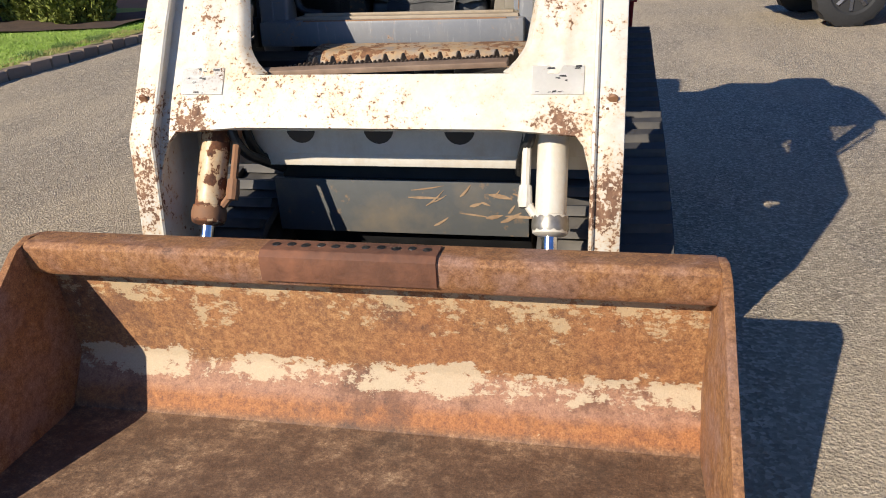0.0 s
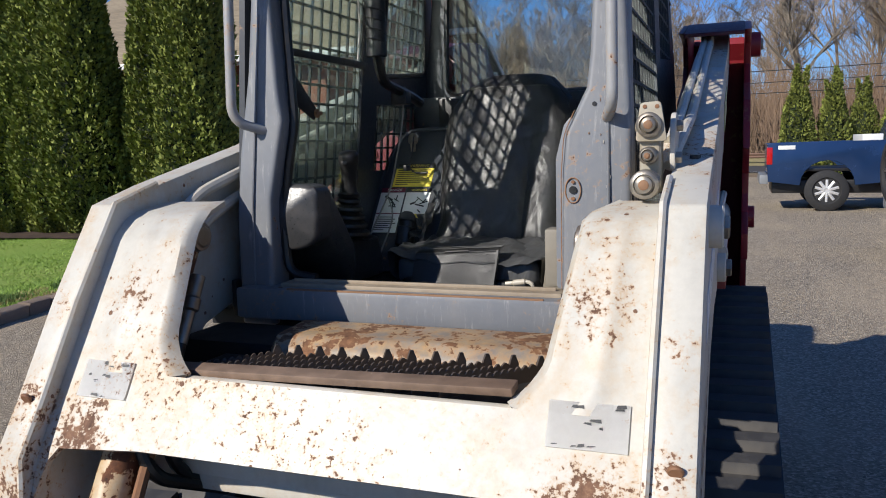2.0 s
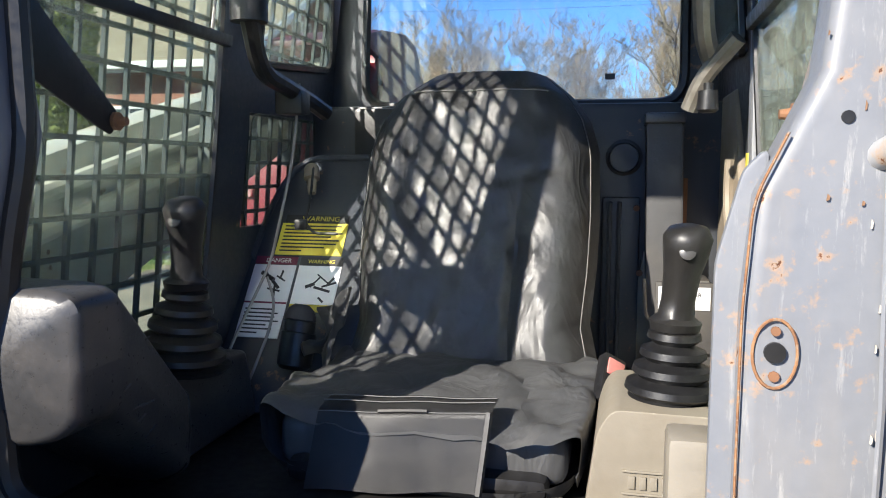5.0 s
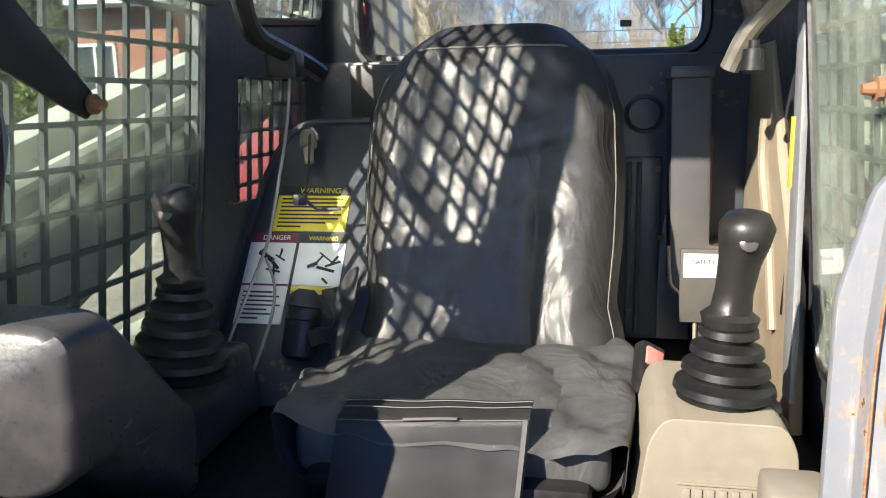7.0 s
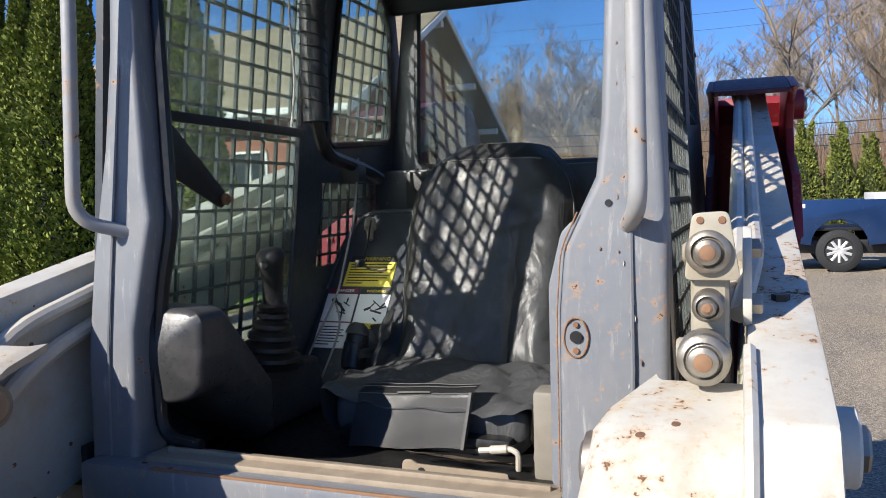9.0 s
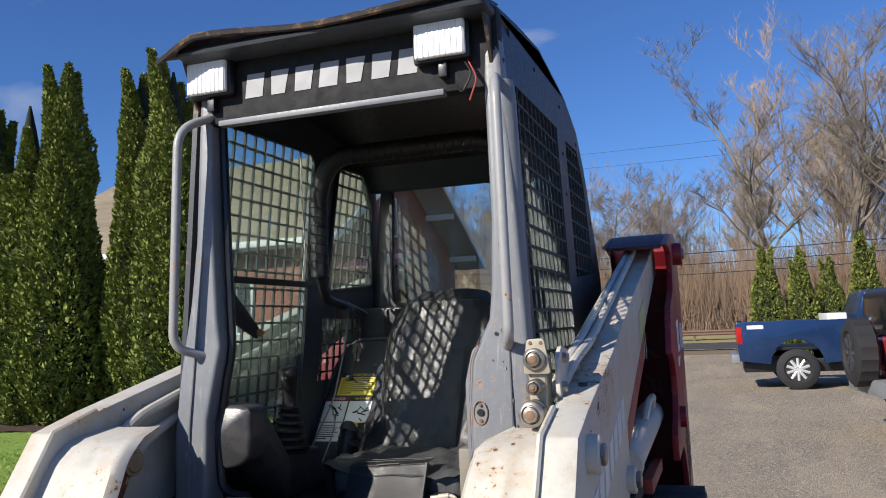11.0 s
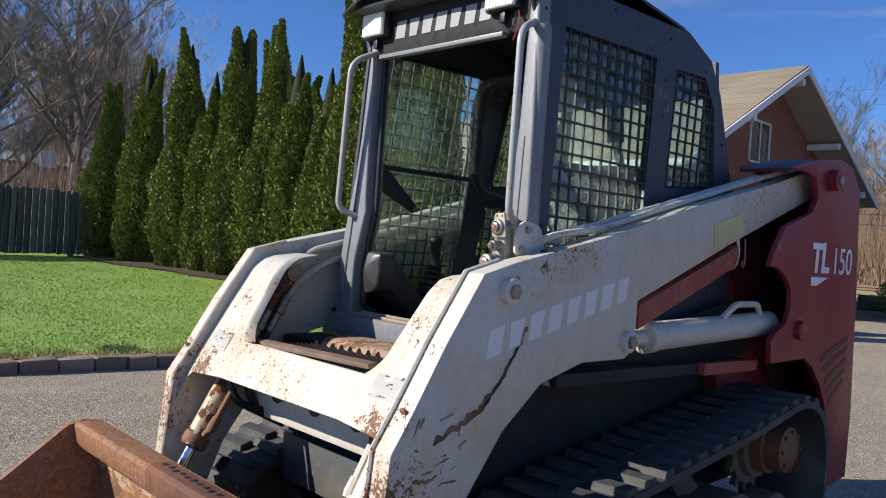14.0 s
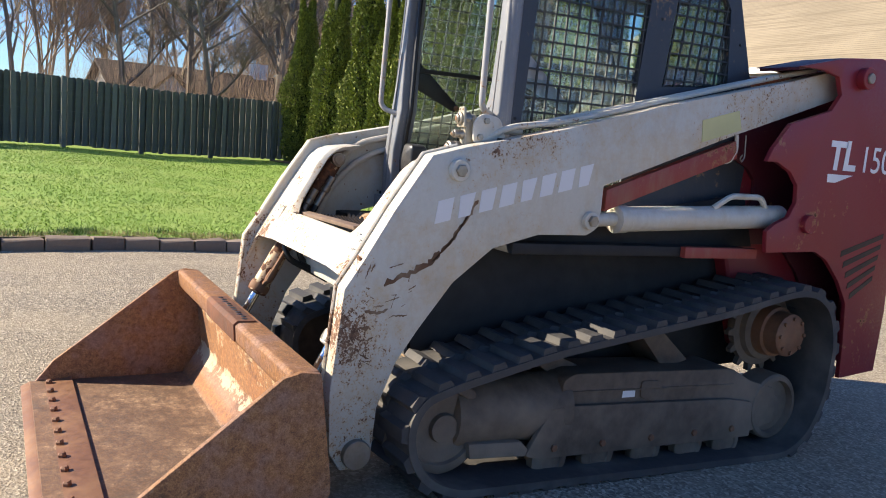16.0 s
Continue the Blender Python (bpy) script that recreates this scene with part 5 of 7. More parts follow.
def track(s):
    loop = rounded(TRK, 0.09, 4)
    inner = []
    n = len(loop)
    for i in range(n):
        a, b = Vector(loop[i - 1]), Vector(loop[(i + 1) % n])
        t = (b - a).normalized()
        inner.append(tuple(Vector(loop[i]) + Vector((t.y, -t.x)) * 0.03))
    tr = part("rubber_track", ring(loop, inner, s * 0.44, s * 0.84, "x"), M_RUBBER, LOADER, "dusty black rubber track")
    # lugs all round
    lens = [0]
    for i in range(n):
        lens.append(lens[-1] + (Vector(loop[(i + 1) % n]) - Vector(loop[i])).length)
    total = lens[-1]
    count = 96
    lug = prism([(-0.036, -0.004), (0.036, -0.004), (0.024, 0.026), (-0.024, 0.026)], -0.098, 0.098, "x", 0)
    for v in lug.verts:
        if v.co.x > 0:
            v.co.y += 0.010
    lug_me = finish("lug", lug, M_RUBBER)
    for k in range(count):
        d = total * (k + 0.5) / count
        i = max(j for j in range(n) if lens[j] <= d)
        a, b = Vector(loop[i]), Vector(loop[(i + 1) % n])
        p = a + (b - a) * ((d - lens[i]) / (b - a).length)
        t = (b - a).normalized()
        out = Vector((-t.y, t.x))
        ob = new("lug", lug_me)
        ob.parent = tr
        ang = math.degrees(math.atan2(t.y, t.x))
        ob.matrix_basis = pose(s * (0.737 if k % 2 else 0.543), p.x, p.y, ang, 0, 0 if k % 2 else 180) @ Matrix.Diagonal((1, 1 if k % 2 else -1, 1, 1))
    # roller frame: round recoil tube in front, box beam behind, skirt below
    fr = part("roller_frame", prism(rounded([(0.30, 0.09), (0.30, 0.40), (0.36, 0.425), (1.31, 0.375), (1.46, 0.30), (1.64, 0.25), (1.66, 0.08), (1.45, 0.035)], 0.025, 3), s * 0.48, s * 0.715, "x", 0.018, 3), M_FRAME, LOADER, "dusty brown roller frame")
    part("recoil_tube", lathe((s * 0.60, -0.205, 0.278), (s * 0.60, 0.40, 0.262), [(0, 0.10), (0.012, 0.135), (0.03, 0.142), (0.50, 0.142), (0.515, 0.15), (0.55, 0.15), (0.56, 0.12)], 32), M_FRAME, fr)
    part("skirt_plate", prism(rounded([(0.12, 0.105), (0.19, 0.225), (0.235, 0.292), (0.31, 0.298), (1.28, 0.237), (1.45, 0.205), (1.46, 0.032), (0.19, 0.085)], 0.012, 2), s * 0.715, s * 0.742, "x", 0.006), M_FRAME, fr)
    part("recoil_guard", prism([(-0.14, 0.125), (-0.15, 0.19), (0.10, 0.17), (0.17, 0.10)], s * 0.60, s * 0.735, "x", 0.01), M_FRAME, fr)
    part("beam_ridge", prism([(0.345, 0.345), (0.345, 0.352), (1.33, 0.302), (1.33, 0.292)], s * 0.712, s * 0.722, "x", 0.003), M_FRAME, fr)
    part("tensioner_cover", prism(rounded([(0.73, 0.29), (0.73, 0.365), (0.84, 0.36), (0.87, 0.30), (0.82, 0.268)], 0.02, 3), s * 0.712, s * 0.722, "x", 0.004), M_FRAME, fr)
    if s > 0:
        part("white_tag", prism([(0.628, 0.298), (0.63, 0.328), (0.70, 0.324), (0.70, 0.295)], s * 0.7155, s * 0.7175, "x", 0), M_PAPER, fr, "small worn white tag")
    for y in (0.26, 0.52, 0.80, 1.07, 1.32):
        part("frame_bolt", rod((s * 0.74, y, 0.135 - 0.035 * y), (s * 0.752, y, 0.135 - 0.035 * y), 0.016, 6, 0.002), M_EDGE, fr)
        ro = part("roller", lathe((s * 0.55, y, 0.078 - 0.047 * y), (s * 0.75, y, 0.078 - 0.047 * y), [(0, 0.07), (0.02, 0.088), (0.06, 0.088), (0.07, 0.06), (0.12, 0.06), (0.13, 0.088), (0.17, 0.088), (0.18, 0.075), (0.183, 0.05), (0.178, 0.045)], 28), M_FRAME, LOADER)
    # legs from the frame up to the chassis
    for ya, yb, zt in ((0.16, 0.36, 0.50), (0.74, 0.98, 0.61)):
        part("frame_leg", prism([(ya, zt), (ya + 0.13, zt), (yb + 0.15, 0.40), (yb, 0.36)], s * 0.42, s * 0.60, "x", 0.01), M_FRAME, LOADER)
    part("idler", lathe((s * 0.57, -0.25, 0.255), (s * 0.72, -0.25, 0.255), [(0, 0.17), (0.01, 0.185), (0.05, 0.185), (0.055, 0.16), (0.09, 0.16), (0.095, 0.185), (0.13, 0.185), (0.14, 0.17), (0.141, 0.145), (0.125, 0.14), (0.125, 0.06), (0.145, 0.055), (0.147, 0.02)], 40), M_FRAME, LOADER)
    part("rear_idler", lathe((s * 0.58, 1.64, 0.155), (s * 0.74, 1.64, 0.155), [(0, 0.15), (0.01, 0.165), (0.13, 0.165), (0.14, 0.155), (0.141, 0.135), (0.11, 0.13), (0.11, 0.06), (0.13, 0.05), (0.132, 0.02)], 36), M_FRAME, LOADER)
    sp = part("sprocket", lathe((s * 0.50, 1.64, 0.535), (s * 0.64, 1.64, 0.535), [(0, 0.15), (0.03, 0.17), (0.05, 0.17), (0.055, 0.20), (0.085, 0.20), (0.09, 0.165), (0.12, 0.16), (0.13, 0.12)], 36), M_FRAME, LOADER)
    tooth = finish("tooth", prism([(-0.022, 0.19), (0.022, 0.19), (0.010, 0.235), (-0.010, 0.235)], s * 0.556, s * 0.584, "x", 0), M_FRAME)
    for k in range(15):
        ob = new("tooth", tooth)
        ob.parent = sp
        ob.matrix_basis = pose(0, 1.64, 0.535, 24 * k, 0, 0)
    hb = part("hub", lathe((s * 0.62, 1.64, 0.53), (s * 0.82, 1.64, 0.53), [(0, 0.13), (0.06, 0.125), (0.065, 0.11), (0.135, 0.105), (0.145, 0.09), (0.146, 0.03)], 28), M_EDGE, sp, "rusty drive hub")
    for k in range(8):
        a = k * 0.785
        part("hub_bolt", rod((s * 0.762, 1.64 + 0.085 * math.cos(a), 0.53 + 0.085 * math.sin(a)), (s * 0.774, 1.64 + 0.085 * math.cos(a), 0.53 + 0.085 * math.sin(a)), 0.010, 6, 0.001), M_EDGE, hb)
    return tr


for s in (-1, 1):
    track(s)

# rear towers
TOWER = [(1.44, 1.80), (1.75, 1.87), (2.03, 1.90), (2.16, 1.88), (2.275, 1.77), (2.33, 1.28), (2.375, 0.62), (2.36, 0.30), (2.07, 0.28), (2.06, 0.45), (2.03, 0.68), (1.94, 0.80), (1.83, 0.90),
         (1.73, 0.945), (1.375, 0.94), (1.36, 1.04), (1.41, 1.075), (1.50, 1.11), (1.54, 1.18), (1.53, 1.26), (1.47, 1.32), (1.37, 1.36), (1.30, 1.36), (1.33, 1.42), (1.43, 1.54), (1.70, 1.62), (1.76, 1.70), (1.72, 1.78), (1.60, 1.80)]
for s in (-1, 1):
    tw = part("rear_tower", prism(TOWER, s * 0.735, s * 0.76, "x", 0.004), M_RED, LOADER, "dark red rear tower plate")
    # inner and top plates have their shade painted in as a darker red
    part("inner_plate", prism(TOWER, s * 0.495, s * 0.515, "x", 0.003), M_REDSHADE, tw)
    part("top_plate", prism([(1.46, 1.80), (1.75, 1.872), (2.03, 1.902), (2.03, 1.885), (1.75, 1.855), (1.46, 1.785)], s * 0.515, s * 0.735, "x", 0.003), M_REDSHADE, tw)
    part("rear_plate", prism([(2.20, 1.86), (2.27, 1.77), (2.33, 1.28), (2.37, 0.62), (2.355, 0.30), (2.33, 0.30), (2.345, 0.62), (2.31, 1.28), (2.25, 1.76), (2.19, 1.83)], s * 0.515, s * 0.735, "x", 0.003), M_RED, tw)
    part("pin_boss", rod((s * 0.755, 1.90, 1.79), (s * 0.80, 1.90, 1.79), 0.052, 24), M_RED, tw)
    part("pin_cap", rod((s * 0.79, 1.90, 1.79), (s * 0.81, 1.90, 1.79), 0.025, 16), M_STEEL, tw)
    part("plug", rod((s * 0.755, 1.636, 1.08), (s * 0.785, 1.636, 1.08), 0.045, 20), M_RED, tw)
    # lift cylinder
    lc = part("lift_cylinder", lathe((s * 0.64, 1.60, 1.10), (s * 0.64, 0.40, 1.062), [(0, 0.03), (0.02, 0.055), (1.0, 0.055), (1.005, 0.06), (1.06, 0.06), (1.065, 0.03), (1.18, 0.03)], 24), M_WHITE_CLEAN, LOADER)
    part("oil_pipe", tube([(s * 0.66, 1.45, 1.14), (s * 0.67, 1.40, 1.19), (s * 0.67, 1.20, 1.19), (s * 0.66, 1.10, 1.13)], 0.014, 0.03, 8), M_WHITE_CLEAN, lc)
    if s > 0:
        part("arm_prop", prism([(0.46, 1.10), (0.46, 1.19), (1.19, 1.44), (1.21, 1.36)], s * 0.625, s * 0.668, "x", 0.006), M_REDDULL, LOADER, "faded red arm support bar")
part("engine_hood", prism([(1.42, 0.9), (1.45, 1.35), (1.62, 1.50), (2.20, 1.45), (2.30, 1.30), (2.34, 0.6), (2.3, 0.4), (1.6, 0.4)], -0.49, 0.49, "x", 0.03, 3), M_RED, LOADER, "red engine hood")

part("tower_web", prism([(1.31, 0.95), (1.31, 1.30), (1.325, 1.56), (1.345, 1.56), (1.33, 1.30), (1.33, 0.95)], -0.80, -0.575, "x", 0.003), M_RED, LOADER, "red front plate of the rear tower")
for y, z in ((1.31, 1.36), (1.32, 1.47)):
    part("web_hole", lathe((-0.63, y - 0.005, z), (-0.63, y + 0.1, z), [(0, 0.030), (0.03, 0.030)], 18), M_BLACK, LOADER)

# quick couplers on the shoulder
COUP = part("coupler_block", box(0.540, 0.582, -0.190, -0.13, 1.292, 1.43, 0.010, 3), M_TANMETAL, LOADER, "tan coupler block with three hydraulic couplings")
part("coupler_plate", prism(rounded([(0.534, 1.395), (0.543, 1.470), (0.582, 1.472), (0.594, 1.395)], 0.008, 3), -0.203, -0.193, "y", 0.002), M_TANMETAL, COUP)
for x in (0.552, 0.575):
    part("plate_screw", lathe((x, -0.2025, 1.462), (x, -0.3, 1.462), [(0, 0.0045), (0.002, 0.004)], 8), M_RUSTY, COUP)
for x, y, z, r in ((0.560, -0.190, 1.427, 0.0255), (0.560, -0.205, 1.368, 0.0175), (0.556, -0.225, 1.313, 0.029)):
    part("port", rod((x, -0.14, z), (x, y + 0.02, z), r * 0.78, 20, 0.004), M_TANMETAL, COUP)
    part("side_port", rod((x - r * 1.15, -0.165, z - 0.004), (x, -0.165, z - 0.004), r * 0.5, 14, 0.003), M_TANMETAL, COUP)
    c = part("coupling", lathe((x, y + 0.030, z), (x, y - 0.1, z), [(0, r * 0.80), (0.006, r * 0.98), (0.022, r), (0.026, r * 0.90), (0.034, r * 0.90), (0.036, r * 0.96), (0.050, r * 0.96), (0.053, r * 0.84), (0.054, r * 0.70), (0.050, r * 0.66), (0.051, r * 0.58), (0.060, r * 0.55), (0.062, r * 0.42)], 28), M_GALV, COUP, "worn steel coupling")
    part("core", lathe((x, y - 0.028, z), (x, y - 0.2, z), [(0, r * 0.36), (0.005, r * 0.34), (0.007, r * 0.20)], 16), M_RUSTRING, c, "rusty coupling core")
BRK = part("bracket_plate", prism(rounded([(-0.165, 1.335), (-0.170, 1.42), (-0.13, 1.455), (-0.05, 1.44), (-0.02, 1.36), (-0.05, 1.335)], 0.025, 4), 0.596, 0.606, "x", 0.002), M_WHITE_CLEAN, COUP, "cream bolted bracket plate")
for y, z in ((-0.115, 1.425), (-0.14, 1.362)):
    part("bracket_bolt", rod((0.604, y, z), (0.618, y, z), 0.013, 6, 0.002), M_GALV, BRK)
part("hose_elbow", tube([(0.59, -0.05, 1.39), (0.60, 0.0, 1.40), (0.60, 0.05, 1.395)], 0.016, 0.02, 10), M_TANMETAL, COUP)
part("bracket_foot", box(0.60, 0.655, -0.125, -0.02, 1.335, 1.343, 0.002), M_WHITE_CLEAN, COUP)
part("foot_bolt", lathe((0.64, -0.07, 1.343), (0.64, -0.07, 1.4), [(0, 0.014), (0.006, 0.014), (0.007, 0.011), (0.022, 0.011)], 6), M_BLACK, COUP)
part("rust_hole", lathe((0.645, -0.105, 1.322), (0.645, -0.11, 1.4), [(0, 0.014), (0.008, 0.013), (0.012, 0.008)], 10), M_RUSTY, LOADER)
for i, (x, z) in enumerate(((0.612, 1.375), (0.588, 1.362))):
    part("steel_pipe", tube([(x - 0.02, -0.12, z - 0.03), (x, -0.02, z + 0.035), (x, 0.25, 1.45 + 0.01 * i), (x, 1.50, 1.765), (x - 0.01, 1.75, 1.82)], 0.0125, 0.06, 10), M_WHITE_CLEAN, LOADER)
# pipes inside the other arm
for i in range(2):
    part("steel_pipe", tube([(-0.575, -0.42 + 0.06 * i, 0.86), (-0.575, -0.30 + 0.06 * i, 1.10), (-0.572, -0.17 + 0.08 * i, 1.28 - 0.05 * i), (-0.572, 0.2, 1.375 - 0.055 * i), (-0.572, 1.55, 1.70 - 0.055 * i)], 0.0155, 0.12, 10), M_WHITE_CLEAN, LOADER)


def scrape(points, width, mat, x=0.6765):
    """An irregular ribbon of bare rusty metal on the arm's side."""
    rng = random.Random(len(points) * 7 + int(width * 1000))
    line = [Vector((y, z)) for y, z in points]
    dense = []
    for a, b in zip(line, line[1:]):
        for k in range(6):
            dense.append(a + (b - a) * k / 6)
    bm = bmesh.new()
    rows = []
    for i, p in enumerate(dense):
        t = (dense[min(i + 1, len(dense) - 1)] - dense[max(i - 1, 0)]).normalized()
        n = Vector((-t.y, t.x))
        w = width * rng.uniform(0.45, 1.2) * (0.35 if i in (0, len(dense) - 1) else 1)
        o = n * rng.uniform(-0.25, 0.25) * width
        rows.append([bm.verts.new((x + 0.0012, *(p + o + n * w / 2))), bm.verts.new((x + 0.0012, *(p + o - n * w / 2)))])
    for a, b in zip(rows, rows[1:]):
        bm.faces.new((a[0], a[1], b[1], b[0]))
    part("scrape", bm, mat, LOADER, "brown scrape through the paint", smooth=0)


M_SCRAPE = plain("scraped_rust", (0.17, 0.085, 0.045), 0.8, 0.1, 60, 0.6, 0.4, (0.40, 0.30, 0.20))
scrape([(-0.165, 1.128), (-0.20, 1.07), (-0.26, 0.985), (-0.32, 0.92)], 0.016, M_SCRAPE)
scrape([(-0.31, 0.93), (-0.36, 0.89), (-0.44, 0.85), (-0.55, 0.808)], 0.026, M_SCRAPE)
scrape([(-0.20, 1.075), (-0.27, 0.965), (-0.36, 0.88)], 0.008, M_SCRAPE)
scrape([(-0.60, 0.72), (-0.55, 0.71), (-0.50, 0.725)], 0.012, M_SCRAPE)
scrape([(-0.62, 0.66), (-0.57, 0.655)], 0.016, M_SCRAPE)
rs = random.Random(4)
for i in range(46):
    y, z = rs.uniform(-0.66, -0.40), rs.uniform(0.30, 0.88)
    if z < 0.5 and y > -0.52 or y > -0.3 - (0.9 - z) * 0.62 - 0.05:
        continue
    a = rs.uniform(-0.6, 1.6)
    L = rs.uniform(0.015, 0.07)
    scrape([(y, z), (y + L * 0.5 * math.cos(a), z + L * 0.5 * math.sin(a)), (y + L * math.cos(a), z + L * math.sin(a))], rs.uniform(0.002, 0.006), M_SCRAPE)

# scuffs across the belly plate
M_SCUFF = plain("tan_scuff", (0.34, 0.23, 0.14), 0.8, 0, 60, 0.6, 0.3, (0.20, 0.11, 0.06))
rb = random.Random(17)
for i in range(16):
    x, z = rb.uniform(0.0, 0.36), rb.uniform(0.42, 0.55)
    a, L, w = rb.uniform(-0.5, 0.9), rb.uniform(0.03, 0.11), rb.uniform(0.002, 0.008)
    line = [Vector((x + L * k * math.cos(a), z + L * k * math.sin(a) * (0.6 + 0.4 * k))) for k in (0, 0.35, 0.7, 1)]
    bm = bmesh.new()
    rows = []
    for k, q in enumerate(line):
        h = w * (0.3, 1.0, 0.8, 0.2)[k]
        rows.append([bm.verts.new((q.x, -0.2865 - 0.01 * (q.y - 0.39) / 0.185, q.y - h)), bm.verts.new((q.x, -0.2865 - 0.01 * (q.y - 0.39) / 0.185, q.y + h))])
    for p, q in zip(rows, rows[1:]):
        bm.faces.new((p[0], p[1], q[1], q[0]))
    part("scuff", bm, M_SCUFF, LOADER, smooth=0)

# maker's mark on the arm as plain slanted blocks
M_MARKPALE = plain("faded_pale_mark", (0.71, 0.71, 0.72), 0.45, 0, 20, 0.05, 0.02, (0.66, 0.655, 0.64))
M_MARK = plain("pale_grey_mark", (0.88, 0.88, 0.89), 0.45, 0, 20, 0.06, 0.02)


def mark_blocks(x, p0, p1, h, count, mat, parent, axis="x", gap=0.28):
    """A row of blocks, along a line in (y, z) or (x, z)."""
    p0, p1 = Vector(p0), Vector(p1)
    d = (p1 - p0) / count
    up = Vector((0.12 * h, h))
    for i in range(count):
        a, b = p0 + d * i, p0 + d * (i + 1 - gap)
        k = (0.0, 0.12, 0.05)[i % 3]
        pts = [a + (b - a) * k, a + up, b + up, b - (b - a) * k]
        part("mark", prism([tuple(q) for q in pts], x, x + (0.0015 if axis == "x" else -0.0015), axis, 0), mat, parent, smooth=0)


ARM_R = next(o for o in LOADER.children if o.name.startswith("loader_arm") and o.data.vertices[0].co.x > 0)
mark_blocks(0.6763, (-0.345, 1.035), (0.385, 1.215), 0.085, 8, M_MARKPALE, ARM_R)

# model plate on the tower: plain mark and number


def words(text, size, mat, parent, m, name="lettering", depth=0.0008):
    c = bpy.data.curves.new("lettering", "FONT")
    c.body = text
    c.size = size
    c.extrude = depth
    c.align_x = "CENTER"
    tmp = new("lettering", c)
    bpy.context.view_layer.update()
    me = bpy.data.meshes.new_from_object(tmp.evaluated_get(bpy.context.evaluated_depsgraph_get()))
    bpy.data.objects.remove(tmp)
    bpy.data.curves.remove(c)
    me.transform(m)
    me.materials.clear()
    me.materials.append(mat)
    ob = new(name, me)
    ob.parent = parent
    return ob


TOWER_R = next(o for o in LOADER.children if o.name.startswith("rear_tower") and o.data.vertices[0].co.x > 0)
FACE = Matrix(((0, 0, 1, 0), (1, 0, 0, 0), (0, 1, 0, 0), (0, 0, 0, 1)))
words("150", 0.185, M_MARK, TOWER_R, Matrix.Translation((0.762, 2.10, 1.345)) @ FACE @ Matrix.Diagonal((0.95, 1, 1, 1)), "number")
for pts in ([(1.735, 1.455), (1.735, 1.485), (1.86, 1.485), (1.86, 1.455), (1.805, 1.455), (1.80, 1.345), (1.77, 1.345), (1.775, 1.455)], [(1.855, 1.49), (1.885, 1.49), (1.88, 1.375), (1.94, 1.375), (1.94, 1.345), (1.845, 1.345)], [(1.735, 1.325), (1.93, 1.325), (1.80, 1.285), (1.74, 1.285)]):
    part("mark", prism(pts, 0.7605, 0.7625, "x", 0), M_MARK, TOWER_R, smooth=0)
for i in range(5):
    y = 1.93 + 0.03 * i
    z = 0.98 - 0.055 * i
    part("stripe", prism([(y, z - 0.06), (y + 0.33 - 0.04 * i, z + 0.035), (y + 0.33 - 0.04 * i, z + 0.06), (y, z - 0.03)], 0.7605, 0.7622, "x", 0), M_BLACK, TOWER_R, smooth=0)
part("clip", tube([(0.655, 1.20, 1.47), (0.66, 1.205, 1.40), (0.66, 1.17, 1.345), (0.65, 1.13, 1.34)], 0.009, 0.02, 8), M_WHITE_CLEAN, LOADER)
part("lynch_pin", tube([(0.665, 1.25, 1.47), (0.668, 1.255, 1.37), (0.668, 1.24, 1.345), (0.668, 1.225, 1.365), (0.668, 1.24, 1.38)], 0.0035, 0.01, 6), M_GALV, LOADER)
# weld holes of the bucket's patch
for i in range(11):
    x = -0.175 + i * 0.039
    part("weld_hole", lathe((x, -0.895 + 0.004 * (i % 2), 0.5905), (x, -0.895, 0.7), [(0, 0.012 + 0.003 * (i % 3)), (0.0045, 0.010)], 9), M_BLACK, BUCKET)

# ---- cab ----
M_MARKDIM = plain("grey_mark", (0.34, 0.34, 0.35), 0.5, 0, 20, 0.1, 0.02)
CAB = part("cab_sill", box(-0.525, 0.366, -0.05, 0.05, 0.958, 1.040, 0.010), M_GREY, LOADER, "blue-grey cab sill")
part("sill_top", box(-0.41, 0.345, -0.012, 0.055, 1.034, 1.050, 0.005), M_SILL, LOADER, "sandy worn door sill")
part("sill_rail", box(-0.385, 0.325, 0.018, 0.026, 1.049, 1.058, 0.002), M_SILL, LOADER)
part("sill_rust", box(-0.37, 0.31, -0.047, -0.040, 1.036, 1.0425, 0.002), M_RUSTRING, LOADER)
# front posts, wide at the foot
LP = [(-0.540, 0.93), (-0.538, 1.22), (-0.522, 1.40), (-0.492, 1.60), (-0.478, 1.78), (-0.472, 2.28), (-0.440, 2.28), (-0.420, 1.78), (-0.402, 1.55), (-0.390, 1.475), (-0.405, 1.40), (-0.430, 1.27), (-0.436, 1.05), (-0.436, 0.93)]
RP = [(0.500, 0.93), (0.500, 1.45), (0.482, 1.78), (0.448, 2.28), (0.405, 2.28), (0.414, 1.78), (0.408, 1.60), (0.400, 1.52), (0.352, 1.42), (0.345, 1.33), (0.345, 1.05), (0.345, 0.93)]
for pts, s in ((LP, -1), (RP, 1)):
    bm = prism(pts, -0.006, 0.085 if s < 0 else 0.06, "y", 0.014, 4)
    for v in bm.verts:
        v.co.y += max(0, v.co.z - 1.2) * 0.05
    part("cab_post", bm, M_GREY, LOADER, "blue-grey cab front post")
for s, top in ((-1, 1.75), (1, 1.75)):
    xs = (-0.490, -0.486, -0.452) if s < 0 else (0.448, 0.452, 0.447)
    part("post_seam", tube([(xs[0], -0.007, 0.96), (xs[1], -0.0055, 1.25), (xs[2], 0.0205, top)], 0.0028, 0, 5), M_GREY, LOADER)
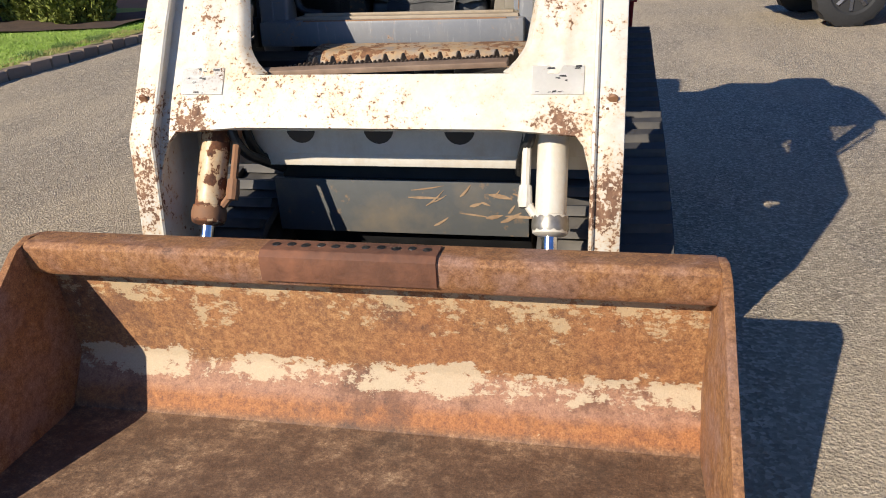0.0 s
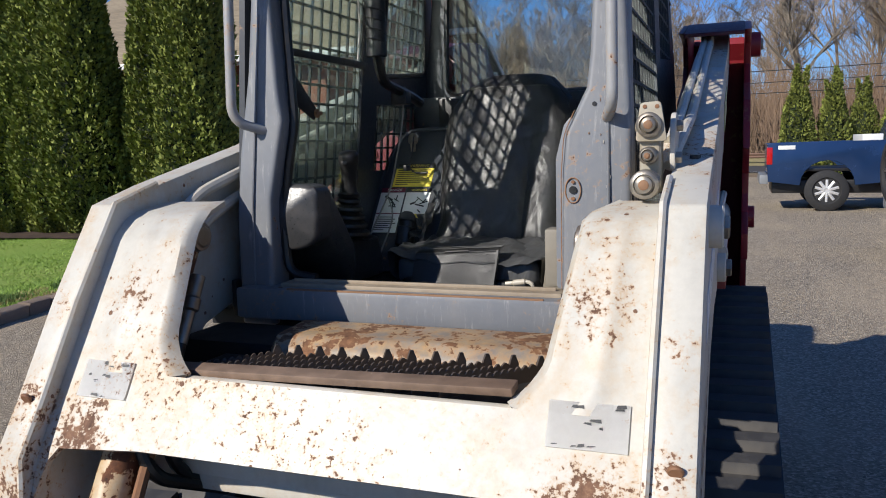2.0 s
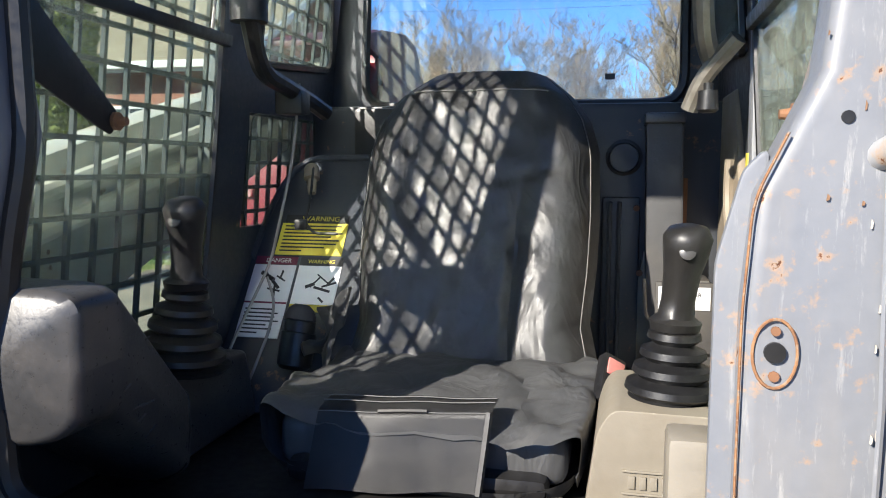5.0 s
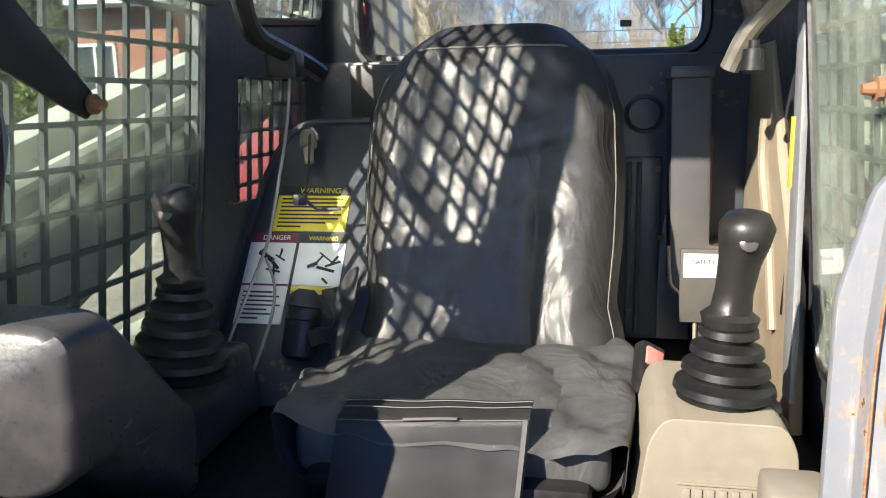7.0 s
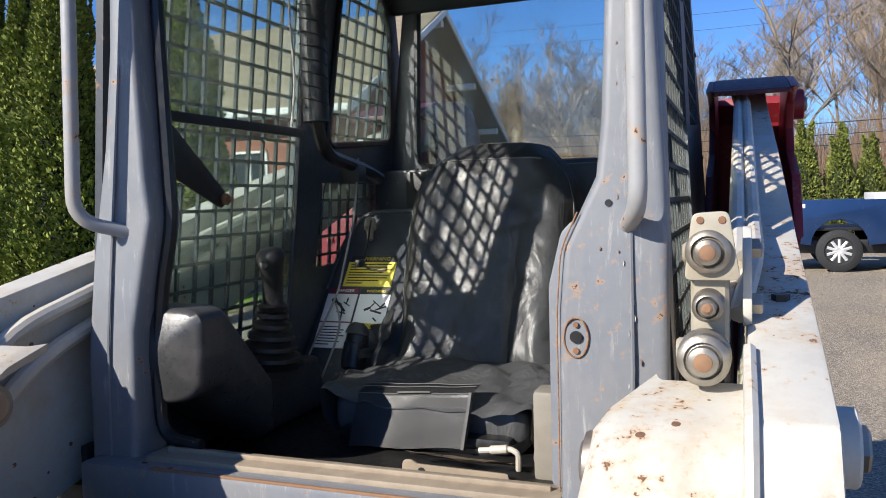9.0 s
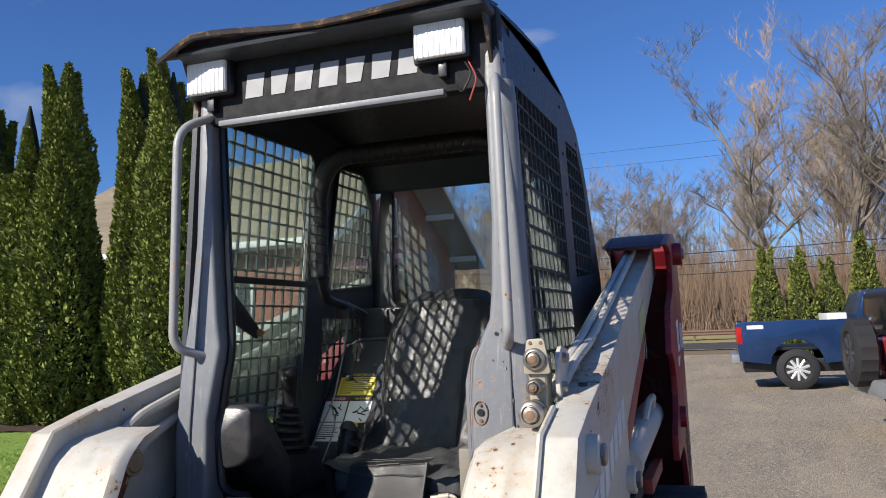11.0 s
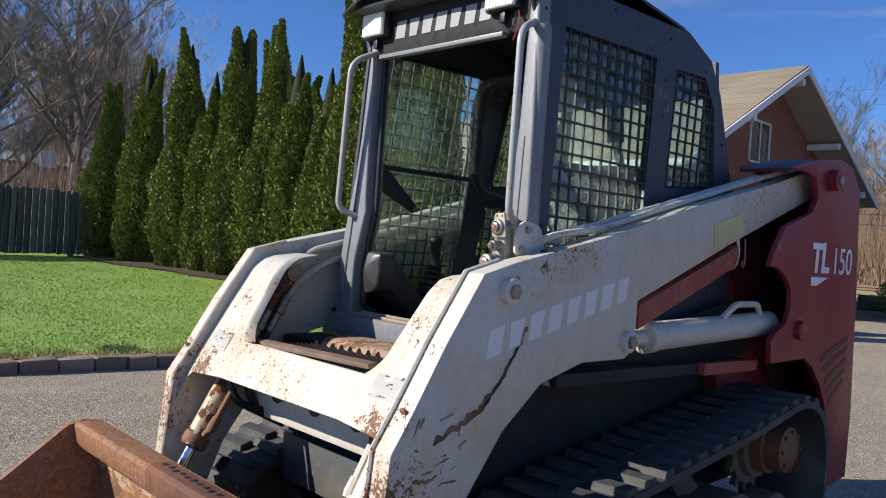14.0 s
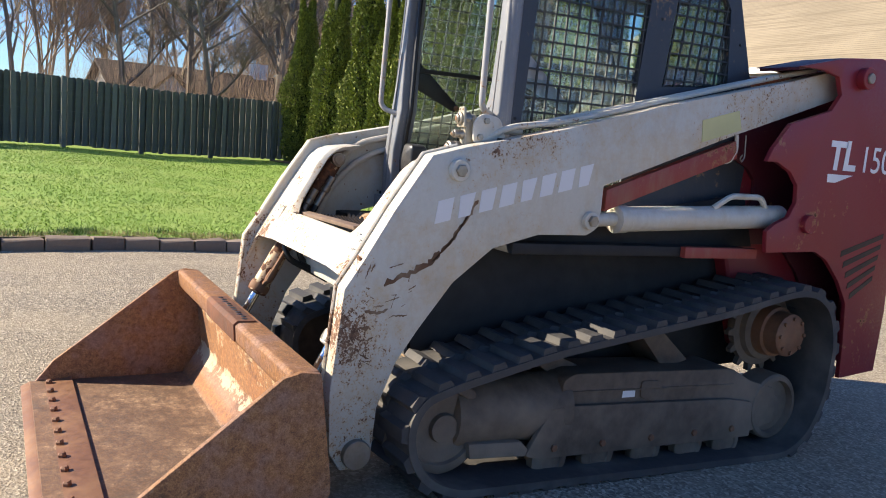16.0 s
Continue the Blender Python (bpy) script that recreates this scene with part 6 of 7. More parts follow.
post = [o for o in LOADER.children if o.name.startswith("cab_post")][-1]
part("bolt_hole", lathe((0.371, -0.0025, 1.29), (0.371, 0.2, 1.29), [(0, 0.0088), (0.003, 0.0088)], 16), M_BLACK, post)
part("hole_rust", tube([(0.371 + 0.0175 * math.cos(g), -0.0012, 1.289 + 0.029 * math.sin(g)) for g in [q * math.pi / 12 for q in range(25)]], 0.0014, 0, 6), M_RUSTSTAIN, post)
part("bolt_hole", lathe((0.419, 0.0065, 1.482), (0.419, 0.2, 1.482), [(0, 0.0052), (0.006, 0.0052)], 12), M_BLACK, post)
for z, w in ((1.308, 0.004), (1.270, 0.0045)):
    part("screw_hole", lathe((0.371, -0.0027, z), (0.371, 0.2, z), [(0, w), (0.003, w)], 8), M_RUSTY, post)
rc = random.Random(51)
for i in range(34):
    z = rc.uniform(0.99, 1.72)
    x = 0.450 + rc.gauss(0, 0.004) if i % 3 else rc.uniform(0.36, 0.49)
    w, h, y = rc.uniform(0.0004, 0.0012), rc.uniform(0.001, 0.005), -0.0062 + max(0, z - 1.2) * 0.05
    bm = prism([(x - w, z - h), (x + w * 0.6, z - h * 0.8), (x + w, z + h * 0.4), (x - w * 0.3, z + h)], y - 0.0012, y + 0.002, "y", 0)
    part("paint_chip", bm, M_GRIPTAN if i % 3 else M_RUSTRING, post, smooth=0)
part("post_column", lathe((0.478, 0.035, 1.0), (0.448, 0.075, 2.16), [(0, 0.030), (0.02, 0.034), (1.10, 0.034), (1.14, 0.030)], 20), M_GREY, LOADER, "blue-grey rounded outer cab column")
part("door_seal", tube([(-0.33, 0.045, 1.056), (-0.415, 0.045, 1.066), (-0.425, 0.05, 1.20), (-0.402, 0.05, 1.36), (-0.380, 0.055, 1.46), (-0.400, 0.07, 1.75), (-0.425, 0.09, 2.15)], 0.0125, 0.05, 8), M_BLACK, LOADER, "black rubber door seal")
part("edge_rust", tube([(0.344, -0.002, 1.06), (0.344, -0.002, 1.32), (0.350, 0.002, 1.415), (0.375, 0.004, 1.47)], 0.0012, 0.02, 6), M_RUSTSTAIN, post)
part("post_flange", prism(rounded([(0.325, 1.055), (0.325, 1.36), (0.345, 1.44), (0.365, 1.46), (0.375, 1.05)], 0.008, 2), 0.028, 0.040, "y", 0.003), M_GREY, LOADER)
part("latch_cover", box(0.292, 0.345, 0.045, 0.10, 1.055, 1.195, 0.008), M_TAN, LOADER)
SIDE = [(0.02, 0.95), (0.03, 1.42), (0.06, 2.30), (0.60, 2.40), (1.05, 2.345), (1.25, 2.26), (1.34, 2.12), (1.46, 1.70), (1.46, 1.30), (1.40, 0.95)]
W1 = rounded([(0.085, 1.10), (0.195, 2.165), (0.80, 2.18), (0.705, 1.45), (0.66, 1.10)], 0.04)
W2 = rounded([(0.875, 1.655), (0.955, 2.165), (1.20, 2.175), (1.28, 2.05), (1.295, 1.69)], 0.04)

W3 = rounded([(0.83, 1.315), (0.86, 1.555), (1.30, 1.555), (1.30, 1.315)], 0.03)
W1L = rounded([(0.05, 1.10), (0.085, 2.165), (0.755, 2.18), (0.70, 1.45), (0.66, 1.10)], 0.04)


def grid_bars(outline, x, pitch_y, pitch_z, r, lean):
    """Steel mesh clipped to an opening."""
    vs = [Vector(p) for p in outline]

    def span(p, d):
        ts = []
        for a, b in zip(vs, vs[1:] + vs[:1]):
            e = b - a
            den = d.x * e.y - d.y * e.x
            if abs(den) > 1e-9:
                t = ((a.x - p.x) * e.y - (a.y - p.y) * e.x) / den
                u = ((a.x - p.x) * d.y - (a.y - p.y) * d.x) / den
                if 0 <= u < 1:
                    ts.append(t)
        return (min(ts), max(ts)) if len(ts) > 1 else None
    out = []
    ys, zs = [p.x for p in vs], [p.y for p in vs]
    z = min(zs) + pitch_z * 0.6
    while z < max(zs):
        s = span(Vector((0, z)), Vector((1, 0)))
        if s:
            out.append(((x, s[0], z), (x, s[1], z)))
        z += pitch_z
    d = Vector((lean, 1)).normalized()
    y = min(ys) - 0.3
    while y < max(ys):
        s = span(Vector((y, min(zs))), d)
        if s:
            a, b = Vector((y, min(zs))) + d * s[0], Vector((y, min(zs))) + d * s[1]
            out.append(((x, a.x, a.y), (x, b.x, b.y)))
        y += pitch_y
    return out


for s in (-1, 1):
    XW = 0.500 if s > 0 else 0.545
    x0, x1 = s * (XW - 0.010), s * (XW + 0.007)
    w1 = W1 if s > 0 else W1L
    f0, f1 = (0.085, 0.195) if s > 0 else (0.05, 0.085)
    (yt, zt), (yb, zb) = (0.80, 2.18) if s > 0 else (0.755, 2.18), (0.705, 1.45) if s > 0 else (0.70, 1.45)
    panels = [
        [(0.02, 0.95), (0.03, 1.42), (0.05, 2.30), (f1, 2.30), (f1, 2.165), (f0, 1.10), (f0 - 0.01, 0.95)],
        [(f1, 2.165), (f1, 2.325), (0.60, 2.40), (1.05, 2.345), (1.25, 2.26), (1.34, 2.12), (1.28, 2.05), (1.20, 2.175), (0.955, 2.165), (yt, zt)],
        [(yt, zt), (0.955, 2.165), (0.875, 1.655), (0.86, 1.555), (0.83, 1.315), (0.80, 1.1), (0.66, 1.10), (yb, zb)],
        [(0.875, 1.655), (1.295, 1.69), (1.30, 1.555), (0.86, 1.555)],
        [(1.295, 1.69), (1.28, 2.05), (1.34, 2.12), (1.46, 1.70), (1.46, 1.30), (1.40, 0.95), (1.30, 0.95), (1.30, 1.315), (1.30, 1.555)],
        [(0.83, 1.315), (1.30, 1.315), (1.30, 0.95), (0.78, 0.95), (0.80, 1.1)],
        [(f0 - 0.01, 0.95), (f0, 1.10), (0.66, 1.10), (0.80, 1.10), (0.78, 0.95)],
    ]
    if s > 0:
        panels.append([(0.86, 1.555), (1.30, 1.555), (1.30, 1.315), (0.83, 1.315)])
    bm = merge(*[prism(p, x0, x1, "x", 0) for p in panels])
    sp = part("side_panel", bm, M_DARKGREY, LOADER, "dark blue-grey cab side panel")
    for outline, py, pz, lean in ((w1, 0.060, 0.058, 0.075), (W2, 0.062, 0.058, 0.16)) + (((W3, 0.055, 0.052, 0.02),) if s < 0 else ()):
        for a, b in grid_bars(outline, s * XW, py, pz, 0.004, lean):
            part("mesh_bar", tube([a, b], 0.0054, 0, 4), M_GRID, sp)
        pane = part("pane", prism(outline, s * (XW - 0.019), s * (XW - 0.015), "x", 0), M_SIDEGLASS, sp, "tinted side glass", smooth=0)
        pane.visible_shadow = False
    part("window_rail", prism([(0.12, 1.668), (0.12, 1.690), (0.735, 1.690), (0.73, 1.668)], s * (XW - 0.034), s * (XW - 0.022), "x", 0.002), M_BLACK, sp)
    part("gasket", tube([(s * (XW - 0.016), y, z) for y, z in w1 + w1[:1]], 0.009, 0, 6), M_BLACK, sp)
    part("gasket", tube([(s * (XW - 0.016), y, z) for y, z in W2 + W2[:1]], 0.009, 0, 6), M_BLACK, sp)
    for y, z in ((0.08, 2.2), (0.085, 1.8), (0.09, 1.45), (0.87, 2.1), (0.85, 1.95), (0.5, 2.30), (0.9, 2.28), (1.2, 2.2), (1.36, 1.9), (1.4, 1.6)):
        part("rivet", lathe((s * (XW + 0.006), y, z), (s * (XW + 0.1), y, z), [(0, 0.008), (0.004, 0.007), (0.006, 0.003)], 8), M_BLACK, sp)
    # the walls of the cab lean inwards
    for ob in (sp, *sp.children):
        for v in ob.data.vertices:
            v.co.x -= s * 0.055 * (v.co.z - 1.2)
# roof
ROOF = [(-0.06, 2.31), (-0.03, 2.345), (0.30, 2.385), (0.60, 2.41), (1.02, 2.36), (1.24, 2.28), (1.35, 2.12), (1.31, 2.10), (1.21, 2.24), (1.0, 2.32), (0.6, 2.37), (0.0, 2.30)]
part("roof", prism(ROOF, -0.492, 0.446, "x", 0.02, 3), M_DARKGREY, LOADER, "dark grey cab roof")
HEAD = part("front_header", box(-0.46, 0.45, 0.045, 0.10, 2.125, 2.34, 0.01), M_HEADER, LOADER, "black front header")
part("header_edge", box(-0.40, 0.30, 0.03, 0.06, 2.115, 2.132, 0.003), M_GREY, HEAD)
mark_blocks(0.0445, (-0.315, 2.19), (0.245, 2.19), 0.07, 7, M_MARKDIM, HEAD, "y")
part("roof_liner", prism([(0.09, 2.27), (0.10, 2.32), (0.6, 2.365), (1.0, 2.315), (1.2, 2.235), (1.19, 2.20), (1.0, 2.27), (0.6, 2.32)], -0.48, 0.44, "x", 0.004), M_BLACK, LOADER)


def visor(u, v):
    x = -0.535 + 0.97 * u
    droop = 0.05 * max(0, 0.12 - u) / 0.12
    y = -0.062 + 0.187 * v
    z = 2.345 + 0.030 * v - droop * (1 - v) + 0.012 * (1 - v) * math.sin(u * 7 + 0.5) - 0.02 * (1 - v) * (u > 0.97)
    return (x, y - 0.008 * math.sin(u * 11), z)


part("roof_visor", thick(sheet(visor, 40, 6), 0.008), M_RUSTVISOR, LOADER, "bent rusty roof visor")
part("visor_lip", tube([(x, y - 0.004, z - 0.006) for x, y, z in (visor(i / 30, 0) for i in range(31))], 0.010, 0, 6), M_RUSTVISOR, LOADER)
for x in (-0.49, 0.425):
    part("visor_cheek", prism([(-0.03, 2.34), (0.10, 2.37), (0.10, 2.15), (0.06, 2.15)], x, x + 0.01, "x", 0.002), M_RUSTVISOR, LOADER)
# rear wall with window
RW = rounded([(-0.42, 1.60), (-0.40, 2.24), (0.38, 2.24), (0.39, 1.60)], 0.06)
RO = [(-0.455, 0.95), (-0.455, 2.32), (0.455, 2.32), (0.455, 0.95)]
RI = rounded([(-0.42, 1.60), (-0.40, 2.22), (0.38, 2.22), (0.39, 1.60)], 0.07)
RQ = []
for x, z in RI:
    dx, dz = x + 0.02, z - 1.62
    k = max(abs(dx) / 0.515, abs(dz) / (0.66 if dz > 0 else 0.66))
    zo = 1.62 + dz / k
    RQ.append((-0.02 + dx / k * (1 - 0.11 * (zo - 1.2)), zo))
part("rear_wall", ring(RQ, RI, 1.34, 1.37, "y"), M_DARKGREY, LOADER)
rg = part("rear_glass", prism(RI, 1.352, 1.356, "y", 0), M_GLASS, LOADER, "clear rear window", smooth=0)
rg.visible_shadow = False
part("rear_gasket", tube([(x, 1.336, z) for x, z in RI + RI[:1]], 0.012, 0, 6), M_BLACK, LOADER)
part("glass_stamp", box(0.20, 0.225, 1.349, 1.3505, 1.66, 1.675, 0), M_BLACK, LOADER)
part("cab_floor", box(-0.535, 0.49, 0.03, 1.34, 0.94, 0.962, 0.002), M_BLACK, LOADER)
# work lamps, one bent inwards
for x0, x1 in ((-0.485, -0.353), (0.232, 0.373)):
    lp = part("work_lamp", box(x0 - 0.010, x1 + 0.010, 0.012, 0.045, 2.200, 2.312, 0.012), M_BLACK, LOADER)
    part("lens", box(x0, x1, -0.004, 0.014, 2.208, 2.304, 0.008, 3), M_LENS, lp, "ribbed clear lamp lens")
    for i in range(9):
        xx = x0 + (x1 - x0) * (i + 0.5) / 9
        part("rib", box(xx - 0.003, xx + 0.003, -0.0052, -0.003, 2.21, 2.298, 0.001), M_LENS, lp)
    part("lamp_bracket", box((x0 + x1) / 2 - 0.012, (x0 + x1) / 2 + 0.012, 0.02, 0.05, 2.16, 2.20, 0.003), M_BLACK, lp)
# loose lamp wires
part("lamp_wire", tube([(0.36, 0.03, 2.20), (0.39, 0.0, 2.15), (0.36, 0.0, 2.10), (0.34, 0.02, 2.13)], 0.003, 0.02, 6), M_BLACK, LOADER)
part("lamp_wire", tube([(0.37, 0.03, 2.20), (0.40, 0.01, 2.14), (0.38, 0.0, 2.08)], 0.0025, 0.02, 6), M_TAILRED2, LOADER)
# grab handles
for s in (-1, 1):
    o = 0.0 if s > 0 else 0.03
    h = [(s * 0.445, 0.015, 1.45), (s * (0.468 + o), -0.058, 1.475), (s * (0.462 + o * 0.6), -0.05, 2.10), (s * 0.435, 0.05, 2.15)]
    part("grab_handle", tube(h, 0.0128, 0.06, 12), M_HANDLE, LOADER, "worn grey grab handle")

# ---- inside the cab ----
CX = -0.045
SEAT = part("seat_base", box(CX - 0.20, CX + 0.20, 0.40, 0.95, 0.963, 1.00, 0.02), M_BLACK, LOADER, "black suspension seat in a vinyl cover")


def fold(x, z, seed):
    """Loose wrinkles of a vinyl cover."""
    a = noise.noise((x * 6, z * 3.5, seed))
    b = 1 - abs(noise.noise((x * 9 + z * 5, z * 5 - x * 2, seed + 3))) * 2
    c = 1 - abs(noise.noise((x * 17 - z * 9, z * 13 + x * 6, seed + 8))) * 2
    return 0.012 * a - 0.009 * b - 0.0045 * c


HALF = [(0.0, 0.262), (0.08, 0.252), (0.17, 0.238), (0.35, 0.248), (0.52, 0.251), (0.73, 0.246), (0.84, 0.226), (0.91, 0.196), (0.96, 0.163), (1.0, 0.136)]


def half_width(v):
    for (v0, w0), (v1, w1) in zip(HALF, HALF[1:]):
        if v <= v1:
            return w0 + (w1 - w0) * (v - v0) / (v1 - v0)
    return HALF[-1][1]


def seat_back(u, v):
    a = (u - 0.5) * 2
    x = CX + a * half_width(v)
    z = 1.035 + 0.612 * v - 0.012 * a ** 4 * v
    y = 0.748 + 0.230 * v + 0.085 * abs(a) ** 7 + 0.05 * max(0, v - 0.93) / 0.07
    # side bolsters, the sewn centre panel and the crease beside it
    y -= 0.022 * math.exp(-((abs(a) - 0.72) / 0.2) ** 2) * min(1, (1.02 - v) * 4)
    y += 0.016 * math.exp(-((a - 0.37) / 0.05) ** 2) * max(0, min(1, (0.66 - v) * 4))
    y -= 0.020 * math.exp(-((v - 0.02) / 0.09) ** 2)
    y += 0.010 * math.exp(-((v - 0.60 - 0.10 * a) / 0.018) ** 2) * max(0, 1 - abs(a - 0.45) / 0.3)
    return (x, y + fold(x, z, 1), z)


part("backrest", thick(sheet(seat_back, 72, 84), -0.09), M_VINYL, SEAT, "black vinyl covered backrest")
for u in (0.035, 0.965):
    part("seam", tube([Vector(seat_back(u, i / 24)) + Vector((0.0, -0.003, 0)) for i in range(25)], 0.0016, 0, 6), M_DUSTY, SEAT)
part("top_seam", tube([Vector(seat_back(0.12 + 0.76 * i / 20, 0.925)) + Vector((0, -0.002, 0)) for i in range(21)], 0.0016, 0, 5), M_THREAD, SEAT)


def seat_cushion(u, v):
    """A puffy pillow: u runs round the section, v from front to back."""
    g = 2 * math.pi * u
    c, q = math.cos(g), math.sin(g)
    e = 0.55
    x = CX + 0.006 + 0.262 * math.copysign(abs(c) ** e, c) * (0.94 + 0.06 * math.sin(math.pi * v))
    h = (0.040 if q > 0 else 0.125 - 0.06 * v) * math.copysign(abs(q) ** 0.7, q) * min(1, (0.12 + v) * 5) * min(1, (1.1 - v) * 6)
    y = 0.405 + 0.42 * v
    z = 1.050 + 0.012 * v + h + 0.020 * max(0, abs(c) - 0.72) * 4 * (q > -0.2)
    f = fold(x, y, 7) * 1.5
    return (x + f * 0.6 * c, y + f * 0.4 * (v < 0.2), z + f * (q > -0.3))


part("cushion", sheet(seat_cushion, 84, 48), M_VINYL, SEAT, "black vinyl covered cushion")
part("cushion_skirt", box(CX - 0.225, CX + 0.225, 0.43, 0.72, 0.975, 1.06, 0.03, 4), M_VINYL, SEAT)


def wing(s):
    """A loose gathered corner of the cover beside the backrest."""
    def fn(u, v):
        x = CX + s * (0.225 + 0.055 * u + 0.02 * math.sin(v * 9) * u)
        y = 0.79 - 0.13 * v + 0.03 * u + 0.016 * math.sin(u * 9 + v * 4)
        z = 1.20 - 0.115 * v - 0.03 * u * (1 - v) + 0.010 * math.sin(v * 11 + u * 5)
        return (x, y, z)
    part("cover_corner", thick(sheet(fn, 14, 16), 0.012), M_VINYL, SEAT)


wing(-1)


def flap(u, v):
    x = -0.190 + 0.265 * u
    if v < 0.22:
        y, z = 0.462 - 0.050 * v / 0.22, 1.098 - 0.008 * v / 0.22 - 0.012 * (1 - u)
    else:
        k = (v - 0.22) / 0.78
        y, z = 0.412 - 0.038 * k, 1.090 - 0.012 * (1 - u) - 0.110 * k
    return (x - 0.012 * v, y - 0.006 * math.sin(u * 5 + 0.6) * v, z + 0.004 * noise.noise((u * 3, v * 3, 5)))


part("front_flap", thick(sheet(flap, 20, 20), 0.005), M_FLAP, SEAT, "loose vinyl pocket flap")
part("flap_braid", tube([Vector(flap(0.985, 0.22 + 0.78 * i / 10)) + Vector((0, -0.004, 0)) for i in range(11)], 0.0055, 0, 5), M_DUSTY, SEAT)
for dv in (0.05, 0.12, 0.26):
    part("stitching", tube([Vector(flap(i / 20, dv)) + Vector((0, -0.001, 0.0042)) for i in range(21)], 0.0008, 0, 4), M_THREAD, SEAT)
part("hook_strip", tube([Vector(flap(0.36 + 0.28 * i / 10, 0.225)) + Vector((0, -0.004, 0.002)) for i in range(11)], 0.0028, 0, 5), M_DUSTY, SEAT)
# suspension and release handle under the seat
for x0, x1, y, z, h, tip in ((-0.030, 0.190, 0.282, 0.995, 0.012, 0.003), (-0.022, 0.196, 0.288, 0.991, 0.010, 0.002), (-0.010, 0.200, 0.300, 0.989, 0.008, 0.002)):
    bm = sheet(lambda u, v: (x0 + (x1 - x0) * u, y + 0.024 * v + 0.004 * math.sin(u * 7 + z * 90), z + tip * (1 - 2 * u) - h * v * v + 0.003 * noise.noise((u * 6, v * 2, z * 40))), 24, 6)
    part("suspension_fold", thick(bm, 0.004), M_SILL, SEAT, "dusty folded seat suspension cover")
bracket = rounded([(-0.036, 0.940), (-0.030, 0.985), (-0.012, 0.988), (0.000, 0.980), (0.185, 0.977), (0.190, 0.940)], 0.006, 2)
BRACKET = part("suspension_bracket", prism(bracket, 0.270, 0.276, "y", 0.002), M_SILL, SEAT, "dusty bent steel seat bracket")
for x, z, r in ((0.010, 0.966, 0.008), (0.080, 0.957, 0.006), (0.096, 0.955, 0.005)):
    part("bracket_hole", lathe((x, 0.2685, z), (x, 0.4, z), [(0, r), (0.003, r)], 12), M_BLACK, BRACKET)
part("bracket_bolt", lathe((0.140, 0.269, 0.957), (0.140, 0.1, 0.957), [(0, 0.008), (0.004, 0.008), (0.005, 0.004)], 6), M_RUSTY, BRACKET)
part("release_handle", tube([(0.129, 0.27, 1.018), (0.192, 0.27, 1.026), (0.206, 0.27, 1.018), (0.204, 0.275, 0.985)], 0.0055, 0.012, 8), M_GRIPTAN, SEAT, "grubby white release handle")
part("handle_grip", rod((0.150, 0.27, 1.0205), (0.187, 0.27, 1.0255), 0.0085, 12), M_GRIPTAN, SEAT)
# belt buckle
bk = part("belt_buckle", turned(box(-0.022, 0.022, -0.012, 0.012, -0.045, 0.045, 0.006), pose(0.2345, 0.615, 1.092, -38, 30, 25)), M_BLACK, SEAT)
part("release_button", turned(box(-0.016, 0.016, -0.016, -0.010, 0.005, 0.035, 0.003), pose(0.2345, 0.615, 1.092, -38, 30, 25)), M_REDBTN, bk, "red release button")


def lever(x, y, z0, tilt):
    boot = [(0, 0.080), (0.005, 0.082)]
    for i in range(5):
        r = 0.074 - i * 0.009
        boot += [(0.008 + i * 0.025, r - 0.010), (0.016 + i * 0.025, r), (0.025 + i * 0.025, r - 0.002), (0.030 + i * 0.025, r - 0.015)]
    boot += [(0.140, 0.030), (0.146, 0.024)]
    lv = part("control_lever", lathe((x, y, z0), (x + tilt * 0.1, y, z0 + 0.3), boot, 28), M_BLACK, LOADER, "black control lever with a bellows boot")
    q = Vector((x + tilt * 0.045, y, z0 + 0.128))
    pts = [q + Vector(p) for p in ((0, 0, 0), (0, 0, 0.012), (0.001, 0, 0.02), (0.003, -0.003, 0.045), (0.007, -0.008, 0.085), (0.010, -0.014, 0.110), (0.012, -0.019, 0.132), (0.012, -0.021, 0.146), (0.012, -0.022, 0.150))]
    part("grip", tube(pts, 0.03, 0, 18, radii=[0.034, 0.037, 0.026, 0.0235, 0.026, 0.031, 0.034, 0.026, 0.010]), M_BLACK, lv, smooth=60)
    c = pts[5] + Vector((0, -0.029, 0.004))
    part("thumb_button", lathe(c, c + Vector((0, -0.1, 0.03)), [(0, 0.011), (0.004, 0.011), (0.006, 0.007)], 14), M_CONSOLE, lv)


lever(-0.458, 0.47, 1.115, 0.35)
lever(0.320, 0.465, 1.086, 0.1)
# consoles
part("side_console", prism([(0.36, 0.963), (0.37, 1.10), (0.40, 1.12), (0.66, 1.10), (0.70, 0.963)], -0.525, -0.432, "x", 0.014, 3), M_CONSOLE, LOADER, "black side console")


def pod_shell(u, v):
    """Instrument arm: a rounded section that runs from low at the back to a blunt front end by the door."""
    g = 2 * math.pi * u
    c, q = math.cos(g), math.sin(g)
    k = min(1, max(0, (v - 0.02) / 0.70))
    end = (1 - max(0, (v - 0.93) / 0.07) ** 3) ** 0.4 if v > 0.93 else 1.0 if v > 0.0 else 0.0
    cx, cz = -0.446 + 0.018 * k, 1.050 + 0.168 * k
    hx, hz = (0.084 + 0.024 * k) * end, (0.080 + 0.010 * k) * end
    x, z = hx * math.copysign(abs(c) ** 0.24, c), hz * math.copysign(abs(q) ** 0.24, q)
    # the lower side is pulled in and the upper inner edge is chamfered
    x -= 0.05 * max(0, -q) * (c > 0) * end
    z -= 0.030 * max(0, c) * max(0, q) * (1 - 0.7 * k) * end
    return (cx + x, 0.345 - 0.31 * v, cz + z)


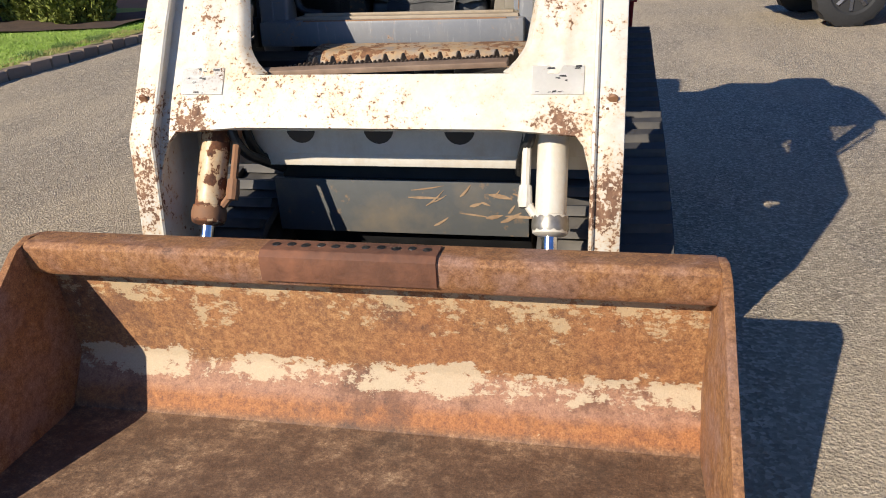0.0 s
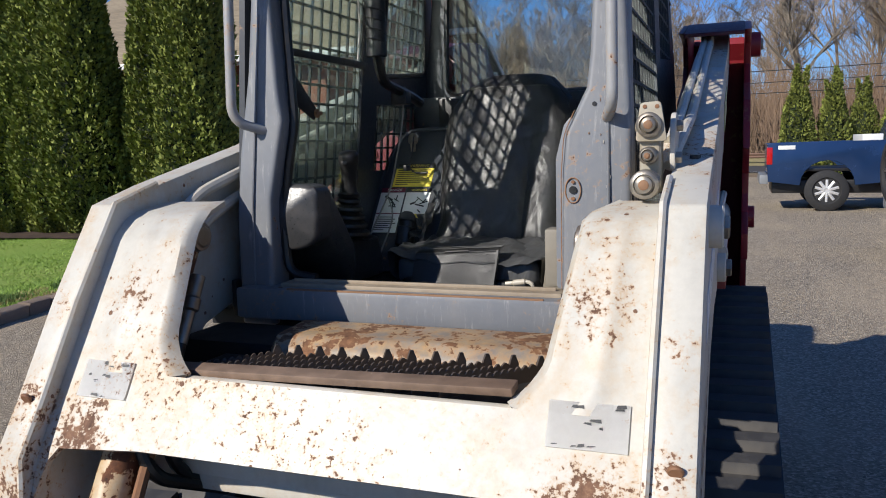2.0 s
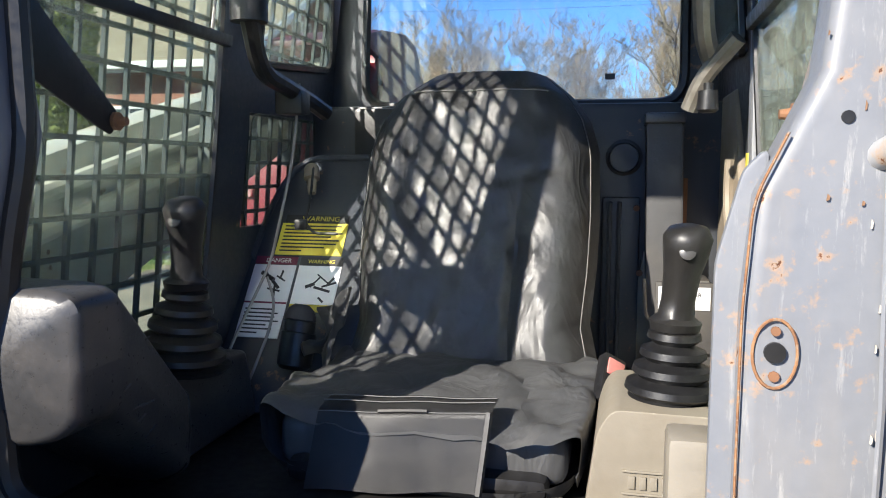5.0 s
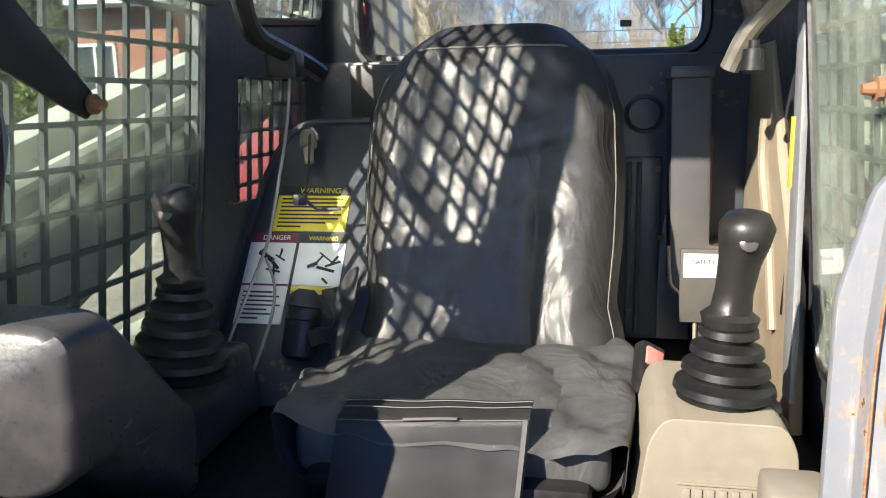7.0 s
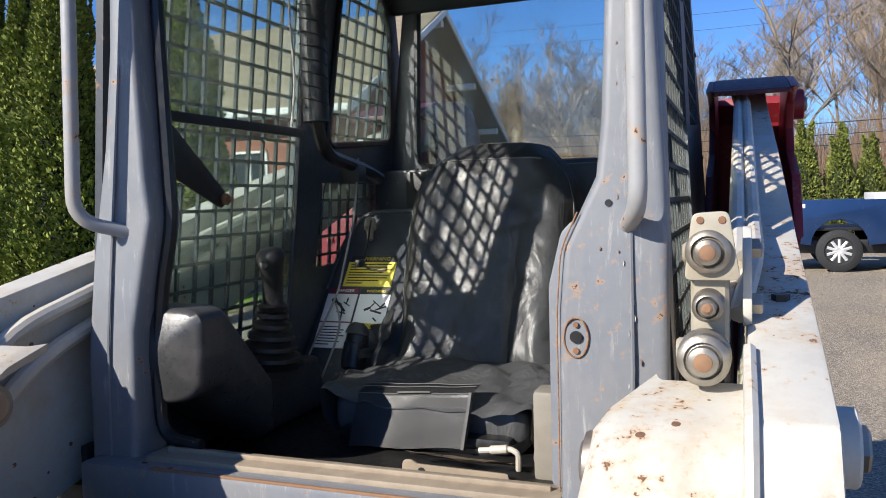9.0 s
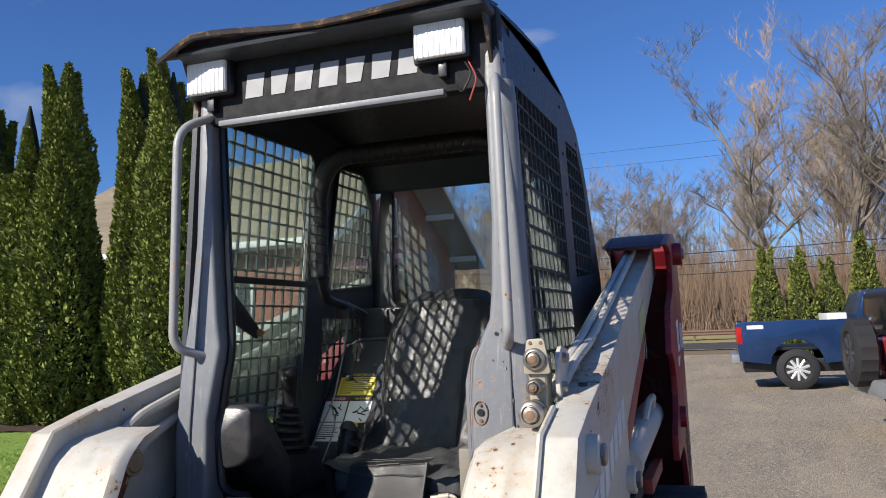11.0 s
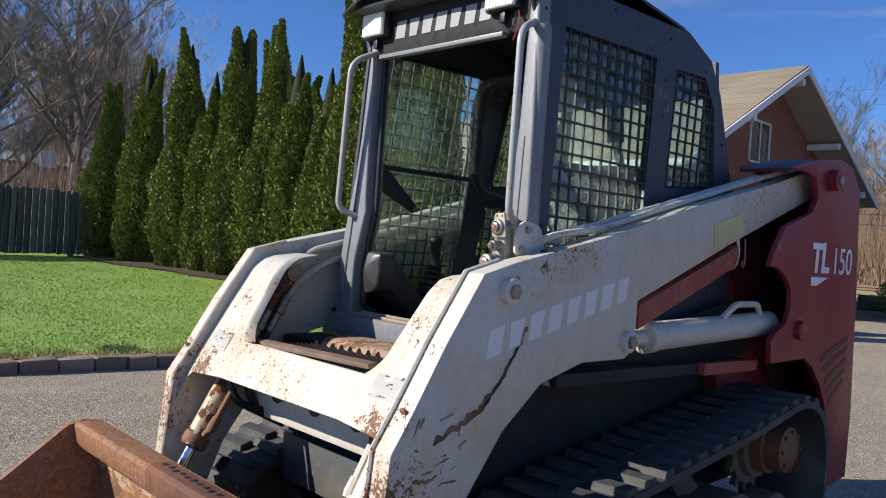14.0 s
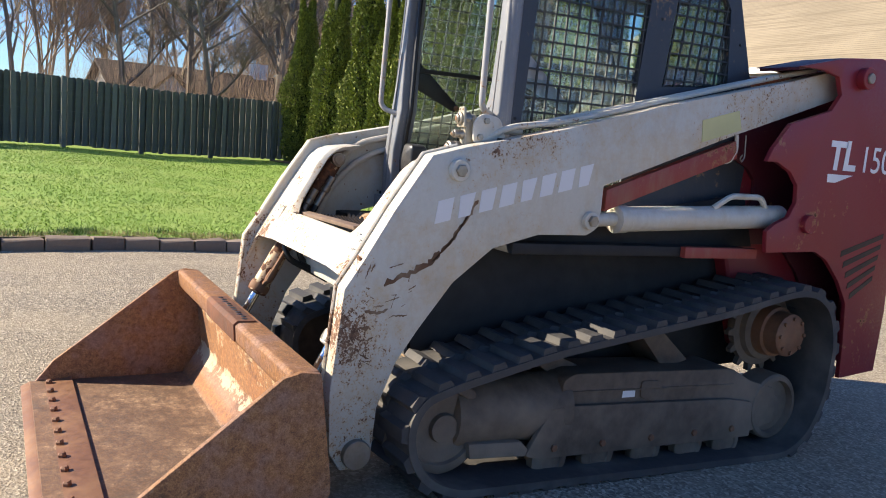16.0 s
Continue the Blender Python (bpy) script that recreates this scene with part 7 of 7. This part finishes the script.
POD = part("instrument_pod", sheet(pod_shell, 64, 40), M_CONSOLE, LOADER, "dark rounded instrument pod", 50)
part("pod_recess", turned(box(-0.014, 0.014, -0.004, 0.004, -0.02, 0.02, 0.004), pose(-0.455, 0.052, 1.205, 0, 0, 0)), M_BLACK, POD)
part("pod_seam", tube([pod_shell(i / 40, 0.05) for i in range(41)], 0.0018, 0, 5), M_BLACK, POD)
rg2 = random.Random(33)
for i in range(7):
    p = Vector(pod_shell(rg2.uniform(0.90, 1.05) % 1.0, rg2.uniform(0.2, 0.75)))
    a = rg2.uniform(0.2, 0.9)
    d = Vector((math.cos(a), 0, math.sin(a))) * rg2.uniform(0.006, 0.016)
    part("scratch", tube([p - d + Vector((0.001, -0.001, 0)), p + d + Vector((0.001, -0.001, 0))], 0.0012, 0, 4), M_DUSTY, POD)
tb = prism(rounded([(0.205, 0.963), (0.221, 1.085), (0.240, 1.118), (0.380, 1.116), (0.396, 1.085), (0.406, 0.963)], 0.015, 3), 0.375, 0.60, "y", 0.014, 3)
TBOX = part("lever_console", tb, M_TAN, LOADER, "dusty tan lever console")
for z0, z1 in ((1.003, 1.006), (1.034, 1.037)):
    part("embossed_line", box(0.256, 0.368, 0.3715, 0.376, z0, z1, 0.0008), M_TAN, TBOX)
for i in range(7):
    part("embossed_block", box(0.264 + i * 0.0145, 0.273 + i * 0.0145, 0.3722, 0.376, 1.011, 1.029, 0.0008), M_TAN, TBOX)
# rear panels
part("rear_bulkhead", box(-0.52, 0.48, 1.205, 1.335, 0.965, 1.592, 0.012), M_DARKGREY, LOADER, "dark rear bulkhead")
for x, z in ((-0.335, 1.475), (0.251, 1.466)):
    part("air_vent", lathe((x, 1.207, z), (x, 0.9, z), [(0, 0.042), (0.006, 0.042), (0.008, 0.034), (0.001, 0.032), (0.0005, 0.006)], 24), M_BLACK, LOADER, "round black air vent")
part("vent_housing", box(-0.40, -0.275, 1.185, 1.21, 1.39, 1.585, 0.01), M_BLACK, LOADER)
part("rib_panel", box(0.205, 0.290, 1.185, 1.207, 0.97, 1.375, 0.006), M_DARKGREY, LOADER)
for x in (0.222, 0.243):
    part("panel_rib", rod((x, 1.186, 0.98), (x, 1.186, 1.365), 0.006, 8), M_DARKGREY, LOADER)
for x, z in ((0.282, 1.35), (0.292, 1.20)):
    part("panel_screw", lathe((x, 1.186, z), (x, 1.0, z), [(0, 0.008), (0.004, 0.007)], 8), M_RUSTY, LOADER)
part("trim_duct", prism(rounded([(0.306, 1.118), (0.296, 1.54), (0.374, 1.54), (0.382, 1.20), (0.44, 1.20), (0.455, 0.97), (0.362, 0.97), (0.360, 1.078)], 0.006, 2), 1.095, 1.19, "y", 0.006), M_DUSTY, LOADER, "dusty grey trim duct")
part("duct_cap", box(0.293, 0.377, 1.085, 1.195, 1.538, 1.560, 0.004), M_CONSOLE, LOADER)
part("duct_edge", tube([(0.300, 1.09, 1.20), (0.306, 1.09, 1.118), (0.358, 1.09, 1.074), (0.360, 1.09, 0.97)], 0.004, 0.01, 6), M_CREAM, LOADER)
part("cream_upright", prism([(0.272, 0.97), (0.282, 1.12), (0.300, 1.25), (0.306, 1.25), (0.306, 1.112), (0.358, 1.07), (0.358, 0.97)], 1.19, 1.204, "y", 0.002), M_CREAM, LOADER)
part("side_trim", prism([(0.70, 0.965), (0.74, 1.20), (0.90, 1.40), (1.0, 1.60), (1.205, 1.60), (1.205, 0.965)], 0.462, 0.484, "x", 0.008, 3), M_CREAM, LOADER, "dusty cream side trim")
part("trim_rib", tube([(0.455, 0.98, 1.46), (0.455, 0.99, 1.38), (0.457, 0.90, 1.25), (0.459, 0.84, 1.10)], 0.010, 0.05, 8), M_CREAM, LOADER)
part("duct_bracket", box(0.376, 0.392, 1.17, 1.19, 1.23, 1.42, 0.003), M_RUSTY, LOADER)
SP = part("switch_panel", box(0.325, 0.452, 1.082, 1.096, 1.04, 1.195, 0.003), M_DUSTY, LOADER, "dark switch panel")
part("label_plate", box(0.331, 0.440, 1.0795, 1.083, 1.136, 1.186, 0.001), M_PAPER, SP, "white printed label")
words("SAFETY BAR", 0.0135, M_INK, SP, pose(0.385, 1.0785, 1.165, 90, 0, 0), depth=0.0002)
part("door_latch", tube([(0.470, 0.80, 1.24), (0.466, 0.80, 1.14)], 0.007, 0, 8), M_BLACK, LOADER)
part("yellow_label", box(0.4575, 0.4595, 0.775, 0.797, 1.355, 1.468, 0.0005), M_YELLOW, LOADER, "yellow warning strip")
part("window_strip", prism([(0.70, 1.02), (0.765, 1.70), (0.810, 1.70), (0.755, 1.02)], 0.459, 0.470, "x", 0.003), M_GREY, LOADER)
part("bar_stop", tube([(0.360, 0.80, 1.545), (0.38, 0.78, 1.60), (0.43, 0.74, 1.66)], 0.016, 0.03, 10), M_GALV, LOADER)
part("stop_bolt", lathe((0.385, 0.74, 1.585), (0.385, 0.74, 1.50), [(0, 0.008), (0.012, 0.008), (0.013, 0.016), (0.045, 0.018), (0.05, 0.012)], 14), M_BLACK, LOADER)
# warning panel
PANEL = pose(-0.415, 0.853, 1.195, -37, 0, 0)
WP = part("warning_panel", turned(prism(rounded([(-0.125, -0.28), (-0.122, 0.08), (-0.11, 0.22), (-0.06, 0.335), (0.17, 0.335), (0.17, -0.28)], 0.03, 3), 0.0, 0.02, "y", 0.004), PANEL), M_DARKGREY, LOADER, "dark panel with warning labels")


def plate(x0, x1, z0, z1, mat, off=0.002, label=""):
    return part("label_plate", turned(box(x0, x1, -off, 0.0, z0, z1, 0), PANEL), mat, WP, label, smooth=0)


part("panel_lip", turned(tube([(-0.118, -0.002, 0.06), (-0.106, -0.002, 0.22), (-0.058, -0.002, 0.332), (0.10, -0.002, 0.334)], 0.008, 0.05, 8), PANEL), M_DARKGREY, WP)
plate(-0.062, 0.085, 0.155, 0.175, M_INK)
words("WARNING", 0.018, M_YELLOW, WP, PANEL @ pose(0.02, -0.0025, 0.1585, 90, 0, 0), depth=0.0002)
plate(-0.067, 0.085, 0.072, 0.153, M_YELLOW, label="yellow warning label")
for i in range(8):
    w = (0.13, 0.12, 0.135, 0.11, 0.13, 0.125, 0.10, 0.05)[i]
    plate(-0.058, -0.058 + w, 0.1435 - i * 0.009, 0.1470 - i * 0.009, M_INK, 0.0026)
plate(-0.105, -0.010, 0.048, 0.067, M_MAROON)
words("DANGER", 0.0145, M_PAPER, WP, PANEL @ pose(-0.052, -0.0025, 0.052, 90, 0, 0), depth=0.0002)
plate(-0.105, -0.010, -0.125, 0.046, M_PAPER, label="white danger label")
plate(-0.003, 0.092, 0.048, 0.067, M_INK)
words("WARNING", 0.0125, M_YELLOW, WP, PANEL @ pose(0.045, -0.0025, 0.052, 90, 0, 0), depth=0.0002)
plate(-0.003, 0.092, -0.045, 0.046, M_PAPER, label="white warning label")
plate(-0.003, 0.092, -0.062, -0.046, M_YELLOW)
plate(-0.105, -0.010, -0.047, -0.043, M_MAROON, 0.0026)
for i in range(7):
    plate(-0.098, -0.098 + (0.06, 0.075, 0.07, 0.08, 0.055, 0.07, 0.04)[i], -0.062 - i * 0.009, -0.0588 - i * 0.009, M_INK, 0.0026)
rp = random.Random(6)
for x0 in (-0.10, 0.005):
    for i in range(7):
        c = Vector((x0 + rp.uniform(0.015, 0.075), rp.uniform(-0.035, 0.035)))
        a = rp.uniform(0, 3.1)
        d = Vector((math.cos(a), math.sin(a))) * rp.uniform(0.008, 0.02)
        n = Vector((-d.y, d.x)).normalized() * rp.uniform(0.0015, 0.004)
        part("pictogram", turned(prism([tuple(c - d - n), tuple(c + d - n), tuple(c + d + n), tuple(c - d + n)], -0.0028, 0.0, "y", 0), PANEL), M_INK, WP, smooth=0)
# wires and plug in front of the panel
part("loose_wire", tube([(-0.434, 0.93, 1.62), (-0.442, 0.91, 1.459), (-0.457, 0.825, 1.25), (-0.472, 0.80, 1.199), (-0.500, 0.725, 1.089), (-0.508, 0.70, 1.041)], 0.0032, 0.06, 6), M_GREYWIRE, LOADER, "loose grey wire")
part("loose_wire", tube([(-0.462, 0.815, 1.215), (-0.43, 0.78, 1.17), (-0.417, 0.725, 1.124), (-0.45, 0.69, 1.02), (-0.47, 0.68, 0.99)], 0.003, 0.04, 6), M_GREYWIRE, LOADER, "loose grey wire")
part("loose_wire", tube([(-0.42, 0.97, 1.44), (-0.40, 0.90, 1.37), (-0.392, 0.85, 1.324), (-0.37, 0.845, 1.305), (-0.32, 0.85, 1.305)], 0.003, 0.03, 6), M_BLACK, LOADER, "loose black wire")
part("wire_plug", lathe((-0.43, 0.985, 1.445), (-0.418, 0.955, 1.385), [(0, 0.012), (0.006, 0.016), (0.034, 0.018), (0.038, 0.011), (0.07, 0.009)], 14), M_CREAM, LOADER, "cream wire connector")
part("wire_plug", box(-0.412, -0.385, 0.838, 0.852, 1.312, 1.334, 0.005), M_BLACK, LOADER)
part("picto_lever", tube([(-0.482, 0.835, 1.222), (-0.455, 0.83, 1.208)], 0.005, 0, 6), M_BLACK, LOADER)
part("belt_reel", lathe((-0.356, 0.745, 1.165), (-0.366, 0.715, 1.045), [(0, 0.020), (0.012, 0.029), (0.045, 0.031), (0.047, 0.034), (0.11, 0.034), (0.118, 0.026)], 20), M_BLACK, LOADER, "black belt retractor")
part("reel_cap", lathe((-0.3555, 0.743, 1.174), (-0.361, 0.728, 1.12), [(0, 0.014), (0.01, 0.026), (0.03, 0.0325), (0.032, 0.028)], 18), M_DUSTY, LOADER)
# raised padded lap bar
LB = part("lap_bar", tube([(-0.415, 0.66, 1.70), (-0.415, 0.66, 2.02), (-0.33, 0.63, 2.13), (0.26, 0.63, 2.13), (0.355, 0.66, 2.02), (0.36, 0.68, 1.82)], 0.034, 0.10, 14, 7), M_PAD, LOADER, "raised black padded lap bar")
part("bar_tube", tube([(-0.415, 0.66, 1.71), (-0.425, 0.72, 1.62), (-0.42, 0.95, 1.585), (-0.40, 1.0, 1.56)], 0.018, 0.05, 10), M_BLACK, LB)
part("bar_clamp", box(-0.46, -0.40, 0.86, 0.91, 1.55, 1.60, 0.006), M_BLACK, LB)
part("bar_tube", tube([(0.36, 0.68, 1.83), (0.375, 0.74, 1.66), (0.40, 0.80, 1.62)], 0.018, 0.05, 10), M_GALV, LB)
for i in range(18):
    t = i / 18
    c = Vector((-0.32 + 0.57 * t, 0.63, 2.13))
    part("wrap_edge", tube([c + Vector((0.012 * math.cos(g) * 0 + 0.010 * g, 0.035 * math.sin(g * 1.0), 0.035 * math.cos(g * 1.0))) for g in [q * 0.7 for q in range(10)]], 0.0022, 0, 4), M_BLACK, LB)
for i in range(9):
    c = Vector((-0.415, 0.66, 1.73 + i * 0.033))
    part("wrap_edge", tube([c + Vector((0.0355 * math.sin(g), 0.0355 * math.cos(g), 0.008 * g)) for g in [q * 0.7 for q in range(10)]], 0.0022, 0, 4), M_BLACK, LB)
# door hinge arms
for sx, xx in ((-1, 0.505), (1, 0.462)):
    ha = part("hinge_arm", prism([(0.06, 1.62), (0.07, 1.75), (0.13, 1.735), (0.385, 1.525), (0.395, 1.505), (0.37, 1.488), (0.345, 1.497)], sx * (xx - 0.006), sx * xx, "x", 0.003), M_BLACK if sx < 0 else M_HANDLE, LOADER, "flat steel door arm")
    part("arm_bolt", lathe((sx * (xx - 0.008), 0.378, 1.508), (sx * (xx - 0.1), 0.378, 1.508), [(0, 0.014), (0.006, 0.014), (0.007, 0.008), (0.02, 0.006)], 10), M_RUSTY, ha)
part("roof_clip", box(-0.30, -0.24, 0.12, 0.16, 2.22, 2.26, 0.006), M_BLACK, LOADER)
part("hanging_wire", tube([(-0.465, 0.63, 2.15), (-0.470, 0.64, 2.0), (-0.478, 0.67, 1.8), (-0.482, 0.65, 1.69)], 0.003, 0.05, 6), M_GREYWIRE, LOADER)

# ---- parked vehicles ----
M_BLUE = plain("blue_car_paint", (0.016, 0.042, 0.115), 0.22, 0.3, 3, 0.1, 0.0, (0.03, 0.07, 0.17))
M_CARRED = plain("red_car_paint", (0.40, 0.03, 0.045), 0.25, 0.2, 3, 0.1, 0.0)
M_TYRE = plain("black_tyre", (0.022, 0.022, 0.023), 0.8, 0, 30, 0.3, 0.3)
M_RIM = plain("silver_rim", (0.62, 0.62, 0.62), 0.3, 0.25, 10, 0.1, 0.02)
M_DARKGLASS = plain("dark_car_glass", (0.015, 0.018, 0.02), 0.04, 0, 3, 0.1, 0.0)
M_GREYPLASTIC = plain("grey_bumper_plastic", (0.22, 0.23, 0.24), 0.5, 0, 20, 0.1, 0.05)
M_TAILRED = plain("red_lamp_lens", (0.45, 0.01, 0.01), 0.15, 0, 20, 0.1, 0.02)


def wheel(parent, x, y, z, r, w, axis="y", spokes=8, knobbly=False, rimmat=M_RIM, out=-1):
    """A wheel with its axle along local y or x; out: the side that shows."""
    d = Vector((0, out, 0)) if axis == "y" else Vector((out, 0, 0))
    c = Vector((x, y, z))
    a = c - d * w / 2
    prof = [(0, r * 0.62), (0.01, r * 0.9), (w * 0.15, r), (w * 0.85, r), (w - 0.01, r * 0.9), (w, r * 0.66), (w - 0.03, r * 0.60)]
    tb = lathe(a, a + d, prof, 36)
    if knobbly:
        for v in tb.verts:
            q = v.co - c
            rad = q - d * q.dot(d)
            if rad.length > r * 0.97:
                v.co += rad.normalized() * (0.016 if round(math.degrees(math.atan2(rad.z, rad.x + rad.y)) / 10) % 2 else -0.006)
    t = part("wheel", tb, M_TYRE, parent, "black tyre on a metal rim")
    face = c + d * (w / 2 - 0.045)
    part("rim", lathe(face - d * 0.05, face, [(0, r * 0.60), (0.04, r * 0.62), (0.05, r * 0.58), (0.052, r * 0.5), (0.02, r * 0.48)], 30), rimmat, t)
    e = Vector((0, 0, 1))
    f = d.cross(e)
    for i in range(spokes):
        g = 2 * math.pi * i / spokes
        u = e * math.cos(g) + f * math.sin(g)
        part("spoke", tube([face + u * r * 0.12, face + u * r * 0.55], r * 0.085, 0, 6), rimmat, t)
    part("hub", rod(face - d * 0.02, face + d * 0.02, r * 0.16, 16), rimmat, t)
    return t


def pickup():
    p = thing("pickup_truck", "dark blue pickup truck parked on the asphalt", "pickup truck", pose(1.25, 15.7, -0.104))
    W = 1.95
    # bed side with wheel arch, cab, hood
    def arch(cx, r, n=10):
        return [(cx + r * math.cos(math.pi * (1 - i / n)), 0.52 + r * math.sin(math.pi * (1 - i / n))) for i in range(n + 1)]
    side = [(0.0, 0.72), (0.05, 1.38)] + [(2.20, 1.40), (2.22, 1.40)] + [(2.22, 0.60)] + arch(1.18, 0.50)[::-1] + [(0.45, 0.60)]
    part("bed", prism([(0.02, 0.60), (0.0, 0.95), (0.03, 1.38), (2.20, 1.40), (2.20, 0.58)] + arch(1.12, 0.50)[::-1], 0, 0.10, "y", 0.02), M_BLUE, p, "blue truck bed side")
    part("bed", prism([(0.02, 0.60), (0.0, 0.95), (0.03, 1.38), (2.20, 1.40), (2.20, 0.58)] + arch(1.12, 0.50)[::-1], W - 0.10, W, "y", 0.02), M_BLUE, p)
    part("tailgate", box(0.0, 0.07, 0.08, W - 0.08, 0.78, 1.37, 0.02), M_BLUE, p)
    part("bed_floor", box(0.05, 2.2, 0.1, W - 0.1, 0.80, 0.86, 0.01), M_BLACK, p)
    part("cab", prism([(2.24, 0.55), (2.24, 1.42), (2.42, 1.93), (2.65, 1.98), (4.0, 1.97), (4.25, 1.90), (4.78, 1.42), (6.1, 1.34), (6.28, 1.20), (6.30, 0.62)] + arch(5.1, 0.50)[::-1] + [(4.45, 0.55)], 0.02, W - 0.02, "y", 0.05, 3), M_BLUE, p, "blue truck cab")
    for x0, x1 in ((2.48, 3.28), (3.36, 4.3)):
        part("window", prism([(x0, 1.45), (x0 + 0.04, 1.86), (x1 - (0.3 if x1 > 4 else 0.04), 1.86), (x1 + (0.12 if x1 > 4 else 0), 1.45)], -0.0, 0.03, "y", 0.004), M_DARKGLASS, p)
    part("door_line", box(3.31, 3.325, 0.012, 0.03, 0.6, 1.44, 0), M_BLACK, p)
    part("rear_bumper", box(-0.14, 0.03, 0.05, W - 0.05, 0.55, 0.74, 0.03), M_GREYPLASTIC, p)
    part("tail_lamp", box(-0.012, 0.10, -0.008, 0.12, 0.95, 1.30, 0.015), M_TAILRED, p)
    part("side_decal", box(0.20, 0.52, -0.006, 0.004, 1.25, 1.33, 0.003), M_TRIM, p)
    part("tool_box", box(1.75, 2.12, 0.25, W - 0.25, 1.2, 1.52, 0.02), M_TRIM, p, "white tool box in the bed")
    part("running_board", box(2.4, 4.4, -0.08, 0.1, 0.40, 0.46, 0.02), M_BLACK, p)
    part("underbody", box(0.1, 6.1, 0.25, W - 0.25, 0.35, 0.62, 0.03), M_BLACK, p)
    for cx in (1.12, 5.1):
        for y, o in ((0.14, -1), (W - 0.14, 1)):
            wheel(p, cx, y, 0.41, 0.41, 0.27, "y", 10, False, M_RIM, o)


pickup()


def suv():
    """Heading along local +x, rear at x = 0."""
    v = thing("sport_utility_vehicle", "dark red four-wheel-drive vehicle with a rear spare tyre", "car", pose(2.89, 8.51, -0.104, 0, 0, 6))
    W = 1.7
    part("body", prism([(0.0, 0.62), (0.0, 1.18), (0.03, 1.24), (2.5, 1.24), (4.0, 1.16), (4.08, 0.7), (4.0, 0.6)], 0.0, W, "y", 0.05, 3), M_CARRED, v, "dark red body")
    part("hard_top", prism([(0.03, 1.26), (0.08, 1.80), (0.2, 1.85), (2.0, 1.84), (2.45, 1.26)], 0.05, W - 0.05, "y", 0.04, 3), M_BLACK, v)
    for y0, y1 in ((0.045, 0.06), (W - 0.06, W - 0.045)):
        part("side_window", prism([(0.15, 1.32), (0.18, 1.72), (1.2, 1.72), (1.2, 1.32)], y0, y1, "y", 0), M_DARKGLASS, v)
    part("rear_window", box(0.035, 0.05, 0.25, W - 0.25, 1.32, 1.72, 0.01), M_DARKGLASS, v)
    part("rear_bumper", box(-0.18, 0.05, -0.02, W + 0.02, 0.52, 0.72, 0.04), M_GREYPLASTIC, v, "grey rear bumper")
    for y in (0.06, W - 0.18):
        part("tail_lamp", box(-0.035, 0.01, y, y + 0.12, 0.90, 1.12, 0.01), M_TAILRED, v)
    for cx in (0.72, 3.25):
        for y0, y1 in ((-0.16, 0.02), (W - 0.02, W + 0.16)):
            part("fender_flare", prism([(cx - 0.62, 0.70), (cx - 0.42, 1.02), (cx + 0.42, 1.02), (cx + 0.62, 0.70), (cx + 0.54, 0.70), (cx + 0.38, 0.96), (cx - 0.38, 0.96), (cx - 0.54, 0.70)], y0, y1, "y", 0.01), M_GREYPLASTIC, v)
        wheel(v, cx, -0.02, 0.44, 0.44, 0.30, "y", 8, True, M_RIMDARK, -1)
        wheel(v, cx, W + 0.02, 0.44, 0.44, 0.30, "y", 8, True, M_RIMDARK, 1)
    part("underbody", box(0.1, 3.9, 0.3, W - 0.3, 0.42, 0.66, 0.03), M_BLACK, v)
    wheel(v, -0.22, W / 2, 1.05, 0.42, 0.28, "x", 8, True, M_RIMDARK, -1)
    part("spare_carrier", box(-0.10, 0.02, W / 2 - 0.15, W / 2 + 0.15, 0.9, 1.2, 0.02), M_BLACK, v)


M_RIMDARK = plain("dark_alloy_rim", (0.10, 0.10, 0.11), 0.3, 0.6, 10, 0.2, 0.02)
suv()
